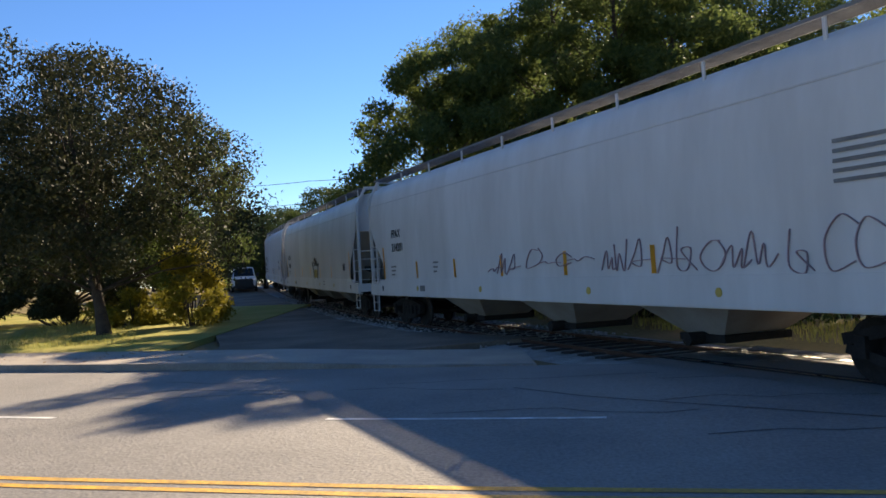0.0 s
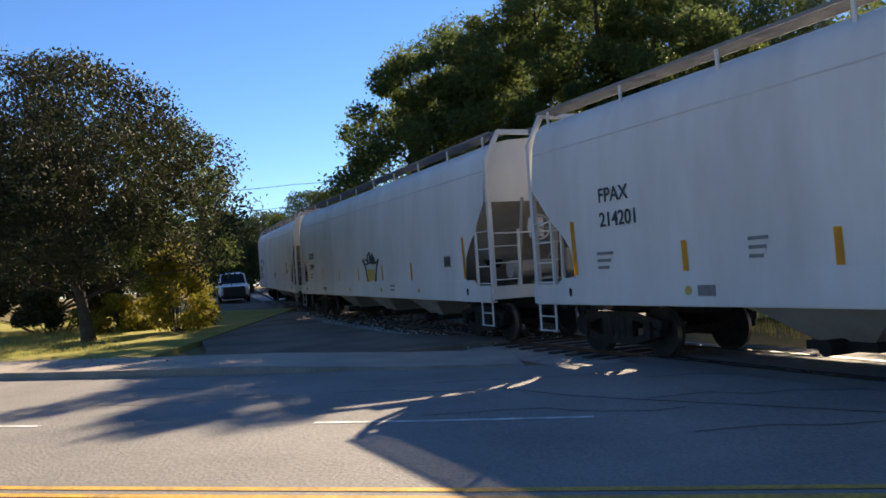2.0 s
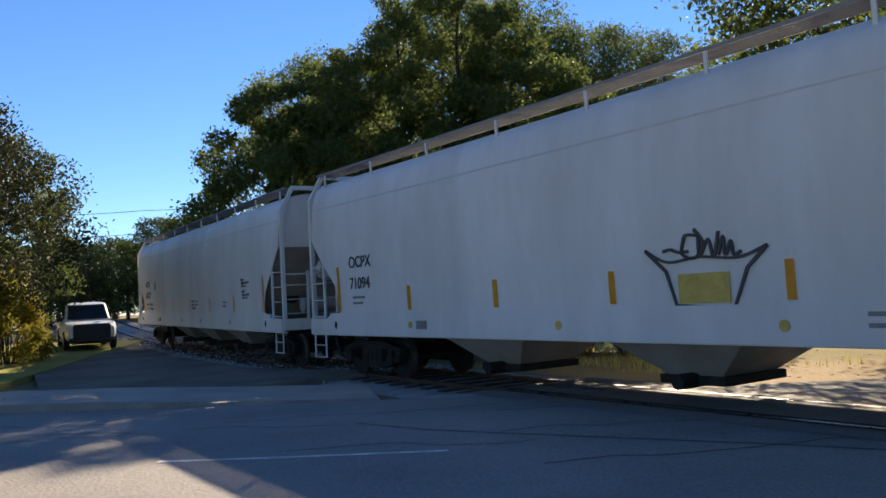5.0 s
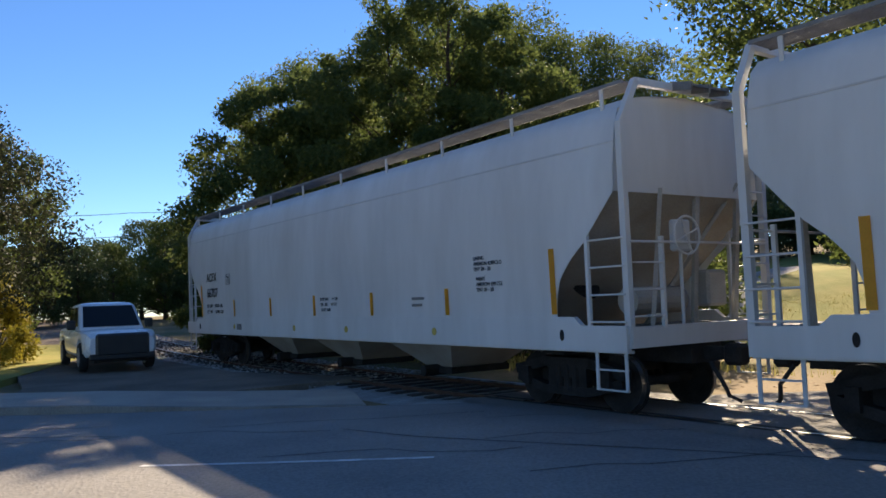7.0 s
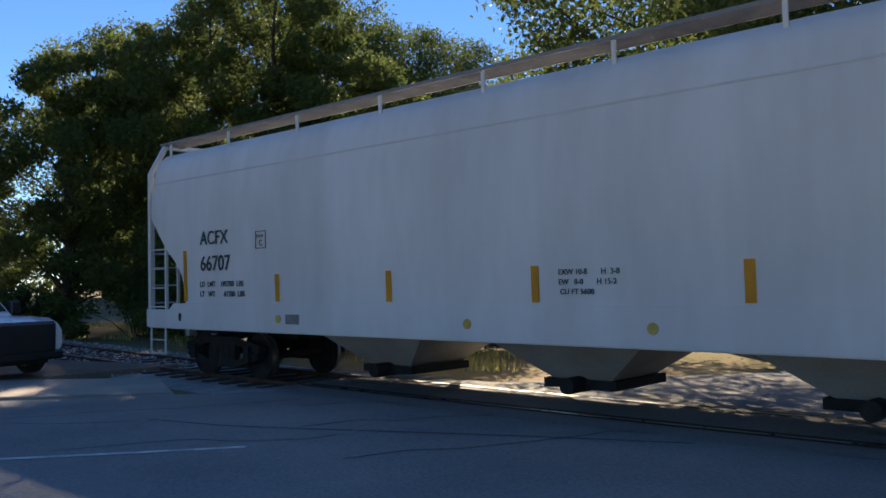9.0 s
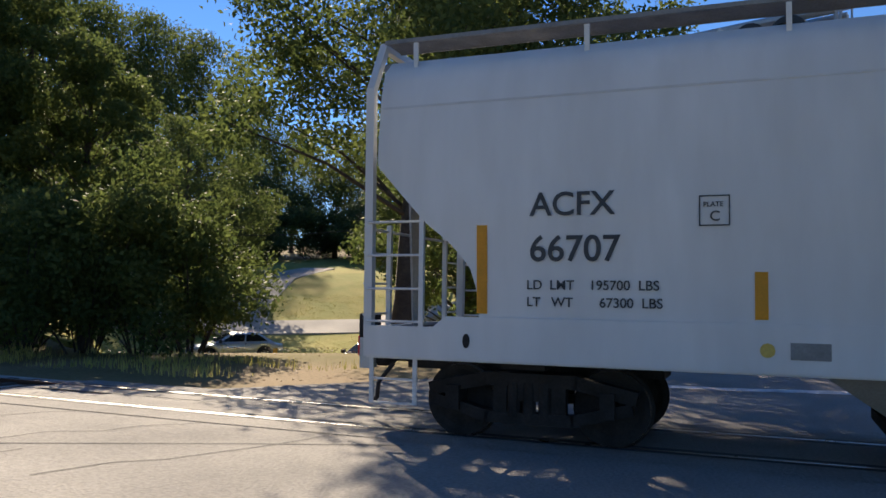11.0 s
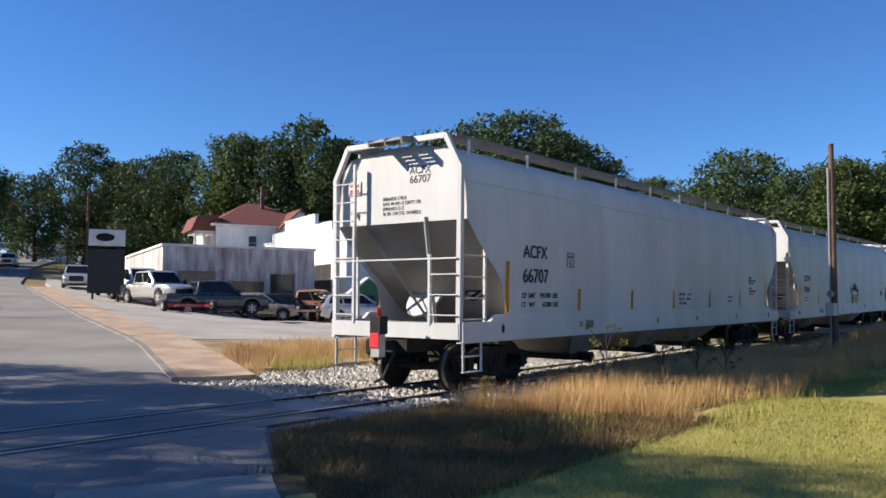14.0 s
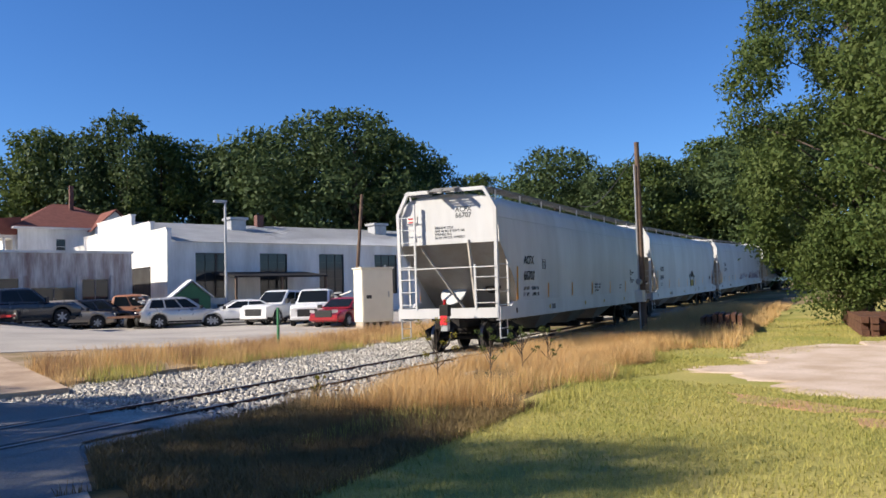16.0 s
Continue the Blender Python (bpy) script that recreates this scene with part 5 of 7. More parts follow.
def window(parent, ua, ub, za, zb, y, frame_m=None, nx=2, nz=2, w=0.06, out=-1):
    """A framed window in a wall that faces -y: frame, bars, pane and sill."""
    fm = frame_m or M_WHITE
    win = new("window")
    win.parent = parent
    bm = bmesh.new()
    for a, b, c, d in ((ua, ub, za, za + w), (ua, ub, zb - w, zb), (ua, ua + w, za + w, zb - w), (ub - w, ub, za + w, zb - w)):
        box(bm, a, b, y - 0.03, y + 0.06, c, d)
    part("frame", bm, fm, win)
    if nx * nz > 1:
        bm = bmesh.new()
        for k in range(1, nx):
            u = ua + (ub - ua) * k / nx
            box(bm, u - 0.014, u + 0.014, y - 0.005, y + 0.03, za + w, zb - w)
        for k in range(1, nz):
            z = za + (zb - za) * k / nz
            box(bm, ua + w, ub - w, y - 0.008, y + 0.026, z - 0.014, z + 0.014)
        part("glazing_grid", bm, fm, win)
    bm = bmesh.new()
    box(bm, ua + w, ub - w, y + 0.04, y + 0.05, za + w, zb - w)
    part("pane", bm, M_GLASS, win)
    bm = bmesh.new()
    box(bm, ua - 0.05, ub + 0.05, y - 0.09, y + 0.02, za - 0.07, za)
    part("sill", bm, fm, win)
    return win


def brick_building():
    p1, p2 = spot(68.1, 41.8), spot(77.6, 40.6)
    ang = math.atan2(p2.y - p1.y, p2.x - p1.x)
    W = math.hypot(p2.x - p1.x, p2.y - p1.y)
    z0 = 0.75
    # local x along the front from p1 to p2, local y away from the street
    B = thing("brick_building", "dark red brick building with white window frames and hip roof", "building", Matrix.Translation((p1.x, p1.y, 0)) @ Matrix.Rotation(ang, 4, "Z"))
    n = 1 if (Matrix.Rotation(ang, 4, "Z") @ Vector((0, 1, 0))).dot(Vector((p1.x, p1.y, 0))) > 0 else -1
    D = 12.0 * n
    ez = 5.0
    holes = []
    for az in (70.0, 73.35, 76.25):
        u = W * (az - 68.1) / 9.5
        holes.append((u - 0.36, u + 0.36, 2.58, 4.4))
    holes.append((W * 0.14, W * 0.14 + 0.7, 1.35, 2.05))
    holes.append((W * 0.75, W * 0.75 + 0.8, 0.9, 2.15))
    bm = bmesh.new()
    wall_with_holes(bm, 0, W, z0 - 0.5, ez, holes, 0, 0.3 * n) if n > 0 else wall_with_holes(bm, 0, W, z0 - 0.5, ez, holes, -0.3, 0)
    part("front_wall", bm, M_BRICKWALL, B)
    for k, h in enumerate(holes[:3]):
        if k == 0:
            window(B, *h, 0.08, nx=4, nz=6)
        else:
            window(B, *h, 0.08, nx=1, nz=2)
            bm = bmesh.new()
            box(bm, h[0] + 0.07, h[1] - 0.07, 0.105, 0.115, h[2] + 0.08, h[3] - 0.07)
            part("blind", bm, M_CABINET, B, "drawn pale blind behind the pane")
        bm = bmesh.new()
        box(bm, (h[0] + h[1]) / 2 - 0.08, (h[0] + h[1]) / 2 + 0.08, -0.04, 0.03, h[3] + 0.02, h[3] + 0.22)
        part("keystone", bm, M_WHITE, B)
    window(B, *holes[3], 0.08, nx=2, nz=2)
    window(B, *holes[4], 0.08, nx=1, nz=1)
    for nm, x0, x1, y0, y1 in (("side_wall", -0.0, 0.3, 0.3, 12), ("side_wall", W - 0.3, W, 0.3, 12), ("back_wall", 0.3, W - 0.3, 11.7, 12)):
        bm = bmesh.new()
        box(bm, x0, x1, y0, y1, z0 - 0.5, ez)
        part(nm, bm, M_BRICKWALL, B)
    bm = bmesh.new()
    box(bm, 0.32, W - 0.32, 0.5, 11.6, 2.2, 2.3)
    part("floor_slab", bm, M_INTERIOR, B)
    bm = bmesh.new()
    box(bm, -0.35, W + 0.35, -0.35, 12.35, ez, ez + 0.22)
    box(bm, -0.25, W + 0.25, -0.25, 12.25, ez - 0.14, ez)
    part("cornice", bm, M_WHITE, B, "white painted cornice")
    bm = bmesh.new()
    e = [bm.verts.new(v) for v in ((-0.4, -0.4, ez + 0.22), (W + 0.4, -0.4, ez + 0.22), (W + 0.4, 12.4, ez + 0.22), (-0.4, 12.4, ez + 0.22))]
    r = [bm.verts.new((W / 2, 3.4, ez + 2.3)), bm.verts.new((W / 2, 9, ez + 2.3))]
    for f in ((e[0], e[1], r[0]), (e[1], e[2], r[1], r[0]), (e[2], e[3], r[1]), (e[3], e[0], r[0], r[1]), (e[3], e[2], e[1], e[0])):
        bm.faces.new(f)
    part("roof", bm, M_ROOFDARK, B, "dark shingle hip roof")
    # wing set back on the street side
    bm = bmesh.new()
    box(bm, W + 0.01, W + 3.2, 6.5, 15, z0 - 0.3, ez - 0.5)
    part("wing", bm, M_BRICKWALL, B)
    bm = bmesh.new()
    box(bm, W + 0.35, W + 3.5, 6.2, 15.3, ez - 0.5, ez - 0.28)
    part("wing_cornice", bm, M_WHITE, B)
    bm = bmesh.new()
    prism(bm, [(W + 0.0, ez - 0.28), (W + 3.6, ez - 0.28), (W + 1.2, ez + 0.8), (W + 0.0, ez + 0.8)], 6.1, 15.4)
    part("wing_roof", bm, M_ROOFDARK, B)
    bm = bmesh.new()
    box(bm, W * 0.18, W + 0.1, -1.3, -0.02, 2.28, 2.38)
    part("canopy", bm, M_ROOFMETAL, B, "thin pale metal canopy")
    for u in (0.2, 0.5, 0.8, 0.99):
        bm = bmesh.new()
        bar(bm, (W * u, -1.22, 0.4), (W * u, -1.22, 2.28), 0.05)
        part("canopy_post", bm, M_GALV, B)
    for u in (2.45, W - 0.25):
        bm = bmesh.new()
        bar(bm, (u, -0.06, 0.6), (u, -0.06, ez - 0.1), 0.05, n=8)
        part("downpipe", bm, M_GALV, B)


brick_building()


def west_building(name, label, x, y_north, y_south, depth, top, wallm, holes, z0=0.3):
    """A building whose long face looks west along x; holes as (from the north corner, to, low, high)."""
    B = thing(name, label, "building", Matrix.Translation((x, y_north, 0)) @ Matrix.Rotation(radians(-90), 4, "Z"))
    W = y_north - y_south
    bm = bmesh.new()
    wall_with_holes(bm, 0, W, z0 - 0.6, top, holes, 0, 0.25)
    part("west_wall", bm, wallm, B)
    for nm, a, b, c, d in (("north_wall", 0, 0.25, 0.25, depth), ("south_wall", W - 0.25, W, 0.25, depth), ("east_wall", 0.25, W - 0.25, depth - 0.25, depth)):
        bm = bmesh.new()
        box(bm, a, b, c, d, z0 - 0.6, top)
        part(nm, bm, wallm, B)
    bm = bmesh.new()
    box(bm, 0.26, W - 0.26, 0.26, depth - 0.26, z0, z0 + 0.1)
    part("floor_slab", bm, M_INTERIOR, B)
    return B, W


# low shop with a peeling parapet
sh, shw = west_building("shop", "low shop with peeling white parapet and wide dark windows", 54.0, -8.2, -18.2, 20, 5.0, M_WORNWHITE,
                        [(0.9, 3.4, 1.0, 3.5), (4.0, 6.6, 0.5, 2.9), (6.9, 8.6, 1.0, 3.4)])
window(sh, 0.9, 3.4, 1.0, 3.5, 0.1, M_WORNWHITE, 2, 1)
window(sh, 4.0, 6.6, 0.5, 2.9, 0.1, M_WORNWHITE, 2, 1)
window(sh, 6.9, 8.6, 1.0, 3.4, 0.1, M_WORNWHITE, 2, 1)
bm = bmesh.new()
box(bm, -0.1, shw + 0.1, -0.12, 20.1, 5.0, 5.16)
part("coping", bm, M_WHITE, sh)
bm = bmesh.new()
box(bm, 0.26, shw - 0.26, 0.26, 19.74, 4.5, 4.6)
part("roof", bm, M_ROOFMETAL, sh)
for u in (0.35, 3.7, 6.75, 8.8):
    bm = bmesh.new()
    box(bm, u - 0.16, u + 0.16, -0.1, -0.005, -0.2, 3.6)
    part("pilaster", bm, M_WORNWHITE, sh)
bm = bmesh.new()
for k in range(5):
    box(bm, -0.012, -0.004, 1.2 + k * 0.95, 1.75 + k * 0.95, 1.0, 3.4)
part("side_window", bm, M_GLASS, sh)

# long warehouse with a stepped front
WX, WY = 56.0, -21.6
wh, whw = west_building("warehouse", "long white-painted brick warehouse with big dark windows", WX, WY, -62.0, 23, 6.0, M_WHITE,
                        [(a - 1.15, a + 1.15, 2.0, 5.25) for a in (2.9, 7.9, 13.0, 18.3, 23.8, 29.3)])
for a in (2.9, 7.9, 13.0, 18.3, 23.8, 29.3):
    window(wh, a - 1.15, a + 1.15, 2.0, 5.25, 0.12, M_BLACK, 3, 5, 0.05)
bm = bmesh.new()
rv = [bm.verts.new(v) for v in ((0.3, -0.25, 6.02), (whw, -0.25, 6.02), (whw, 8, 8.1), (0.3, 8, 8.1), (0.3, 23.2, 6.02), (whw, 23.2, 6.02))]
bm.faces.new((rv[0], rv[1], rv[2], rv[3]))
bm.faces.new((rv[3], rv[2], rv[5], rv[4]))
bmesh.ops.solidify(bm, geom=bm.faces[:], thickness=0.12)
part("roof", bm, M_ROOFMETAL, wh, "pale weathered metal roof")
for a, b, t in ((-0.02, 3.2, 6.9), (3.2, 7.2, 7.6), (7.2, 15.5, 8.5), (15.5, 19.5, 7.6), (19.5, 23, 6.9)):
    bm = bmesh.new()
    if a < 3:
        box(bm, -0.3, -0.01, a, b, -0.3, t)
    else:
        box(bm, -0.3, -0.01, a, b, 4.4 if a == 3.2 else -0.3, t)
    part("front_gable", bm, M_WHITE, wh, "stepped white front wall")
    bm = bmesh.new()
    box(bm, -0.36, 0.05, a, b, t, t + 0.1)
    part("coping", bm, M_WHITE, wh)
# no real opening: a near-black sheet carries the inside's shade in its colour
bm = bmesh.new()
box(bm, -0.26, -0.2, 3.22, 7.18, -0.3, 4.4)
part("doorway", bm, M_INTERIOR, wh, "near-black sheet coloured as the shade inside a doorway")
for u in (7.0, 21.0):
    bm = bmesh.new()
    box(bm, u, u + 1.3, 5.4, 6.6, 7.1, 8.3, bevel=0.04)
    box(bm, u - 0.15, u + 1.45, 5.25, 6.75, 8.3, 8.5)
    part("roof_vent", bm, M_GALV, wh, "white metal roof vent")
bm = bmesh.new()
box(bm, 10.3, 10.9, 7.4, 8.0, 7.6, 9.0)
part("chimney", bm, M_BRICKWALL, wh, "red brick chimney")


def house(at, turn, w, d, eave, ridge, wallm, roofm, label, wins):
    H = thing("house", label, "house", Matrix.Translation(at) @ Matrix.Rotation(radians(turn), 4, "Z"))
    holes = [(u - 0.45, u + 0.45, z, z + 1.5) for u, z in wins]
    bm = bmesh.new()
    wall_with_holes(bm, 0, w, -0.6, eave, holes, 0, 0.2)
    part("front_wall", bm, wallm, H)
    for h in holes:
        window(H, *h, 0.08, nx=1, nz=2)
    for nm, a, b, c, e in (("side_wall", 0, 0.2, 0.2, d), ("side_wall", w - 0.2, w, 0.2, d), ("back_wall", 0.2, w - 0.2, d - 0.2, d)):
        bm = bmesh.new()
        box(bm, a, b, c, e, -0.6, eave)
        part(nm, bm, wallm, H)
    bm = bmesh.new()
    ev = [bm.verts.new(v) for v in ((-0.5, -0.5, eave), (w + 0.5, -0.5, eave), (w + 0.5, d + 0.5, eave), (-0.5, d + 0.5, eave))]
    rr = [bm.verts.new((w * 0.42, d / 2, ridge)), bm.verts.new((w * 0.58, d / 2, ridge))]
    for f in ((ev[0], ev[1], rr[1], rr[0]), (ev[1], ev[2], rr[1]), (ev[2], ev[3], rr[0], rr[1]), (ev[3], ev[0], rr[0]), (ev[3], ev[2], ev[1], ev[0])):
        bm.faces.new(f)
    part("roof", bm, roofm, H)
    bm = bmesh.new()
    box(bm, -0.52, w + 0.52, -0.52, d + 0.52, eave - 0.18, eave - 0.01)
    part("eaves", bm, M_WHITE, H)
    return H


hz = land(84, -18)
rh = house((80.0, -17.0, hz), -90, 10.0, 11, 7.5, 10.3, M_WHITE, M_ROOFRED, "two-storey white house with red hip roof", [(3.6, 5.0), (2.2, 1.5), (4.8, 1.5)])
bm = bmesh.new()
bar(bm, (5.6, 4.2, 8.5), (5.6, 4.2, 12.0), 0.36, 0.36)
part("chimney", bm, M_BRICKWALL, rh)
bm = bmesh.new()
prism(bm, [(6.3, -0.4), (9.9, -0.4), (9.9, 7.45), (8.1, 9.1), (6.3, 7.45)], -1.1, -0.02)
part("gable_wing", bm, M_WHITE, rh)
window(rh, 7.65, 8.55, 5.0, 6.6, -1.14, nx=1, nz=2)
window(rh, 7.85, 8.35, 7.75, 8.4, -1.14, nx=1, nz=1)
bm = bmesh.new()
prism(bm, [(5.9, 7.13), (8.1, 9.16), (10.3, 7.13), (10.3, 7.25), (8.1, 9.3), (5.9, 7.25)], -1.4, 3.6)
part("gable_roof", bm, M_ROOFRED, rh)
bm = bmesh.new()
box(bm, -1.9, -0.01, 0.5, 4.0, 4.0, 4.2)
part("porch_deck", bm, M_WHITE, rh)
bm = bmesh.new()
box(bm, -1.9, -0.01, 0.5, 4.0, 6.5, 6.8)
part("porch_beam", bm, M_WHITE, rh)
for u in (-1.8, -1.0, -0.2):
    bm = bmesh.new()
    bar(bm, (u, 0.6, -0.3), (u, 0.6, 6.6), 0.2)
    part("porch_post", bm, M_WHITE, rh)
bm = bmesh.new()
for k in range(10):
    box(bm, -1.8 + k * 0.18, -1.76 + k * 0.18, 0.55, 0.6, 4.2, 5.0)
box(bm, -1.9, 0, 0.53, 0.62, 5.0, 5.08)
part("porch_rail", bm, M_WHITE, rh)
bm = bmesh.new()
prism(bm, [(-2.3, 6.8), (0.3, 6.8), (0.3, 8.4), (-1.7, 8.2)], 0.2, 5.5)
part("porch_roof", bm, M_ROOFRED, rh)
for az, d, w, lab in ((83.8, 92, 7, "far white cottage with dark roof"), (86.2, 100, 5, "far white cottage with porch"), (90.5, 175, 9, "distant pale house on the hill"), (57, 75, 8, "pale house half hidden by trees")):
    p = spot(az, d)
    house((p.x, p.y, p.z), -az, w, 7, 3.0, 5.2, M_WHITE, M_ROOFDARK, lab, [(1.5, 0.9), (w - 1.5, 0.9)])


# ---- crossing signal ----
def signal_gantry():
    G = thing("signal_gantry", "grey steel cantilever crossing signal with red lamps", "crossing signal", Matrix.Translation((18.8, 16.3, land(18.8, 16.3))))
    bm = bmesh.new()
    bar(bm, (0, 0, -0.1), (0, 0, 8.2), 0.21, 0.17, n=16)
    part("mast", bm, M_GALV, G)
    bm = bmesh.new()
    box(bm, -0.35, 0.35, -0.35, 0.35, -0.1, 0.12)
    part("base_plate", bm, M_CONC, G)
    end = Vector((0.4, -9.2, 0))
    for z, r in ((8.15, 0.12), (7.0, 0.13)):
        for dx in (-0.32, 0.32):
            bm = bmesh.new()
            bar(bm, (dx, 0.15, z), (end.x + dx, end.y, z - 0.1), r if dx < 0 else r * 0.6, n=10)
            part("arm_tube", bm, M_GALV, G)
    for k in range(12):
        f = k / 11
        p = end * f
        for dx in (-0.32, 0.32):
            bm = bmesh.new()
            bar(bm, (p.x + dx, p.y, 7.0 - 0.1 * f), (p.x + dx, p.y, 8.15 - 0.1 * f), 0.045, n=6)
            part("upright", bm, M_GALV, G)
        bm = bmesh.new()
        bar(bm, (p.x - 0.32, p.y, 6.97 - 0.1 * f), (p.x + 0.32, p.y, 6.97 - 0.1 * f), 0.05)
        part("cross_member", bm, M_GALV, G)
        if k < 11:
            q = end * ((k + 1) / 11)
            bm = bmesh.new()
            bar(bm, (p.x - 0.32, p.y, 7.0 if k % 2 else 8.1), (q.x - 0.32, q.y, 8.1 if k % 2 else 7.0), 0.035, n=6)
            part("lattice", bm, M_GALV, G)
    bm = bmesh.new()
    box(bm, -0.3, 0.72, -9.2, -1.0, 6.85, 6.88)
    part("catwalk", bm, M_GRATE, G, "grated walkway")
    # end cage
    bm = bmesh.new()
    for x in (0.05, 0.75):
        bar(bm, (x, -9.3, 6.85), (x, -9.3, 8.2), 0.04)
        bar(bm, (x, -8.2, 6.85), (x, -8.2, 8.2), 0.04)
        bar(bm, (x, -9.3, 8.2), (x, -8.2, 8.2), 0.04)
    bar(bm, (0.05, -9.3, 8.2), (0.75, -9.3, 8.2), 0.04)
    part("cage", bm, M_GALV, G)
    # lamp heads: a disc, a hood and a lens, facing both ways
    for y, x, lit in ((-7.45, -0.55, True), (-8.1, 0.55, False), (-8.35, -0.5, False), (-8.95, 0.5, False)):
        head = new("lamp_head")
        head.parent = G
        head.location = (x, y, 7.5)
        s = -1 if x < 0 else 1
        bm = bmesh.new()
        bmesh.ops.create_cone(bm, cap_ends=True, segments=24, radius1=0.45, radius2=0.45, depth=0.03, matrix=pose(0, 0, 0, 0, 90))
        part("disc", bm, M_BLACK, head, "round black background disc")
        bm = bmesh.new()
        bmesh.ops.create_cone(bm, cap_ends=False, segments=20, radius1=0.2, radius2=0.17, depth=0.28, matrix=Matrix.Translation((s * 0.15, 0, 0)) @ pose(0, 0, 0, 0, 90))
        part("hood", bm, M_BLACK, head)
        bm = bmesh.new()
        bmesh.ops.create_cone(bm, cap_ends=True, segments=20, radius1=0.15, radius2=0.15, depth=0.04, matrix=Matrix.Translation((s * 0.05, 0, 0)) @ pose(0, 0, 0, 0, 90))
        part("lens", bm, M_REDGLOW if lit else M_REDLENS, head, "red lamp lens, lit" if lit else "red lamp lens, dark")
        bm = bmesh.new()
        box(bm, -0.12, 0.12, -0.1, 0.1, -0.12, 0.12)
        part("housing", bm, M_BLACK, head)
    # crossbuck on the arm and on the mast
    for cx, cy, cz, k in ((-0.42, -6.3, 7.55, 0.95), (-0.3, 0.0, 3.6, 0.8)):
        bm = bmesh.new()
        for a in (45, -45):
            box(bm, -0.012, 0.012, -k * 0.65, k * 0.65, -0.11, 0.11, Matrix.Translation((cx, cy, cz)) @ pose(0, 0, 0, a))
        part("crossbuck", bm, M_WHITE, G, "white crossed boards")
    for y in (-0.45, 0.45):
        head = new("lamp_head")
        head.parent = G
        head.location = (-0.3, y, 2.7)
        bm = bmesh.new()
        bmesh.ops.create_cone(bm, cap_ends=True, segments=24, radius1=0.28, radius2=0.28, depth=0.03, matrix=pose(0, 0, 0, 0, 90))
        part("disc", bm, M_BLACK, head)
        bm = bmesh.new()
        bmesh.ops.create_cone(bm, cap_ends=True, segments=20, radius1=0.12, radius2=0.12, depth=0.05, matrix=Matrix.Translation((-0.04, 0, 0)) @ pose(0, 0, 0, 0, 90))
        part("lens", bm, M_REDLENS, head)
    bm = bmesh.new()
    bar(bm, (-0.3, -0.5, 2.7), (-0.3, 0.5, 2.7), 0.04, n=8)
    bar(bm, (-0.3, 0, 2.7), (0, 0, 2.7), 0.04, n=8)
    part("bracket", bm, M_GALV, G)
    bm = bmesh.new()
    box(bm, -0.5, -0.2, -0.22, 0.22, 0.7, 1.5)
    part("junction_box", bm, M_GALV, G)


signal_gantry()


# ---- masts, poles and signs ----
def tower():
    p = spot(69.1, 110)
    T = thing("radio_tower", "tall grey lattice radio tower", "tower", Matrix.Translation(p))
    H, w0, w1 = 75.0, 4.4, 0.8
    lev = [0]
    while lev[-1] < H:
        lev.append(min(H, lev[-1] + 2.2))

    def corner(k, z):
        w = w0 + (w1 - w0) * min(1, z / 60)
        a = radians(90 + 120 * k)
        return Vector((w * 0.577 * math.cos(a), w * 0.577 * math.sin(a), z))

    for k in range(3):
        bm = bmesh.new()
        for a, b in zip(lev, lev[1:]):
            bar(bm, corner(k, a), corner(k, b), 0.13)
        part("leg", bm, M_GALV, T)
        bm = bmesh.new()
        for i, (a, b) in enumerate(zip(lev, lev[1:])):
            bar(bm, corner(k, a), corner((k + 1) % 3, b), 0.07)
            bar(bm, corner((k + 1) % 3, a), corner(k, b), 0.07)
            bar(bm, corner(k, a), corner((k + 1) % 3, a), 0.07)
        part("bracing", bm, M_GALV, T)
    for z in (31, 36, 44):
        bm = bmesh.new()
        bar(bm, (0.4, -0.6, z), (0.4, -1.8, z), 0.06)
        bar(bm, (0.4, -1.8, z - 0.8), (0.4, -1.8, z + 0.8), 0.09)
        part("antenna", bm, M_GALV, T)


tower()


def pole(name, label, at, h, r0, r1, material, lean=(0, 0), category="pole"):
    P = thing(name, label, category, Matrix.Translation(at))
    bm = bmesh.new()
    bar(bm, (0, 0, -0.3), (lean[0], lean[1], h), r0, r1, n=12)
    part("shaft", bm, material, P)
    return P


p = spot(143.1, 29.6)
up = pole("utility_pole", "weathered wooden pole with a meter box beside the track", p, 6.8, 0.115, 0.085, M_WOODPOLE, (0.05, -0.05), "utility pole")
bm = bmesh.new()
box(bm, -0.2, 0.12, 0.12, 0.3, 1.15, 1.55)
part("meter_box", bm, M_CABINET, up, "pale grey meter box")
bm = bmesh.new()
bmesh.ops.create_cone(bm, cap_ends=True, segments=16, radius1=0.11, radius2=0.09, depth=0.12, matrix=Matrix.Translation((-0.02, 0.2, 1.85)) @ pose(0, 0, 0, 90))
part("meter", bm, M_GALV, up)
bm = bmesh.new()
bar(bm, (0.05, 0.13, 0), (0.07, 0.12, 6.0), 0.025, n=6)
part("conduit", bm, M_GALV, up)
p = spot(80.2, 42)
sl = pole("street_lamp", "grey pole with a curved lamp arm", p, 1.7 + 42 * math.tan(radians(8.2)) - p.z, 0.13, 0.08, M_GALV, (0.0, 0.0), "street lamp")
bm = bmesh.new()
zt = 1.7 + 42 * math.tan(radians(8.2)) - p.z
v, f = tube([Vector((0, 0, zt - 0.3)), Vector((0.1, -0.5, zt + 0.1)), Vector((0.2, -1.3, zt + 0.25))], [0.05, 0.045, 0.04], 8)
vv = [bm.verts.new(q) for q in v]
for q in f:
    bm.faces.new([vv[i] for i in q])
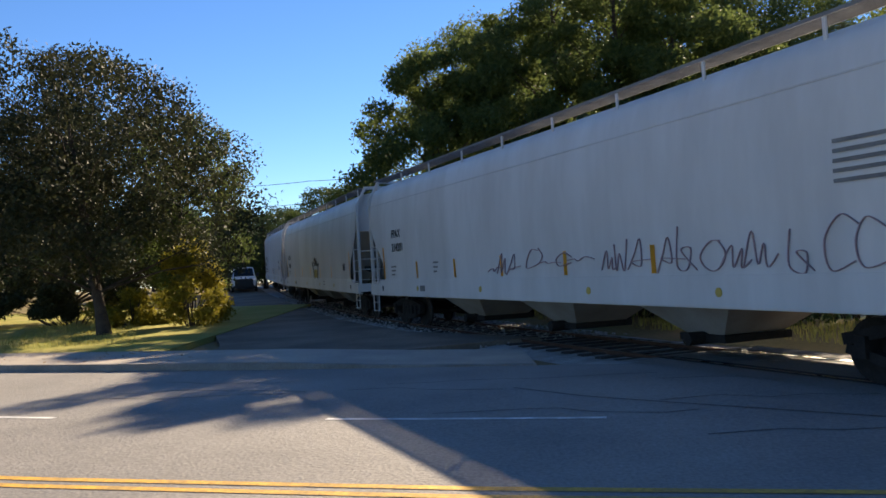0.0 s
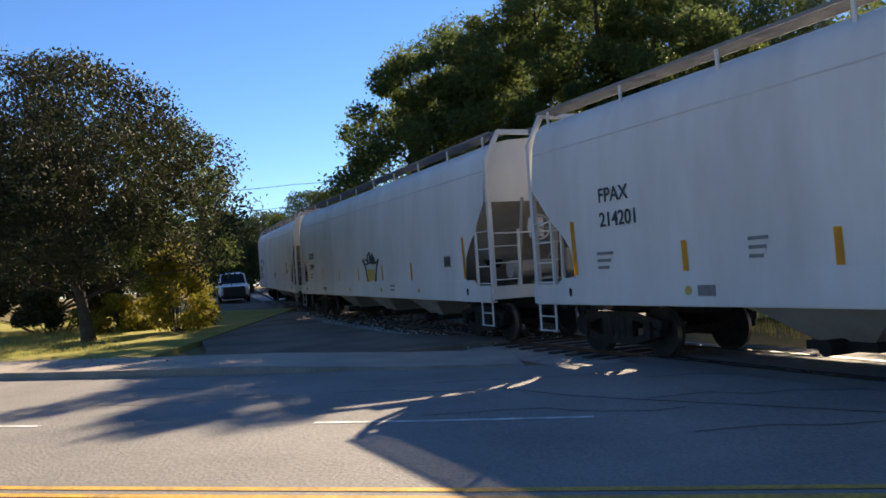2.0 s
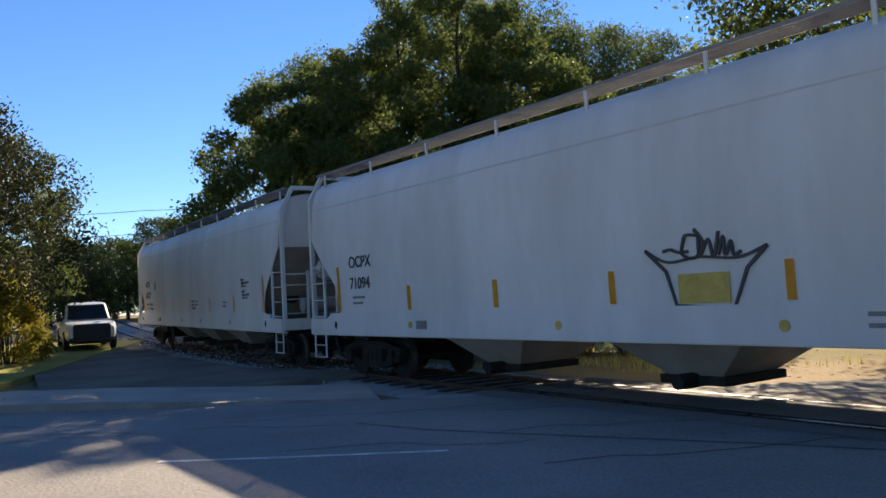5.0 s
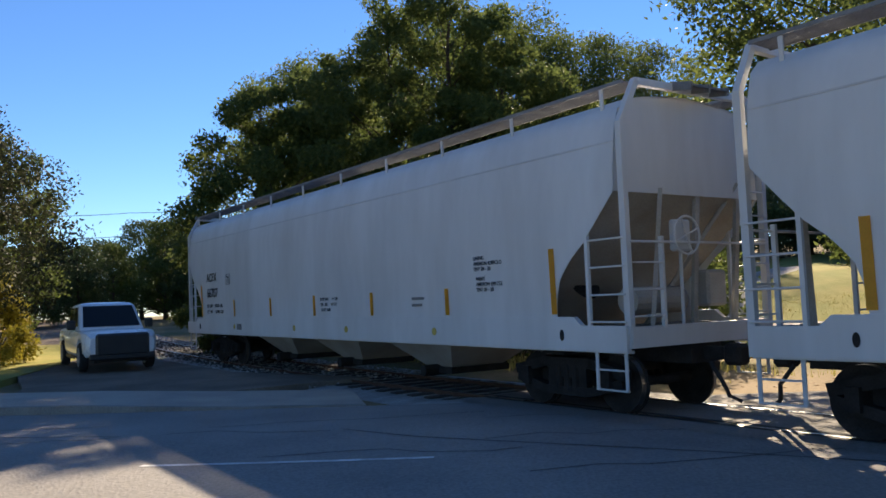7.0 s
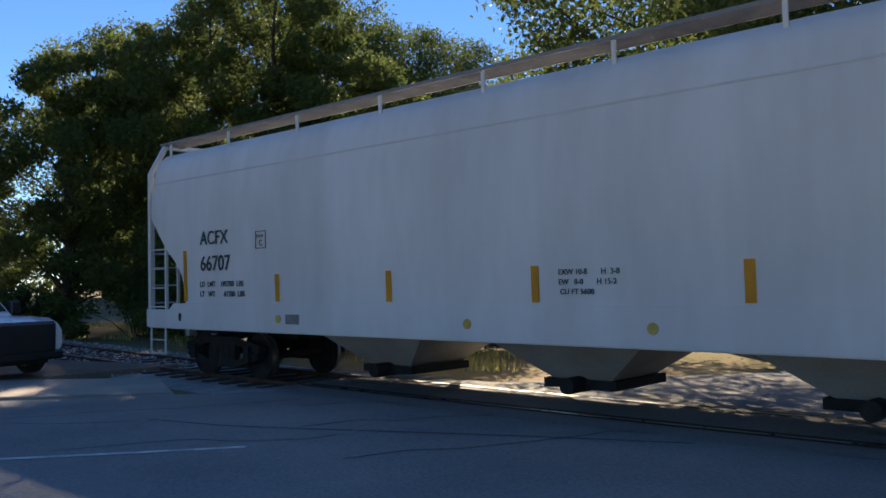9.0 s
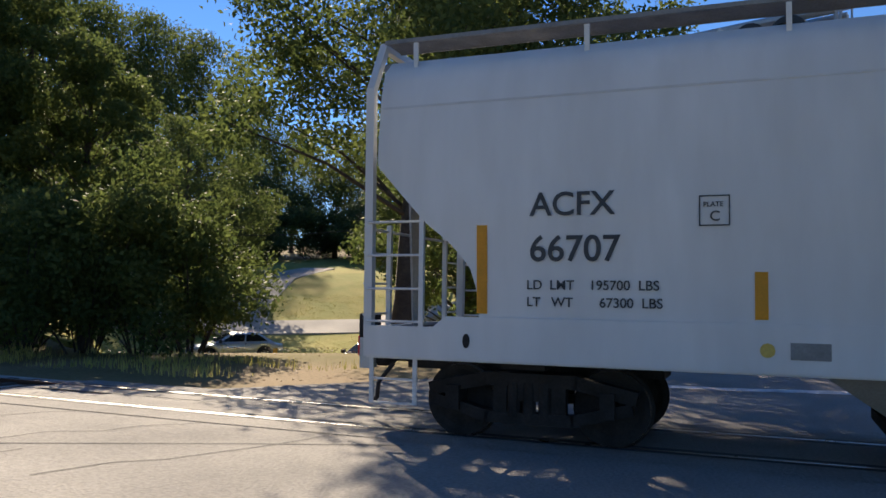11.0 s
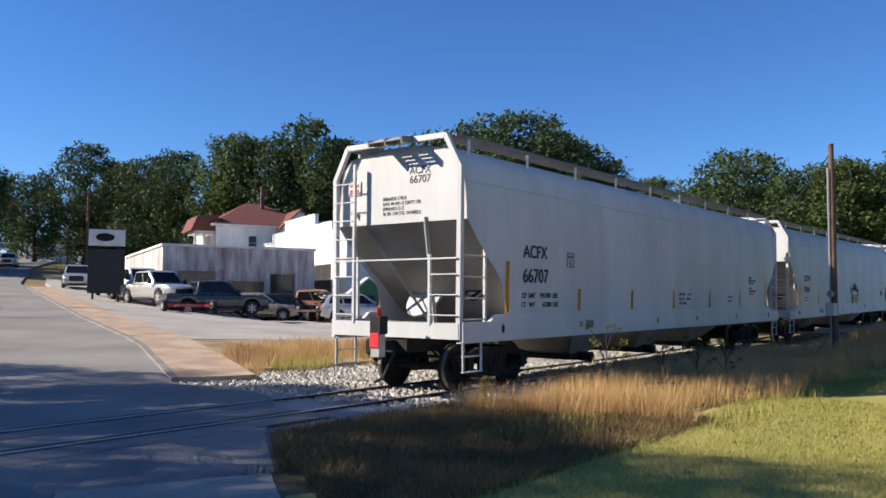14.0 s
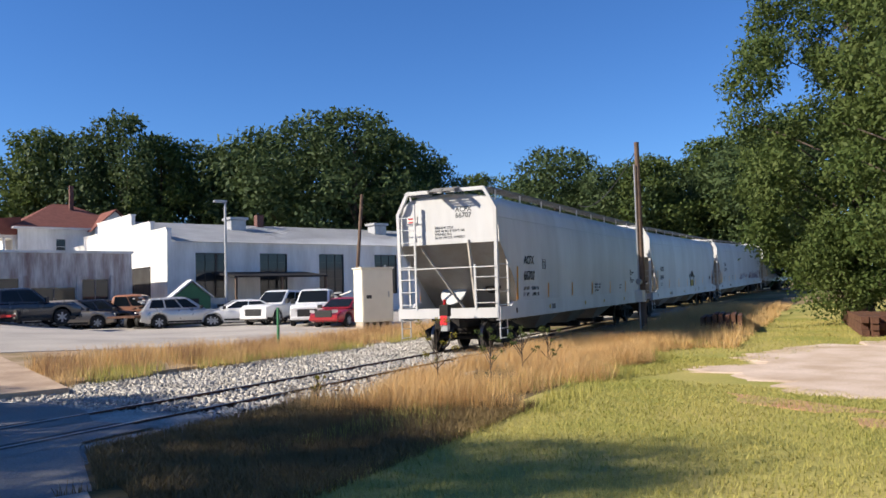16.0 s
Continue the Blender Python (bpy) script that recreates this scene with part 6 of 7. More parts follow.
part("arm", bm, M_GALV, sl)
bm = bmesh.new()
box(bm, 0.08, 0.32, -1.75, -1.25, zt + 0.16, zt + 0.3, bevel=0.04)
part("luminaire", bm, M_GALV, sl)
p = spot(114.6, 53)
lp = pole("street_lamp", "grey lamp pole in the parking lot", p, 1.7 + 53 * math.tan(radians(6.7)) - p.z, 0.1, 0.07, M_GALV, (0, 0), "street lamp")
bm = bmesh.new()
zt = 1.7 + 53 * math.tan(radians(6.7)) - p.z
box(bm, -0.12, 0.12, -0.1, 0.75, zt - 0.02, zt + 0.14, bevel=0.03)
part("luminaire", bm, M_GALV, lp)
p = spot(123.2, 54)
pole("utility_pole", "dark leaning wooden pole behind the parked trucks", p, 1.7 + 54 * math.tan(radians(7.2)) - p.z, 0.14, 0.1, M_WOODPOLE, (-0.3, -0.6), "utility pole")
p = spot(81.7, 48)
fp = pole("flagpole", "thin pale flagpole with a drooping flag", p, 1.7 + 48 * math.tan(radians(8.2)) - p.z, 0.05, 0.03, M_WHITE, (0, 0), "flagpole")
bm = bmesh.new()
zt = 1.7 + 48 * math.tan(radians(8.0)) - p.z
for k in range(7):
    box(bm, 0.04 + 0.03 * (k % 2), 0.07 + 0.03 * (k % 2), -0.05 - 0.07 * (k + 1), -0.05 - 0.07 * k, zt - 1.3 - 0.05 * k, zt - 0.1 * k * 0.5)
part("flag", bm, mat("faded_flag_cloth", (0.4, 0.05, 0.06), 0.8, 0.3, 5, 0, col2=(0.6, 0.6, 0.62)), fp, "red and white striped flag cloth")
for az, d, el in ((94.0, 95, 7.0), (92.9, 130, 6.4), (90.6, 170, 5.6), (88.3, 150, 6.2)):
    p = spot(az, d)
    u = pole("utility_pole", "distant wooden utility pole with a crossarm", p, 1.7 + d * math.tan(radians(el)) - p.z, 0.15, 0.1, M_WOODPOLE, (0, 0), "utility pole")
    bm = bmesh.new()
    h = 1.7 + d * math.tan(radians(el)) - p.z
    box(bm, -0.06, 0.06, -1.1, 1.1, h - 0.6, h - 0.48)
    part("crossarm", bm, M_WOODPOLE, u)
# stop sign
p = spot(82.95, 43)
ss = pole("stop_sign", "red octagonal stop sign on a steel post", p, 2.5, 0.03, 0.03, M_GALV, (0, 0), "stop sign")
face = new("plate")
bm = bmesh.new()
bmesh.ops.create_cone(bm, cap_ends=True, segments=8, radius1=0.41, radius2=0.41, depth=0.02, matrix=pose(0, 0, 0, 0, 0, 22.5))
part("panel", bm, M_STOPRED, face)
bm = bmesh.new()
bmesh.ops.create_cone(bm, cap_ends=True, segments=8, radius1=0.44, radius2=0.44, depth=0.01, matrix=pose(0, 0, -0.01, 0, 0, 22.5))
part("border", bm, M_WHITE, face)
lettering("word", "STOP", 0.32, Matrix.Translation((0, -0.11, 0.012)), M_WHITE, face, "white letters", "CENTER")
face.parent = ss
face.matrix_local = Matrix.Translation((0, 0, 2.2)) @ Matrix.Rotation(radians(-82.95), 4, "Z") @ pose(0, -0.06, 0, 90)
# shop sign on posts
p = spot(95.2, 52)
sg = thing("shop_sign", "white roadside sign panel on dark posts", "sign", Matrix.Translation(p) @ Matrix.Rotation(radians(-97), 4, "Z"))
for x in (-0.7, 0.7):
    bm = bmesh.new()
    bar(bm, (x, 0, -0.3), (x, 0, 4.3), 0.12)
    part("post", bm, M_BLACK, sg)
bm = bmesh.new()
box(bm, -1.0, 1.0, -0.1, 0.1, 3.1, 4.05)
part("panel", bm, M_WHITE, sg)
bm = bmesh.new()
box(bm, -1.0, 1.0, -0.12, 0.12, 0.3, 2.9)
part("lower_panel", bm, M_BLACK, sg)
bm = bmesh.new()
bmesh.ops.create_cone(bm, cap_ends=True, segments=12, radius1=0.35, radius2=0.35, depth=0.02, matrix=Matrix.Translation((-0.1, -0.11, 3.6)) @ pose(0, 0, 0, 90) @ Matrix.Diagonal((1.5, 0.7, 1, 1)))
part("emblem", bm, M_DARKSTEEL, sg, "plain dark emblem")

# small orange marker on the slope
om = thing("marker_post", "small orange marker plate on a short post", "post", Matrix.Translation(spot(32.1, 44)))
bm = bmesh.new()
bar(bm, (0, 0, -0.2), (0, 0, 0.75), 0.04)
part("post", bm, M_GALV, om)
bm = bmesh.new()
box(bm, -0.12, 0.12, -0.05, -0.03, 0.35, 0.75, Matrix.Rotation(radians(-32), 4, "Z"))
part("plate", bm, M_STRIPE, om, "orange plate")
# signal cabinet, green marker post
CAB = thing("signal_cabinet", "tall cream metal signal cabinet on a concrete foot", "cabinet", Matrix.Translation(spot(124.55, 36.5)) @ Matrix.Rotation(radians(-100), 4, "Z"))
bm = bmesh.new()
box(bm, -0.75, 0.75, -0.45, 0.45, 0.42, 2.75, bevel=0.02)
part("body", bm, M_CABINET, CAB)
bm = bmesh.new()
box(bm, -0.70, 0.70, -0.475, -0.455, 0.5, 2.66, bevel=0.006)
part("door", bm, M_CABINET, CAB)
bm = bmesh.new()
box(bm, 0.5, 0.54, -0.52, -0.478, 1.5, 1.75)
part("handle", bm, M_GALV, CAB)
bm = bmesh.new()
box(bm, -0.8, 0.8, -0.5, 0.5, 2.755, 2.82)
part("cap", bm, M_CABINET, CAB)
for x in (-0.6, 0.6):
    bm = bmesh.new()
    bmesh.ops.create_cone(bm, cap_ends=True, segments=10, radius1=0.06, radius2=0.06, depth=0.02, matrix=Matrix.Translation((x, 0, 2.87)) @ pose(0, 0, 0, 90))
    part("lifting_eye", bm, M_GALV, CAB)
bm = bmesh.new()
for k in range(5):
    box(bm, -0.7 + k * 0.31, -0.55 + k * 0.31, -0.4, 0.4, -0.3, 0.41)
part("foot", bm, M_CONC, CAB)
bm = bmesh.new()
box(bm, -0.55, -0.3, -0.482, -0.478, 1.45, 1.6)
part("sticker", bm, M_BLACK, CAB)
GP = thing("marker_post", "slim green marker post by the ballast", "post", Matrix.Translation(spot(118.0, 27)))
bm = bmesh.new()
box(bm, -0.05, 0.05, -0.03, 0.03, -0.2, 1.35, bevel=0.01)
part("post", bm, M_GREEN, GP)
bm = bmesh.new()
box(bm, -0.052, 0.052, -0.034, -0.031, 1.0, 1.2)
part("label_plate", bm, M_WHITE, GP)

# pipe railing along the far pavement
RAILING = thing("pipe_railing", "black steel pipe railing along the pavement", "railing")
xs = [18.5 + 2.1 * k for k in range(13)]
for a in xs:
    y = north_edge(a) + 2.45
    bm = bmesh.new()
    bar(bm, (a, y, land(a, y) - 0.1), (a, y, land(a, y) + 1.0), 0.035, n=8)
    part("post", bm, M_BLACK, RAILING)
for a, b in zip(xs, xs[1:]):
    ya, yb = north_edge(a) + 2.45, north_edge(b) + 2.45
    for h in (0.55, 1.0):
        bm = bmesh.new()
        bar(bm, (a, ya, land(a, ya) + h), (b, yb, land(b, yb) + h), 0.028, n=8)
        part("pipe", bm, M_BLACK, RAILING)
# sheds below the railing
sd = thing("low_shed", "low shed with pale ribbed metal roof", "shed", Matrix.Translation(spot(56.0, 34, -0.5)) @ Matrix.Rotation(radians(-56), 4, "Z"))
bm = bmesh.new()
box(bm, -2.7, 2.7, 0, 2.6, 0, 1.35)
part("wall_block", bm, M_CONC, sd)
bm = bmesh.new()
for k in range(27):
    box(bm, -2.8 + k * 0.21, -2.62 + k * 0.21, -0.2, 2.8, 1.36, 1.43 + 0.02 * (k % 2))
part("roof", bm, M_ROOFMETAL, sd)
tk = thing("storage_box", "white storage box with a flat lid", "storage box", Matrix.Translation(spot(61.0, 35, -0.5)) @ Matrix.Rotation(radians(-60), 4, "Z"))
bm = bmesh.new()
box(bm, -0.8, 0.8, 0, 0.9, 0, 0.75, bevel=0.02)
part("body", bm, M_WHITE, tk)
bm = bmesh.new()
box(bm, -0.85, 0.85, -0.05, 0.95, 0.755, 0.83)
part("lid", bm, M_WHITE, tk)
gs = thing("garden_shed", "small dark green wooden shed with white trim", "shed", Matrix.Translation(spot(112.4, 53)) @ Matrix.Rotation(radians(-105), 4, "Z"))
bm = bmesh.new()
prism(bm, [(-1.1, 0), (1.1, 0), (1.1, 1.7), (0, 2.6), (-1.1, 1.7)], 0, 2.4)
part("wall_block", bm, M_GREEN, gs)
bm = bmesh.new()
prism(bm, [(-1.3, 1.6), (0, 2.68), (1.3, 1.6), (1.3, 1.7), (0, 2.8), (-1.3, 1.7)], -0.15, 2.55)
part("roof", bm, M_ROOFMETAL, gs)
# flat near-black sheet on the wall, coloured as a shaded door opening
bm = bmesh.new()
box(bm, -0.4, 0.4, -0.02, -0.005, 0.05, 1.6)
part("doorway", bm, M_INTERIOR, gs)
lt = thing("lean_to", "dark open lean-to roof against the warehouse", "shelter", Matrix.Translation((52.2, -24.5, land(52, -27))))
bm = bmesh.new()
prism(bm, [(0, 2.9), (3.6, 3.3), (3.6, 3.42), (0, 3.02)], -7.5, 0)
part("roof", bm, M_ROOFDARK, lt)
for y in (-7.3, -3.7, -0.2):
    bm = bmesh.new()
    bar(bm, (0.15, y, -0.2), (0.15, y, 2.93), 0.14)
    part("post", bm, M_WOODPOLE, lt)
bm = bmesh.new()
box(bm, 2.6, 3.5, -7.2, -0.3, 0, 1.1)
part("stacked_timber", bm, M_WOODPOLE, lt)

# overhead wires
def wire(a, b, sag, label="thin dark overhead cable"):
    a, b = Vector(a), Vector(b)
    pts = [a.lerp(b, k / 16) - Vector((0, 0, sag * 4 * (k / 16) * (1 - k / 16))) for k in range(17)]
    v, f = tube(pts, [0.02] * 17, 5)
    tagged(raw("overhead_wire", v, f, M_WIRE), label, "cable")


def dirp(az, d, el):
    return (d * math.sin(radians(az)), d * math.cos(radians(az)), 1.7 + d * math.tan(radians(el)))


wire(dirp(-25, 62, 7.0), dirp(-9.0, 62, 6.8), 0.5)
wire(dirp(-25, 62, 5.4), dirp(-9.0, 62, 5.3), 0.4)
wire(dirp(-9.0, 62, 6.8), dirp(4, 60, 8.5), 0.5)
wire(dirp(143.0, 29.6, 9.4), dirp(139, 60, 6), 0.8)
wire(dirp(18, 45, 4.2), dirp(40, 45, 4.6), 0.6)

# rusty plates and beams beside the track
rp = thing("steel_plates", "stack of rusty steel plates in the grass", "scrap steel", Matrix.Translation(spot(147.9, 31)) @ Matrix.Rotation(radians(-60), 4, "Z"))
rr_ = random.Random(3)
for k in range(7):
    bm = bmesh.new()
    box(bm, -1.6, 1.9, -0.8 + 0.2 * k, -0.66 + 0.2 * k, -0.05, 0.62 + rr_.uniform(-0.08, 0.08))
    part("plate", bm, M_RUST, rp)
for j, (az, d) in enumerate(((157.0, 31.5), (159.0, 29.0))):
    rb_ = thing("rail_stack", "stack of rusty steel rails beside the gravel drive", "scrap steel", Matrix.Translation(spot(az, d)) @ Matrix.Rotation(radians(-62), 4, "Z"), group="rail stacks")
    for k in range(9):
        bm = bmesh.new()
        y, z = (k % 3) * 0.24, 0.05 + (k // 3) * 0.2
        box(bm, -4.2 + rr_.uniform(-0.3, 0.3), 4.2 + rr_.uniform(-0.3, 0.3), y, y + 0.2, z - 0.1, z + 0.09)
        part("beam", bm, M_RUST, rb_)


# ---- vehicles ----
def paint(name, col, rough=0.3, metal=0.2):
    return mat(name, col, rough, 0.05, 2.0, 0.0, metal, coat=0.6, fine=8)


P_WHITE = paint("white_car_paint", (0.75, 0.75, 0.74), 0.3, 0.0)
P_SILVER = paint("silver_car_paint", (0.55, 0.55, 0.53), 0.3, 0.5)
P_DARK = paint("dark_grey_car_paint", (0.05, 0.055, 0.06), 0.25, 0.3)
P_NAVY = paint("dark_blue_car_paint", (0.015, 0.02, 0.04), 0.2, 0.2)
P_BLACK = paint("black_car_paint", (0.012, 0.012, 0.013), 0.25, 0.1)
P_TAN = paint("tan_car_paint", (0.38, 0.33, 0.26), 0.3, 0.4)
P_RED = paint("red_car_paint", (0.35, 0.02, 0.025), 0.3, 0.1)
P_RUSTY = paint("faded_orange_paint", (0.3, 0.12, 0.05), 0.6, 0.0)

SHAPES = {
    "sedan": dict(L=4.8, W=1.82, body=[(-2.38, 0.35), (-2.36, 0.85), (-1.75, 0.98), (0.75, 0.95), (2.1, 0.80), (2.36, 0.62), (2.38, 0.32), (1.8, 0.22), (-1.9, 0.22)],
                  cab=[(-1.95, 0.96), (-1.15, 1.42), (0.25, 1.44), (1.15, 0.94)], ax=(-1.4, 1.42), r=0.33),
    "suv": dict(L=4.6, W=1.86, body=[(-2.28, 0.4), (-2.28, 1.0), (-2.15, 1.08), (0.95, 1.05), (2.05, 0.95), (2.28, 0.75), (2.3, 0.38), (1.8, 0.28), (-1.9, 0.28)],
                cab=[(-2.2, 1.06), (-1.85, 1.66), (0.15, 1.70), (1.15, 1.04)], ax=(-1.35, 1.4), r=0.36),
    "pickup": dict(L=5.8, W=2.0, body=[(-2.88, 0.55), (-2.88, 1.18), (-0.85, 1.18), (0.95, 1.18), (2.6, 1.14), (2.86, 0.98), (2.9, 0.5), (2.3, 0.38), (-2.4, 0.38)],
                   cab=[(-1.3, 1.17), (-1.14, 1.90), (0.42, 1.93), (1.32, 1.16)], ax=(-1.75, 1.85), r=0.41),
}


def vehicle(kind, label, at, heading, paintm, lamps_on=False, group="", grille=False):
    """A car with wheels, glass, lamps and trim. heading: degrees clockwise from +y in which it faces."""
    s = SHAPES[kind]
    W, r = s["W"], s["r"]
    V = thing(kind if kind != "suv" else "suv_car", label, {"sedan": "car", "suv": "car", "pickup": "pickup truck"}[kind], Matrix.Translation(at) @ Matrix.Rotation(radians(90 - heading), 4, "Z"), group=group)
    nose, tail = max(x for x, z in s["body"]), min(x for x, z in s["body"])
    # body: cross-sections along its length, cut up over the wheels
    up = sorted([q for q in s["body"] if q[1] > 0.58])
    low = sorted([q for q in s["body"] if q[1] <= 0.58])
    xs = {tail + (nose - tail) * k / 30 for k in range(31)}
    for ax in s["ax"]:
        xs |= {ax + (r + 0.075) * math.cos(math.pi * k / 10) for k in range(11)}
    bm = bmesh.new()
    prev = None
    for x in sorted(xs):
        zt, zb = lerp(x, [q[0] for q in up], [q[1] for q in up]), lerp(x, [q[0] for q in low], [q[1] for q in low])
        for ax in s["ax"]:
            if abs(x - ax) <= r + 0.0751:
                zb = max(zb, r + 0.01 + math.sqrt(max(0, (r + 0.075) ** 2 - (x - ax) ** 2)))
        e = max(0.0, min(1.0, (nose - x) / 0.55))
        b = max(0.0, min(1.0, (x - tail) / 0.35))
        k = W / 2 * (0.86 + 0.14 * math.sqrt(e)) * (0.92 + 0.08 * math.sqrt(b))
        sec = [(0.90, 0.0), (0.985, 0.18), (1.0, 0.5), (0.985, 0.78), (0.95, 0.92), (0.86, 0.985), (0.45, 1.012), (0.0, 1.02)]
        half = [(k * u, zb + (zt - zb) * v) for u, v in sec]
        row = [bm.verts.new((x, y, z)) for y, z in half] + [bm.verts.new((x, -y, z)) for y, z in half[-2::-1]]
        if prev:
            n = len(row)
            for m in range(n):
                bm.faces.new((prev[m], row[m], row[(m + 1) % n], prev[(m + 1) % n]))
        else:
            bm.faces.new(row)
        prev = row
    bm.faces.new(prev)
    bmesh.ops.recalc_face_normals(bm, faces=bm.faces)
    part("body", bm, paintm, V, smooth=True).data.set_sharp_from_angle(angle=radians(38))
    bm = bmesh.new()
    box(bm, tail + 0.25, nose - 0.25, -W / 2 + 0.27, W / 2 - 0.27, r * 0.62, 0.8)
    part("underbody", bm, M_BLACK, V)
    # cabin: rounded rings from the belt to the roof
    c = s["cab"]
    top_in, bot_in = 0.17, 0.06
    yb0, yt0 = W / 2 * 0.965 - bot_in, W / 2 * 0.965 - top_in
    bm = bmesh.new()
    prev = None
    for w, sx, sy, dz in ((0.0, 0, 0, 0), (0.5, 0, 0, 0), (0.9, 0, 0, 0), (0.97, 0.05, 0.03, 0.0), (1.0, 0.14, 0.10, 0.02), (1.0, 0.4, 0.34, 0.045)):
        xr, xf = c[0][0] + (c[1][0] - c[0][0]) * w + sx, c[3][0] + (c[2][0] - c[3][0]) * w - sx
        zr, zf = c[0][1] + (c[1][1] - c[0][1]) * w + dz, c[3][1] + (c[2][1] - c[3][1]) * w + dz
        y, a = yb0 + (yt0 - yb0) * w - sy, 0.09
        row = [bm.verts.new(p) for p in ((xr, y - a, zr), (xr + a * 0.3, y - a * 0.3, zr), (xr + a, y, zr), (xf - a, y, zf), (xf - a * 0.3, y - a * 0.3, zf), (xf, y - a, zf),
                                         (xf, -y + a, zf), (xf - a * 0.3, -y + a * 0.3, zf), (xf - a, -y, zf), (xr + a, -y, zr), (xr + a * 0.3, -y + a * 0.3, zr), (xr, -y + a, zr))]
        if prev:
            for m in range(12):
                bm.faces.new((prev[m], prev[(m + 1) % 12], row[(m + 1) % 12], row[m]))
        else:
            bm.faces.new(row)
        prev = row
    bm.faces.new(prev)
    bmesh.ops.recalc_face_normals(bm, faces=bm.faces)
    part("cabin", bm, paintm, V, smooth=True).data.set_sharp_from_angle(angle=radians(38))

    def quad(name, pts, m, lab="", push=(0, 0, 0)):
        bm = bmesh.new()
        bm.faces.new([bm.verts.new(Vector(p) + Vector(push)) for p in pts])
        bmesh.ops.solidify(bm, geom=bm.faces[:], thickness=0.012)
        bmesh.ops.recalc_face_normals(bm, faces=bm.faces)
        return part(name, bm, m, V, lab)

    yb, yt = W / 2 * 0.965 - bot_in, W / 2 * 0.965 - top_in
    (x0, z0), (x1, z1), (x2, z2), (x3, z3) = c

    def mixp(p, q, k):
        return tuple(p[i] + (q[i] - p[i]) * k for i in range(3))

    fl, fr, tl, tr = (x3, -yb, z3), (x3, yb, z3), (x2, -yt, z2), (x2, yt, z2)
    quad("windscreen", [mixp(mixp(fl, tl, 0.1), mixp(fr, tr, 0.1), 0.05), mixp(mixp(fl, tl, 0.1), mixp(fr, tr, 0.1), 0.95), mixp(mixp(fl, tl, 0.9), mixp(fr, tr, 0.9), 0.94), mixp(mixp(fl, tl, 0.9), mixp(fr, tr, 0.9), 0.06)], M_GLASS, "dark windscreen", (0.012, 0, 0.012))
    rl, rr, ul, ur = (x0, -yb, z0), (x0, yb, z0), (x1, -yt, z1), (x1, yt, z1)
    quad("rear_window", [mixp(mixp(rl, ul, 0.15), mixp(rr, ur, 0.15), 0.07), mixp(mixp(rl, ul, 0.15), mixp(rr, ur, 0.15), 0.93), mixp(mixp(rl, ul, 0.88), mixp(rr, ur, 0.88), 0.92), mixp(mixp(rl, ul, 0.88), mixp(rr, ur, 0.88), 0.08)], M_GLASS, "", (-0.012, 0, 0.01))
    n = 2 if kind != "suv" else 3
    for sg in (-1, 1):
        for k in range(n):
            def at_(u, w):
                lo = Vector((x0 + (x3 - x0) * u, sg * yb, z0 + (z3 - z0) * u))
                hi = Vector((x1 + (x2 - x1) * u, sg * yt, z1 + (z2 - z1) * u))
                return lo.lerp(hi, w)
            u0, u1 = 0.07 + 0.86 * k / n + 0.015, 0.07 + 0.86 * (k + 1) / n - 0.015
            quad("side_window", [at_(u0, 0.14), at_(u1, 0.14), at_(u1, 0.88), at_(u0, 0.88)], M_GLASS, "", (0, sg * 0.014, 0.0))
        quad("headlamp", [(nose - 0.10, sg * W * 0.43, 0.72 + r * 0.5), (nose - 0.02, sg * W * 0.27, 0.72 + r * 0.5), (nose - 0.015, sg * W * 0.27, 0.56 + r * 0.5), (nose - 0.09, sg * W * 0.43, 0.58 + r * 0.5)], glow_lamp if lamps_on else M_CLEARLENS, "", (0.03, 0, 0))
        quad("tail_lamp", [(tail - 0.02, sg * W * 0.45, 0.95), (tail - 0.02, sg * W * 0.38, 0.95), (tail - 0.02, sg * W * 0.38, 0.68), (tail - 0.02, sg * W * 0.45, 0.68)], M_REDLENS, "red tail lamp")
        bm = bmesh.new()
        box(bm, x3 - 0.35, x3 - 0.18, sg * W / 2 - 0.02 + (0 if sg > 0 else -0.2), sg * W / 2 + 0.2 - (0 if sg > 0 else 0.18), z3 + 0.02, z3 + (0.2 if kind != "pickup" else 0.3), bevel=0.03)
        part("wing_mirror", bm, M_BLACK, V)
        bm = bmesh.new()
        box(bm, -0.9, 0.9, sg * W / 2 * 0.985 - 0.012, sg * W / 2 * 0.985 + 0.012, 0.32, 0.42)
        part("sill_trim", bm, M_BLACK, V)
        for x in s["ax"]:
            wheel = new("wheel")
            wheel.parent = V
            wheel.location = (x, sg * (W / 2 - 0.09), r)
            bm = bmesh.new()
            bmesh.ops.create_cone(bm, cap_ends=True, segments=24, radius1=r, radius2=r, depth=0.22, matrix=pose(0, 0, 0, 90))
            bmesh.ops.bevel(bm, geom=[e for e in bm.edges if len(e.link_faces) == 2 and e.calc_face_angle(0) > 1], offset=0.03, segments=2, affect="EDGES")
            part("tyre", bm, M_RUBBER, wheel)
            bm = bmesh.new()
            bmesh.ops.create_cone(bm, cap_ends=True, segments=20, radius1=r * 0.2, radius2=r * 0.2, depth=0.245, matrix=pose(0, 0, 0, 90))
            for k in range(6):
                box(bm, -0.045, 0.045, -0.118, 0.118, 0.0, r * 0.62, Matrix.Rotation(radians(60 * k), 4, "Y"))
            bmesh.ops.create_cone(bm, cap_ends=False, segments=20, radius1=r * 0.66, radius2=r * 0.66, depth=0.236, matrix=pose(0, 0, 0, 90))
            part("rim", bm, M_GALV, wheel, "bright alloy rim")
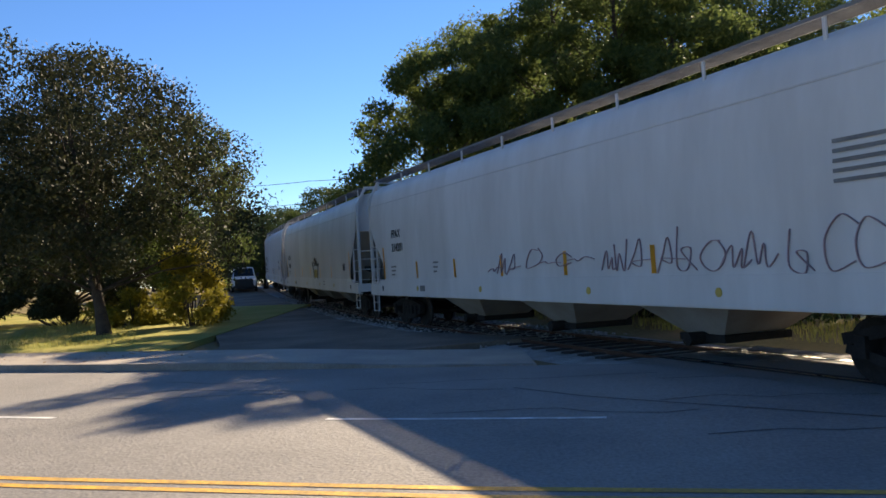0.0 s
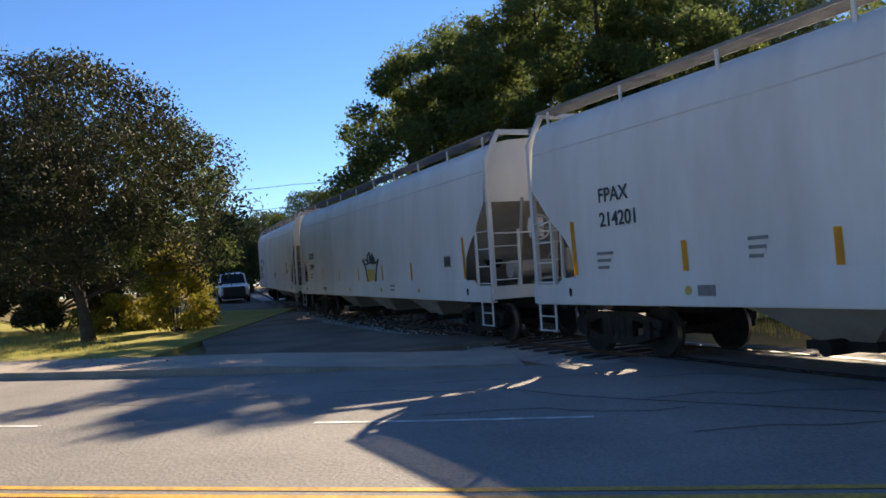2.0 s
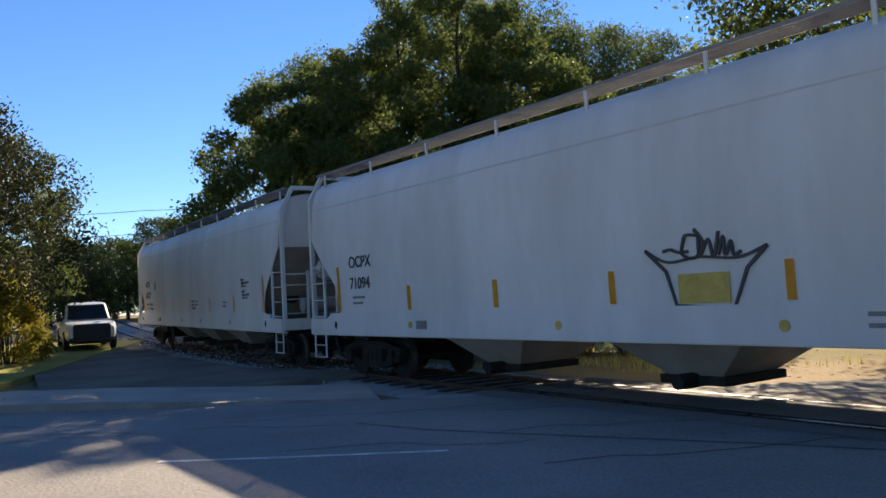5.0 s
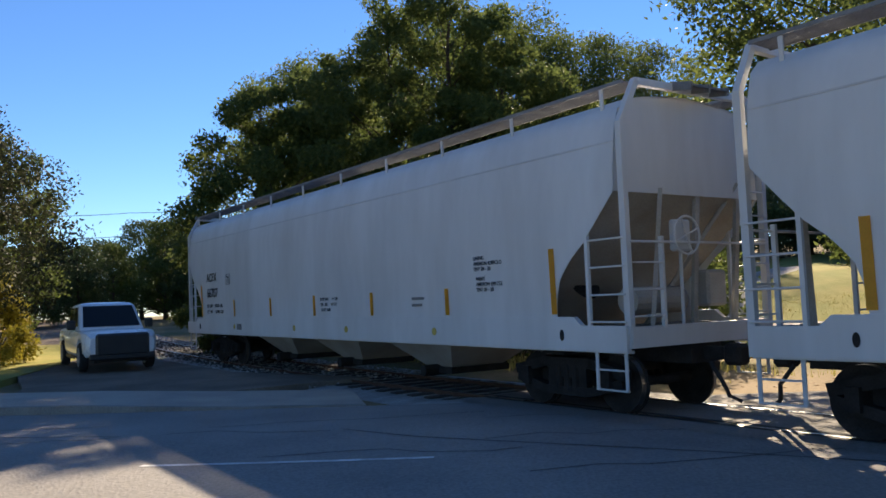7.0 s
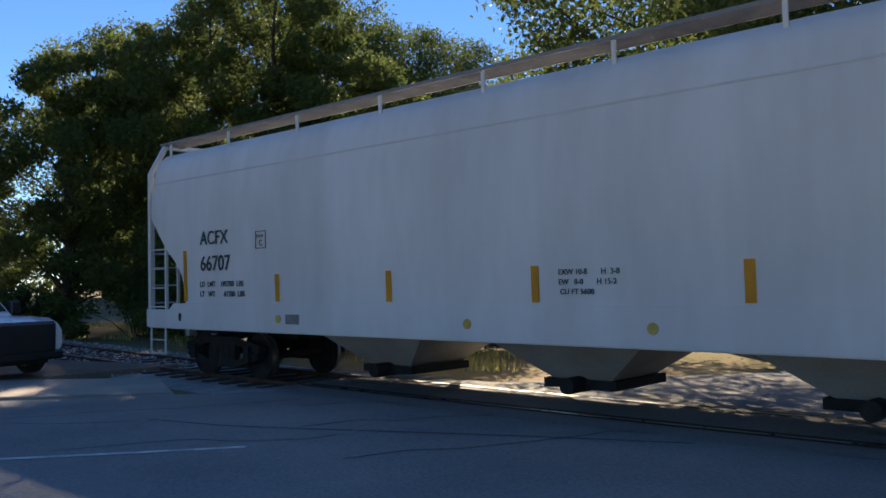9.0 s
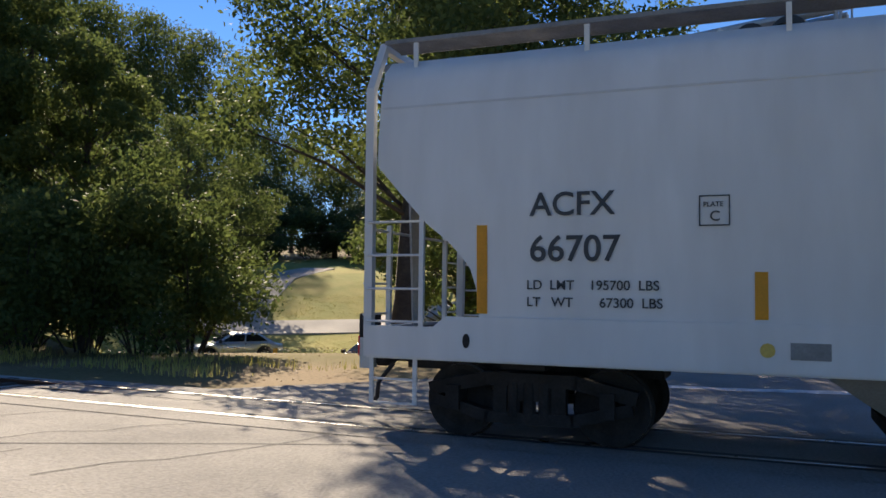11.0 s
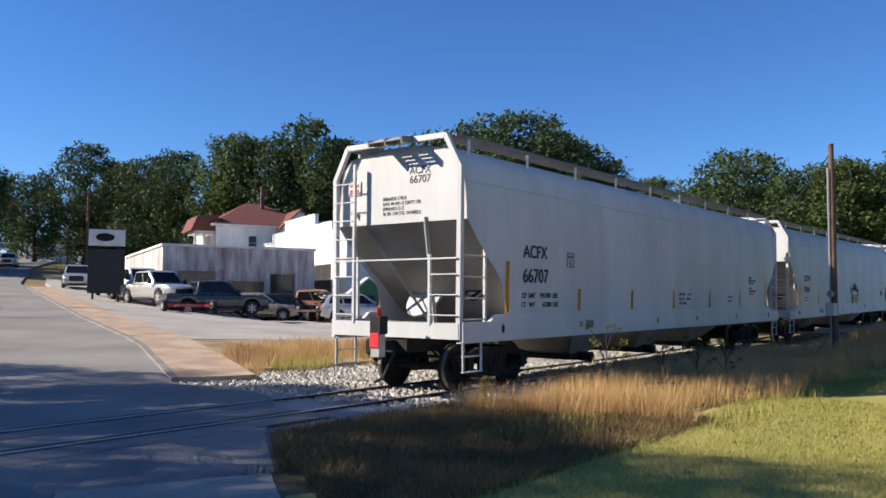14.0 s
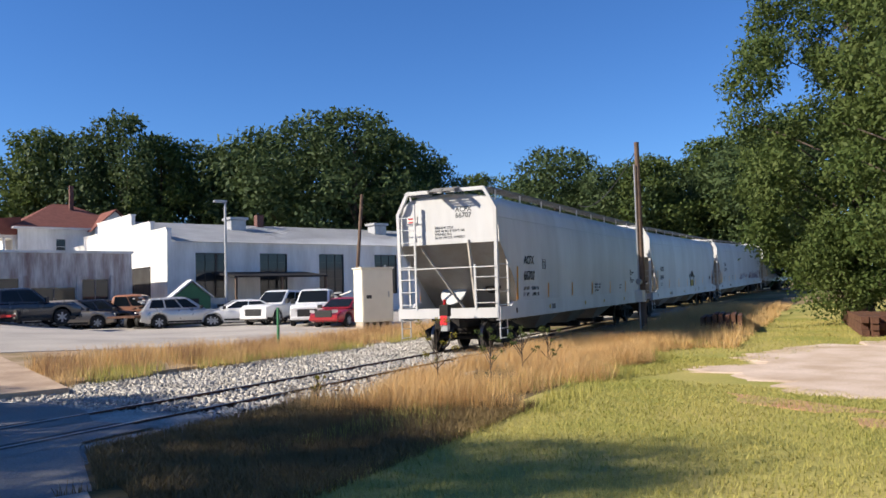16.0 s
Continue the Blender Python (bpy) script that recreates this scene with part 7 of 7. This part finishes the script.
    bm = bmesh.new()
    zc = 0.72 + r * 0.5
    box(bm, nose - 0.05, nose + 0.025, -W * 0.26, W * 0.26, 0.5, zc - 0.02, bevel=0.02)
    part("grille", bm, M_BLACK, V, "black grille")
    bm = bmesh.new()
    box(bm, nose - 0.12, nose + 0.05, -W * 0.44, W * 0.44, 0.34, 0.52, bevel=0.04)
    part("front_bumper", bm, M_BLACK if grille else paintm, V)
    bm = bmesh.new()
    box(bm, tail - 0.06, tail + 0.1, -W * 0.44, W * 0.44, 0.38, 0.58, bevel=0.04)
    part("rear_bumper", bm, M_CHROME if kind == "pickup" else paintm, V)
    if grille:
        bm = bmesh.new()
        box(bm, nose - 0.06, nose + 0.06, -W * 0.36, W * 0.36, 0.45, 1.08, bevel=0.06)
        part("brush_guard", bm, M_BLACK, V, "black grille guard")
    if kind == "pickup":
        # the bed isn't hollow: a black sheet paints in its inner shade
        bm = bmesh.new()
        box(bm, -2.75, -1.36, -W * 0.40, W * 0.40, 1.19, 1.215)
        part("bed_shade_sheet", bm, M_BLACK, V, "black sheet coloured as the shaded hollow of the load bed")
    return V


glow_lamp = glow("lit_headlamp", (1.0, 0.85, 0.6), 3.0)
g1 = "parked cars in the lot"
vehicle("pickup", "dark grey crew-cab pickup parked in the lot", spot(102.0, 48), 174, P_DARK, group=g1)
vehicle("pickup", "silver pickup parked beside the road", spot(98.4, 50), 250, P_SILVER, group=g1)
vehicle("suv", "silver estate SUV parked in the sunlit lot", spot(111.8, 49), 196, P_SILVER, group=g1)
vehicle("suv", "tan minivan parked before the shop", spot(105.2, 52.5), 205, P_TAN, group=g1)
vehicle("suv", "black SUV parked before the shop", spot(107.0, 53.0), 215, P_BLACK, group=g1)
vehicle("pickup", "faded orange and black old truck in the lot", spot(108.9, 53.0), 215, P_RUSTY, group=g1)
vehicle("sedan", "pale sedan parked behind the pickup", spot(103.3, 52.5), 190, P_SILVER, group=g1)
vehicle("sedan", "white sedan parked beside the lean-to", spot(115.6, 49), 30, P_WHITE, group=g1)
vehicle("pickup", "white pickup parked nose out", spot(118.2, 49.5), 330, P_WHITE, group=g1)
vehicle("pickup", "old white flatbed pickup with rusty bed", spot(120.6, 46), 310, P_WHITE, group=g1)
vehicle("sedan", "red sedan parked behind the signal cabinet", spot(122.6, 43), 330, P_RED, group=g1)
vehicle("sedan", "silver sedan parked in the lot", spot(116.2, 53.0), 200, P_SILVER, group=g1)
vehicle("sedan", "white and red sedan by the roadside sign", spot(95.9, 56), 262, P_WHITE, group=g1)
vehicle("pickup", "white pickup nose out beside the road", spot(97.2, 53), 255, P_WHITE, group=g1)
vehicle("suv", "grey SUV parked on the far verge", spot(93.5, 66, -0.12), 275, P_SILVER)
vehicle("suv", "distant silver car on the hill road", spot(89.6, 110), 275, P_SILVER)
vehicle("sedan", "dark blue sedan waiting at the crossing", spot(78.5, 30.3), 284, P_NAVY)
WT = vehicle("pickup", "white utility truck waiting with lamps lit", spot(82.0, 39.2), 277, P_WHITE, True)
for sg in (-1, 1):
    bm = bmesh.new()
    box(bm, -2.85, -1.4, sg * 0.98 - 0.06, sg * 0.98 + 0.06, 0.75, 1.75, bevel=0.02)
    part("tool_locker", bm, P_WHITE, WT, "white side tool locker")
bm = bmesh.new()
for y in (-0.75, 0.75):
    bar(bm, (-0.7, y, 2.02), (0.3, y, 2.02), 0.04)
for x in (-0.6, -0.2, 0.2):
    bar(bm, (x, -0.75, 2.04), (x, 0.75, 2.04), 0.04)
    bar(bm, (x, -0.75, 1.85), (x, -0.75, 2.04), 0.03)
    bar(bm, (x, 0.75, 1.85), (x, 0.75, 2.04), 0.03)
part("roof_rack", bm, M_WHITE, WT)
vehicle("sedan", "dark sedan parked below the railing", spot(59.5, 41, -0.12), 170, P_BLACK)
vehicle("sedan", "tan sedan parked below the railing", spot(63.5, 41, -0.12), 170, P_TAN)
vehicle("sedan", "silver car parked behind the shrubs", spot(29.4, 45), 290, P_SILVER)
vehicle("sedan", "white car parked under the oak", spot(38.6, 41), 260, P_WHITE)
TR = thing("car_dolly", "red two-wheeled tow dolly", "tow dolly", Matrix.Translation(spot(100.4, 45.5)) @ Matrix.Rotation(radians(-85), 4, "Z"))
bm = bmesh.new()
box(bm, -1.2, 1.2, -0.12, 0.12, 0.28, 0.42)
box(bm, -0.9, -0.75, -0.9, 0.9, 0.3, 0.4)
box(bm, 0.75, 0.9, -0.9, 0.9, 0.3, 0.4)
part("frame", bm, P_RED, TR)
for x in (-1.3, 1.3):
    bm = bmesh.new()
    bmesh.ops.create_cone(bm, cap_ends=True, segments=20, radius1=0.33, radius2=0.33, depth=0.2, matrix=Matrix.Translation((x, 0, 0.33)) @ pose(0, 0, 0, 0, 90))
    part("tyre", bm, M_RUBBER, TR)
    bm = bmesh.new()
    bmesh.ops.create_cone(bm, cap_ends=True, segments=16, radius1=0.17, radius2=0.17, depth=0.22, matrix=Matrix.Translation((x, 0, 0.33)) @ pose(0, 0, 0, 0, 90))
    part("hub", bm, M_GALV, TR)

TRUCK = vehicle("pickup", "white pickup with black grille guard driving up the dirt road", (-15, 66, 1), 165, P_WHITE, grille=True)
# seconds and the middle of its front on the ground
TRUCK_WAY = [(0.0, -15.9, 65.0), (1.5, -13.5, 56.3), (3.5, -10.9, 45.7), (5.3, -7.3, 34.0), (7.0, -4.2, 24.6), (8.2, -2.2, 19.3), (9.2, -0.6, 16.9), (10.3, 1.25, 15.6), (11.2, 2.0, 15.0), (16.0, 2.2, 14.8)]


def MOVERS():
    rows = []
    ts = [r[0] for r in TRUCK_WAY]
    for k in range(33):
        t = k * 0.5
        x, y = lerp(t, ts, [r[1] for r in TRUCK_WAY]), lerp(t, ts, [r[2] for r in TRUCK_WAY])
        h = lerp(t, [0, 3.5, 7.0, 8.2, 9.2, 10.3, 16], [166, 164, 160, 152, 140, 128, 122])
        d = Vector((math.sin(radians(h)), math.cos(radians(h)), 0))
        c = Vector((x, y, 0)) - d * 2.85
        zf, zb = land(x, y), land(c.x - d.x * 2, c.y - d.y * 2)
        rows.append((t, Matrix.Translation((c.x, c.y, land(c.x, c.y) + 0.05)) @ Euler((0, -math.atan2(zf - zb, 5), radians(90 - h))).to_matrix().to_4x4()))
    walk(TRUCK, rows)


def scrap_heap(at, turn, label, seed):
    """A flat trailer with loose boards and rusty parts on it."""
    r = random.Random(seed)
    t = thing("scrap_trailer", label, "trailer", Matrix.Translation(at) @ Matrix.Rotation(radians(turn), 4, "Z"))
    bm = bmesh.new()
    box(bm, -2.2, 2.2, -0.95, 0.95, 0.62, 0.74)
    part("deck", bm, M_RUST, t)
    for x in (-0.5, 0.4):
        for y in (-0.9, 0.9):
            bm = bmesh.new()
            bmesh.ops.create_cone(bm, cap_ends=True, segments=18, radius1=0.34, radius2=0.34, depth=0.2, matrix=Matrix.Translation((x, y, 0.34)) @ pose(0, 0, 0, 90))
            part("tyre", bm, M_RUBBER, t)
    for k in range(14):
        bm = bmesh.new()
        l = r.uniform(0.6, 2.6)
        box(bm, -l / 2, l / 2, -0.08, 0.08, -0.04, 0.04, Matrix.Translation((r.uniform(-0.9, 0.9), r.uniform(-0.7, 0.7), 0.82 + 0.07 * k)) @ pose(0, 0, 0, r.uniform(-12, 12), r.uniform(-12, 12), r.uniform(-40, 40)))
        part("board", bm, r.choice((M_WOODPOLE, M_RUST, M_GALV, M_WHITE)), t)


scrap_heap(spot(121.8, 48), -20, "flat trailer piled with scrap boards and pipes", 4)
scrap_heap(spot(109.6, 50.5), -60, "rusty trailer with loose scrap", 6)


# ---- grass and small plants ----
def blades(name, pts, hmin, hmax, w, material, label, category, seed, bend=0.35):
    """Many thin curved blades at the given places; one object that nobody could count."""
    g = np.random.default_rng(seed)
    p = np.array(pts, dtype=float)
    n = len(p)
    h = g.uniform(hmin, hmax, n)
    a = g.uniform(0, 2 * np.pi, n)
    side = np.stack([np.cos(a), np.sin(a), np.zeros(n)], 1) * w / 2
    tip = np.stack([-np.sin(a), np.cos(a), np.zeros(n)], 1) * (h * g.uniform(-bend, bend, n))[:, None]
    up = np.zeros((n, 3))
    up[:, 2] = h
    v = np.stack([p - side, p + side, p + side * 0.6 + up * 0.6 + tip * 0.4, p - side * 0.6 + up * 0.6 + tip * 0.4, p + up + tip + side * 0.1, p + up + tip - side * 0.1], 1).reshape(-1, 3)
    b = np.arange(n)[:, None] * 6
    f = np.concatenate([b + np.array([0, 1, 2, 3]), b + np.array([3, 2, 4, 5])], 0)
    return tagged(raw(name, v, f, material), label, category, kind="stuff")


def scatter(n, inside, x0, x1, y0, y1, seed, clump=0.0):
    g = np.random.default_rng(seed)
    out = []
    while len(out) < n:
        x, y = g.uniform(x0, x1), g.uniform(y0, y1)
        if clump and noise.noise((x * 0.6, y * 0.6, seed)) < clump * (g.random() * 2 - 1):
            continue
        if inside(x, y):
            out.append((x, y, land(x, y) + 0.0))
    return out


def off_track(x, y):
    """Signed distance from the track's middle: positive on the far side."""
    i = int(np.argmin((TRACK_X - x) ** 2 + (TRACK_Y - y) ** 2))
    tx, ty = TRACK_X[min(i + 1, len(TRACK_X) - 1)] - TRACK_X[i - 1], TRACK_Y[min(i + 1, len(TRACK_Y) - 1)] - TRACK_Y[i - 1]
    l = math.hypot(tx, ty)
    return ((x - TRACK_X[i]) * -ty + (y - TRACK_Y[i]) * tx) / l


def drive_gap(x, y):
    return y < -12.6 + 0.5 * noise.noise((x, y, 3)) and y > -24 and x < 9.6 + 0.9 * noise.noise((x, y, 3))


blades("lawn_grass", scatter(80000, lambda x, y: y < south_edge(x) - 2.05 and off_track(x, y) < -5.6 and not drive_gap(x, y), -2, 14, -17, -2, 1), 0.025, 0.06, 0.01, M_GRASS, "short sunlit green lawn grass", "grass", 1, 1.6)
blades("lawn_grass", scatter(25000, lambda x, y: off_track(x, y) < -5.0 and not drive_gap(x, y), -12, 18, -34, -13, 2), 0.03, 0.07, 0.02, M_GRASS, "short green lawn grass, further off", "grass", 2, 1.6)
blades("dry_grass", scatter(44000, lambda x, y: -6.0 + 0.9 * noise.noise((x * 0.5, y * 0.5, 0)) < off_track(x, y) < -2.3 and y < -6.6 + 0.5 * (x - 11) + 1.1 * noise.noise((x * 0.7, y * 0.7, 9)) and y > -19.5, 8, 24, -20, -2.4, 3, 0.3), 0.08, 0.48, 0.007, M_STRAW, "tall dry tan grass beside the track", "grass", 3, 1.1)
blades("dry_grass", scatter(20000, lambda x, y: -7.5 < off_track(x, y) < -2.4 and y <= -19.5, 10, 34, -44, -19, 4, 0.25), 0.15, 0.5, 0.013, M_STRAW, "tall dry tan grass beside the track", "grass", 4, 0.9)
blades("dry_grass", scatter(24000, lambda x, y: 4.2 + 0.9 * noise.noise((x * 0.8, y * 0.8, 4)) < off_track(x, y) < 8.5 - 0.05 * abs(y + 10) and y < south_edge(x) - 1.75, 14, 40, -30, -3.8, 5, 0.55), 0.08, 0.5, 0.01, M_STRAW, "tan and green weeds beyond the track", "grass", 5, 0.9)
blades("brown_weeds", scatter(42000, lambda x, y: -5.9 < off_track(x, y) < -2.0 and y < south_edge(x) - (0.05 if x > 7.95 else 2.2) and y >= -7.6 + 0.5 * (x - 11), 6, 18, -12, -2, 13), 0.04, 0.15, 0.011, leafmat("brown_weed", (0.14, 0.095, 0.045), (0.26, 0.19, 0.085), 0.25), "low brown weeds beside the track", "grass", 13, 1.5)
blades("green_weeds", scatter(9000, lambda x, y: 3.8 < off_track(x, y) < 7.5 and y < south_edge(x) - 2.3, 16, 36, -26, -4.5, 6, 0.1), 0.06, 0.25, 0.018, M_GRASS, "green weeds beyond the track", "grass", 6, 0.5)
blades("green_weeds", scatter(5000, lambda x, y: -6.4 < off_track(x, y) < -4.2 and y < -4, 8, 22, -22, -4, 7, 0.1), 0.05, 0.2, 0.014, M_GRASS, "green weeds on the lawn's edge", "grass", 7, 0.5)
blades("lawn_grass", scatter(22000, lambda x, y: north_edge(x) + 2.9 < y and off_track(x, y) < -9.5, -32, -5, 20, 34, 8), 0.03, 0.07, 0.025, M_GRASS, "short lawn grass under the trees", "grass", 8, 1.5)
blades("lawn_grass", scatter(26000, lambda x, y: off_track(x, y) > 12 and math.hypot(x, y) < 62 and y > 22, 10, 46, 22, 56, 9), 0.04, 0.1, 0.04, M_GRASS, "sunlit grass on the slope", "grass", 9, 1.5)
blades("verge_grass", scatter(9000, lambda x, y: -13 < off_track(x, y) < -9.0 and y > 23, -26, -4, 23, 60, 10), 0.06, 0.2, 0.025, M_GRASS, "short grass beside the dirt road", "grass", 10, 0.5)
blades("track_weeds", scatter(3500, lambda x, y: 2.4 < off_track(x, y) < 6 and y > north_edge(x) + 1.5, -6, 12, 14, 40, 11, 0.1), 0.05, 0.25, 0.02, M_GRASS, "low weeds beyond the track", "grass", 11, 0.5)
# fallen leaves on the shaded verge
gl = np.random.default_rng(77)
lv = []
for x, y, z in scatter(2600, lambda x, y: y > north_edge(x) + 0.3 and (off_track(x, y) > 2.8 or off_track(x, y) < -8), -14, 26, 12, 30, 12):
    lv.append((x, y, z + 0.16 if y < north_edge(x) + 2.7 and x < 2 else z + 0.02))
v_, f_ = leaves([((0, 0, 0), 1.0)], len(lv), 0.05, 5)
v_ = np.array(v_).reshape(-1, 4, 3)
v_ -= v_.mean(1, keepdims=True)
v_[:, :, 2] *= 0.25
v_ += np.array(lv)[:, None, :]
tagged(raw("fallen_leaves", v_.reshape(-1, 3), f_, leafmat("dead_leaf", (0.14, 0.07, 0.03), (0.25, 0.13, 0.05), 0.1)), "brown fallen leaves on the verge", "leaves", kind="stuff")


# loose ballast stones
def stones(name, n, s0, s1, omin, omax, seed, size, label):
    g = np.random.default_rng(seed)
    base = np.array([(1, 1, 1), (-1, -1, 1), (-1, 1, -1), (1, -1, -1)], float)
    fs = np.array([(0, 1, 2), (0, 3, 1), (0, 2, 3), (1, 3, 2)])
    V, F = [], []
    for k in range(n):
        s = g.uniform(s0, s1)
        o = g.uniform(omin, omax)
        p, d = track(s), track_dir(s)
        c = np.array([p.x - d.y * o, p.y + d.x * o, p.z - 0.07 + max(0, abs(o) - 1.6) * (-0.12 if s < 0 else 0.028 if o > 0 else 0.045)])
        q = np.array(Euler(tuple(g.uniform(0, 6.28, 3))).to_matrix())
        V.append((base * g.uniform(0.5, 1.3, (4, 3)) * size) @ q.T + c)
        F.append(fs + 4 * k)
    tagged(raw(name, np.concatenate(V), np.concatenate(F), M_GRAVEL), label, "ballast", kind="stuff")


stones("ballast_stones", 17000, 5.0, 27, -2.9, 2.9, 21, 0.045, "loose pale grey ballast stones")
stones("ballast_stones", 4000, -60, -21, -2.3, 2.3, 22, 0.04, "loose grey ballast stones")
stones("ballast_stones", 6000, 5.0, 24, 2.3, 4.7, 23, 0.04, "pale ballast stones spilled beside the rails")
# sleepers
bm = bmesh.new()
box(bm, -0.11, 0.11, -1.28, 1.28, -0.2, -0.05, bevel=0.012)
tie_mesh = bpy.data.meshes.new("sleeper")
bm.to_mesh(tie_mesh)
bm.free()
tie_mesh.materials.append(M_TIE)
SLEEPERS = thing("sleepers", "row of old dark timber sleepers under the rails", "sleepers", kind="structure")
for k in range(150):
    s = 5.5 + k * 0.53 if k < 90 else -16 - (k - 90) * 0.6
    p, d = track(s), track_dir(s)
    ob = new("sleeper", tie_mesh)
    ob.parent = SLEEPERS
    ob.matrix_local = Matrix.Translation(p) @ Matrix.Rotation(math.atan2(d.y, d.x), 4, "Z")


def weed(at, h, label, seed, m=None):
    r = random.Random(seed)
    t = thing("weed", label, "plant", Matrix.Translation(at))
    V, F = [], []
    tips = []
    for k in range(9):
        a, l = r.uniform(0, 6.28), r.uniform(0.1, 0.3) * h
        z = h * r.uniform(0.35, 0.9)
        tip = Vector((math.cos(a) * l, math.sin(a) * l, z + l * 0.8))
        v, f = tube([Vector((0, 0, z * 0.8)), Vector((tip.x * 0.5, tip.y * 0.5, z + l * 0.2)), tip], [0.008, 0.006, 0.003], 4)
        o = len(V)
        V += v
        F += [tuple(i + o for i in q) for q in f]
        tips.append((tuple(tip), 0.06 * h))
    v, f = tube([Vector((0, 0, -0.05)), Vector((0.02, 0, h * 0.5)), Vector((0, 0.02, h))], [0.012, 0.01, 0.004], 5)
    o = len(V)
    V += v
    F += [tuple(i + o for i in q) for q in f]
    raw("stem", V, F, M_BARK, t)
    v, f = leaves(tips + [((0, 0, h), 0.07 * h)], 260, 0.022, seed)
    raw("leaves", v, f, m or M_LEAF_OAK, t)


weed(spot(128.9, 14.6), 1.25, "tall green weed beside the rails", 1, M_LEAF_YEL)
weed(spot(132.6, 15.6), 1.0, "dark seeded weed beside the rails", 2)
weed(spot(134.8, 16.2), 1.0, "bare branching weed beside the rails", 3)
weed(spot(120.6, 13.2), 0.45, "small green weed between the rails", 4, M_LEAF_YEL)
weed(spot(136.6, 17.0), 0.9, "dark seeded weed beside the rails", 5)


blades("brown_weeds", scatter(9000, lambda x, y: 4.6 < off_track(x, y) < 7.6 and y < south_edge(x) - 1.8 and noise.noise((x * 0.7, y * 0.7, 2)) > 0.05, 14, 32, -22, -4, 14), 0.15, 0.5, 0.008, leafmat("russet_weed", (0.2, 0.11, 0.06), (0.36, 0.22, 0.12), 0.3), "russet weeds beyond the rails", "grass", 14, 0.8)


# ---- what moves ----
def rear_s(t):
    """Where the last car's rear end is along the track at t seconds."""
    ts = (0, 1.5, 3.5, 7, 8.2, 10.3, 11, 11.5, 12, 13, 14, 14.5, 16)
    ss = (-72.6, -63.9, -51.7, -30.9, -24.4, -12.75, -8.98, -6.0, -3.44, 1.85, 6.88, 9.28, 16.4)
    return sum(lerp(t + d, (-1,) + ts + (17,), (-78.4,) + ss + (21.0,)) for d in (-0.3, -0.15, 0, 0.15, 0.3)) / 5


def car_pose(s):
    a, b = track(s - 7.25), track(s + 7.25)
    d = b - a
    c = (a + b) / 2 + Vector((0, 0, 0.012))
    return Matrix.Translation(c) @ Euler((0, -math.atan2(d.z, math.hypot(d.x, d.y)), math.atan2(d.y, d.x))).to_matrix().to_4x4()


def motions():
    back = 0.0
    for car, length in zip(CARS, (19.1, 20.1, 21.0, 20.0)):
        walk(car, [(k * 0.5, car_pose(rear_s(k * 0.5) + back + length / 2)) for k in range(33)])
        back += length + GAP
    for ws, x in WHEELS:
        walk(ws, [(k * 0.1, Matrix.Translation((x, 0, 0.42)) @ Matrix.Rotation((rear_s(k * 0.1) - rear_s(0)) / 0.42, 4, "Y")) for k in range(161)])
    MOVERS()


motions()
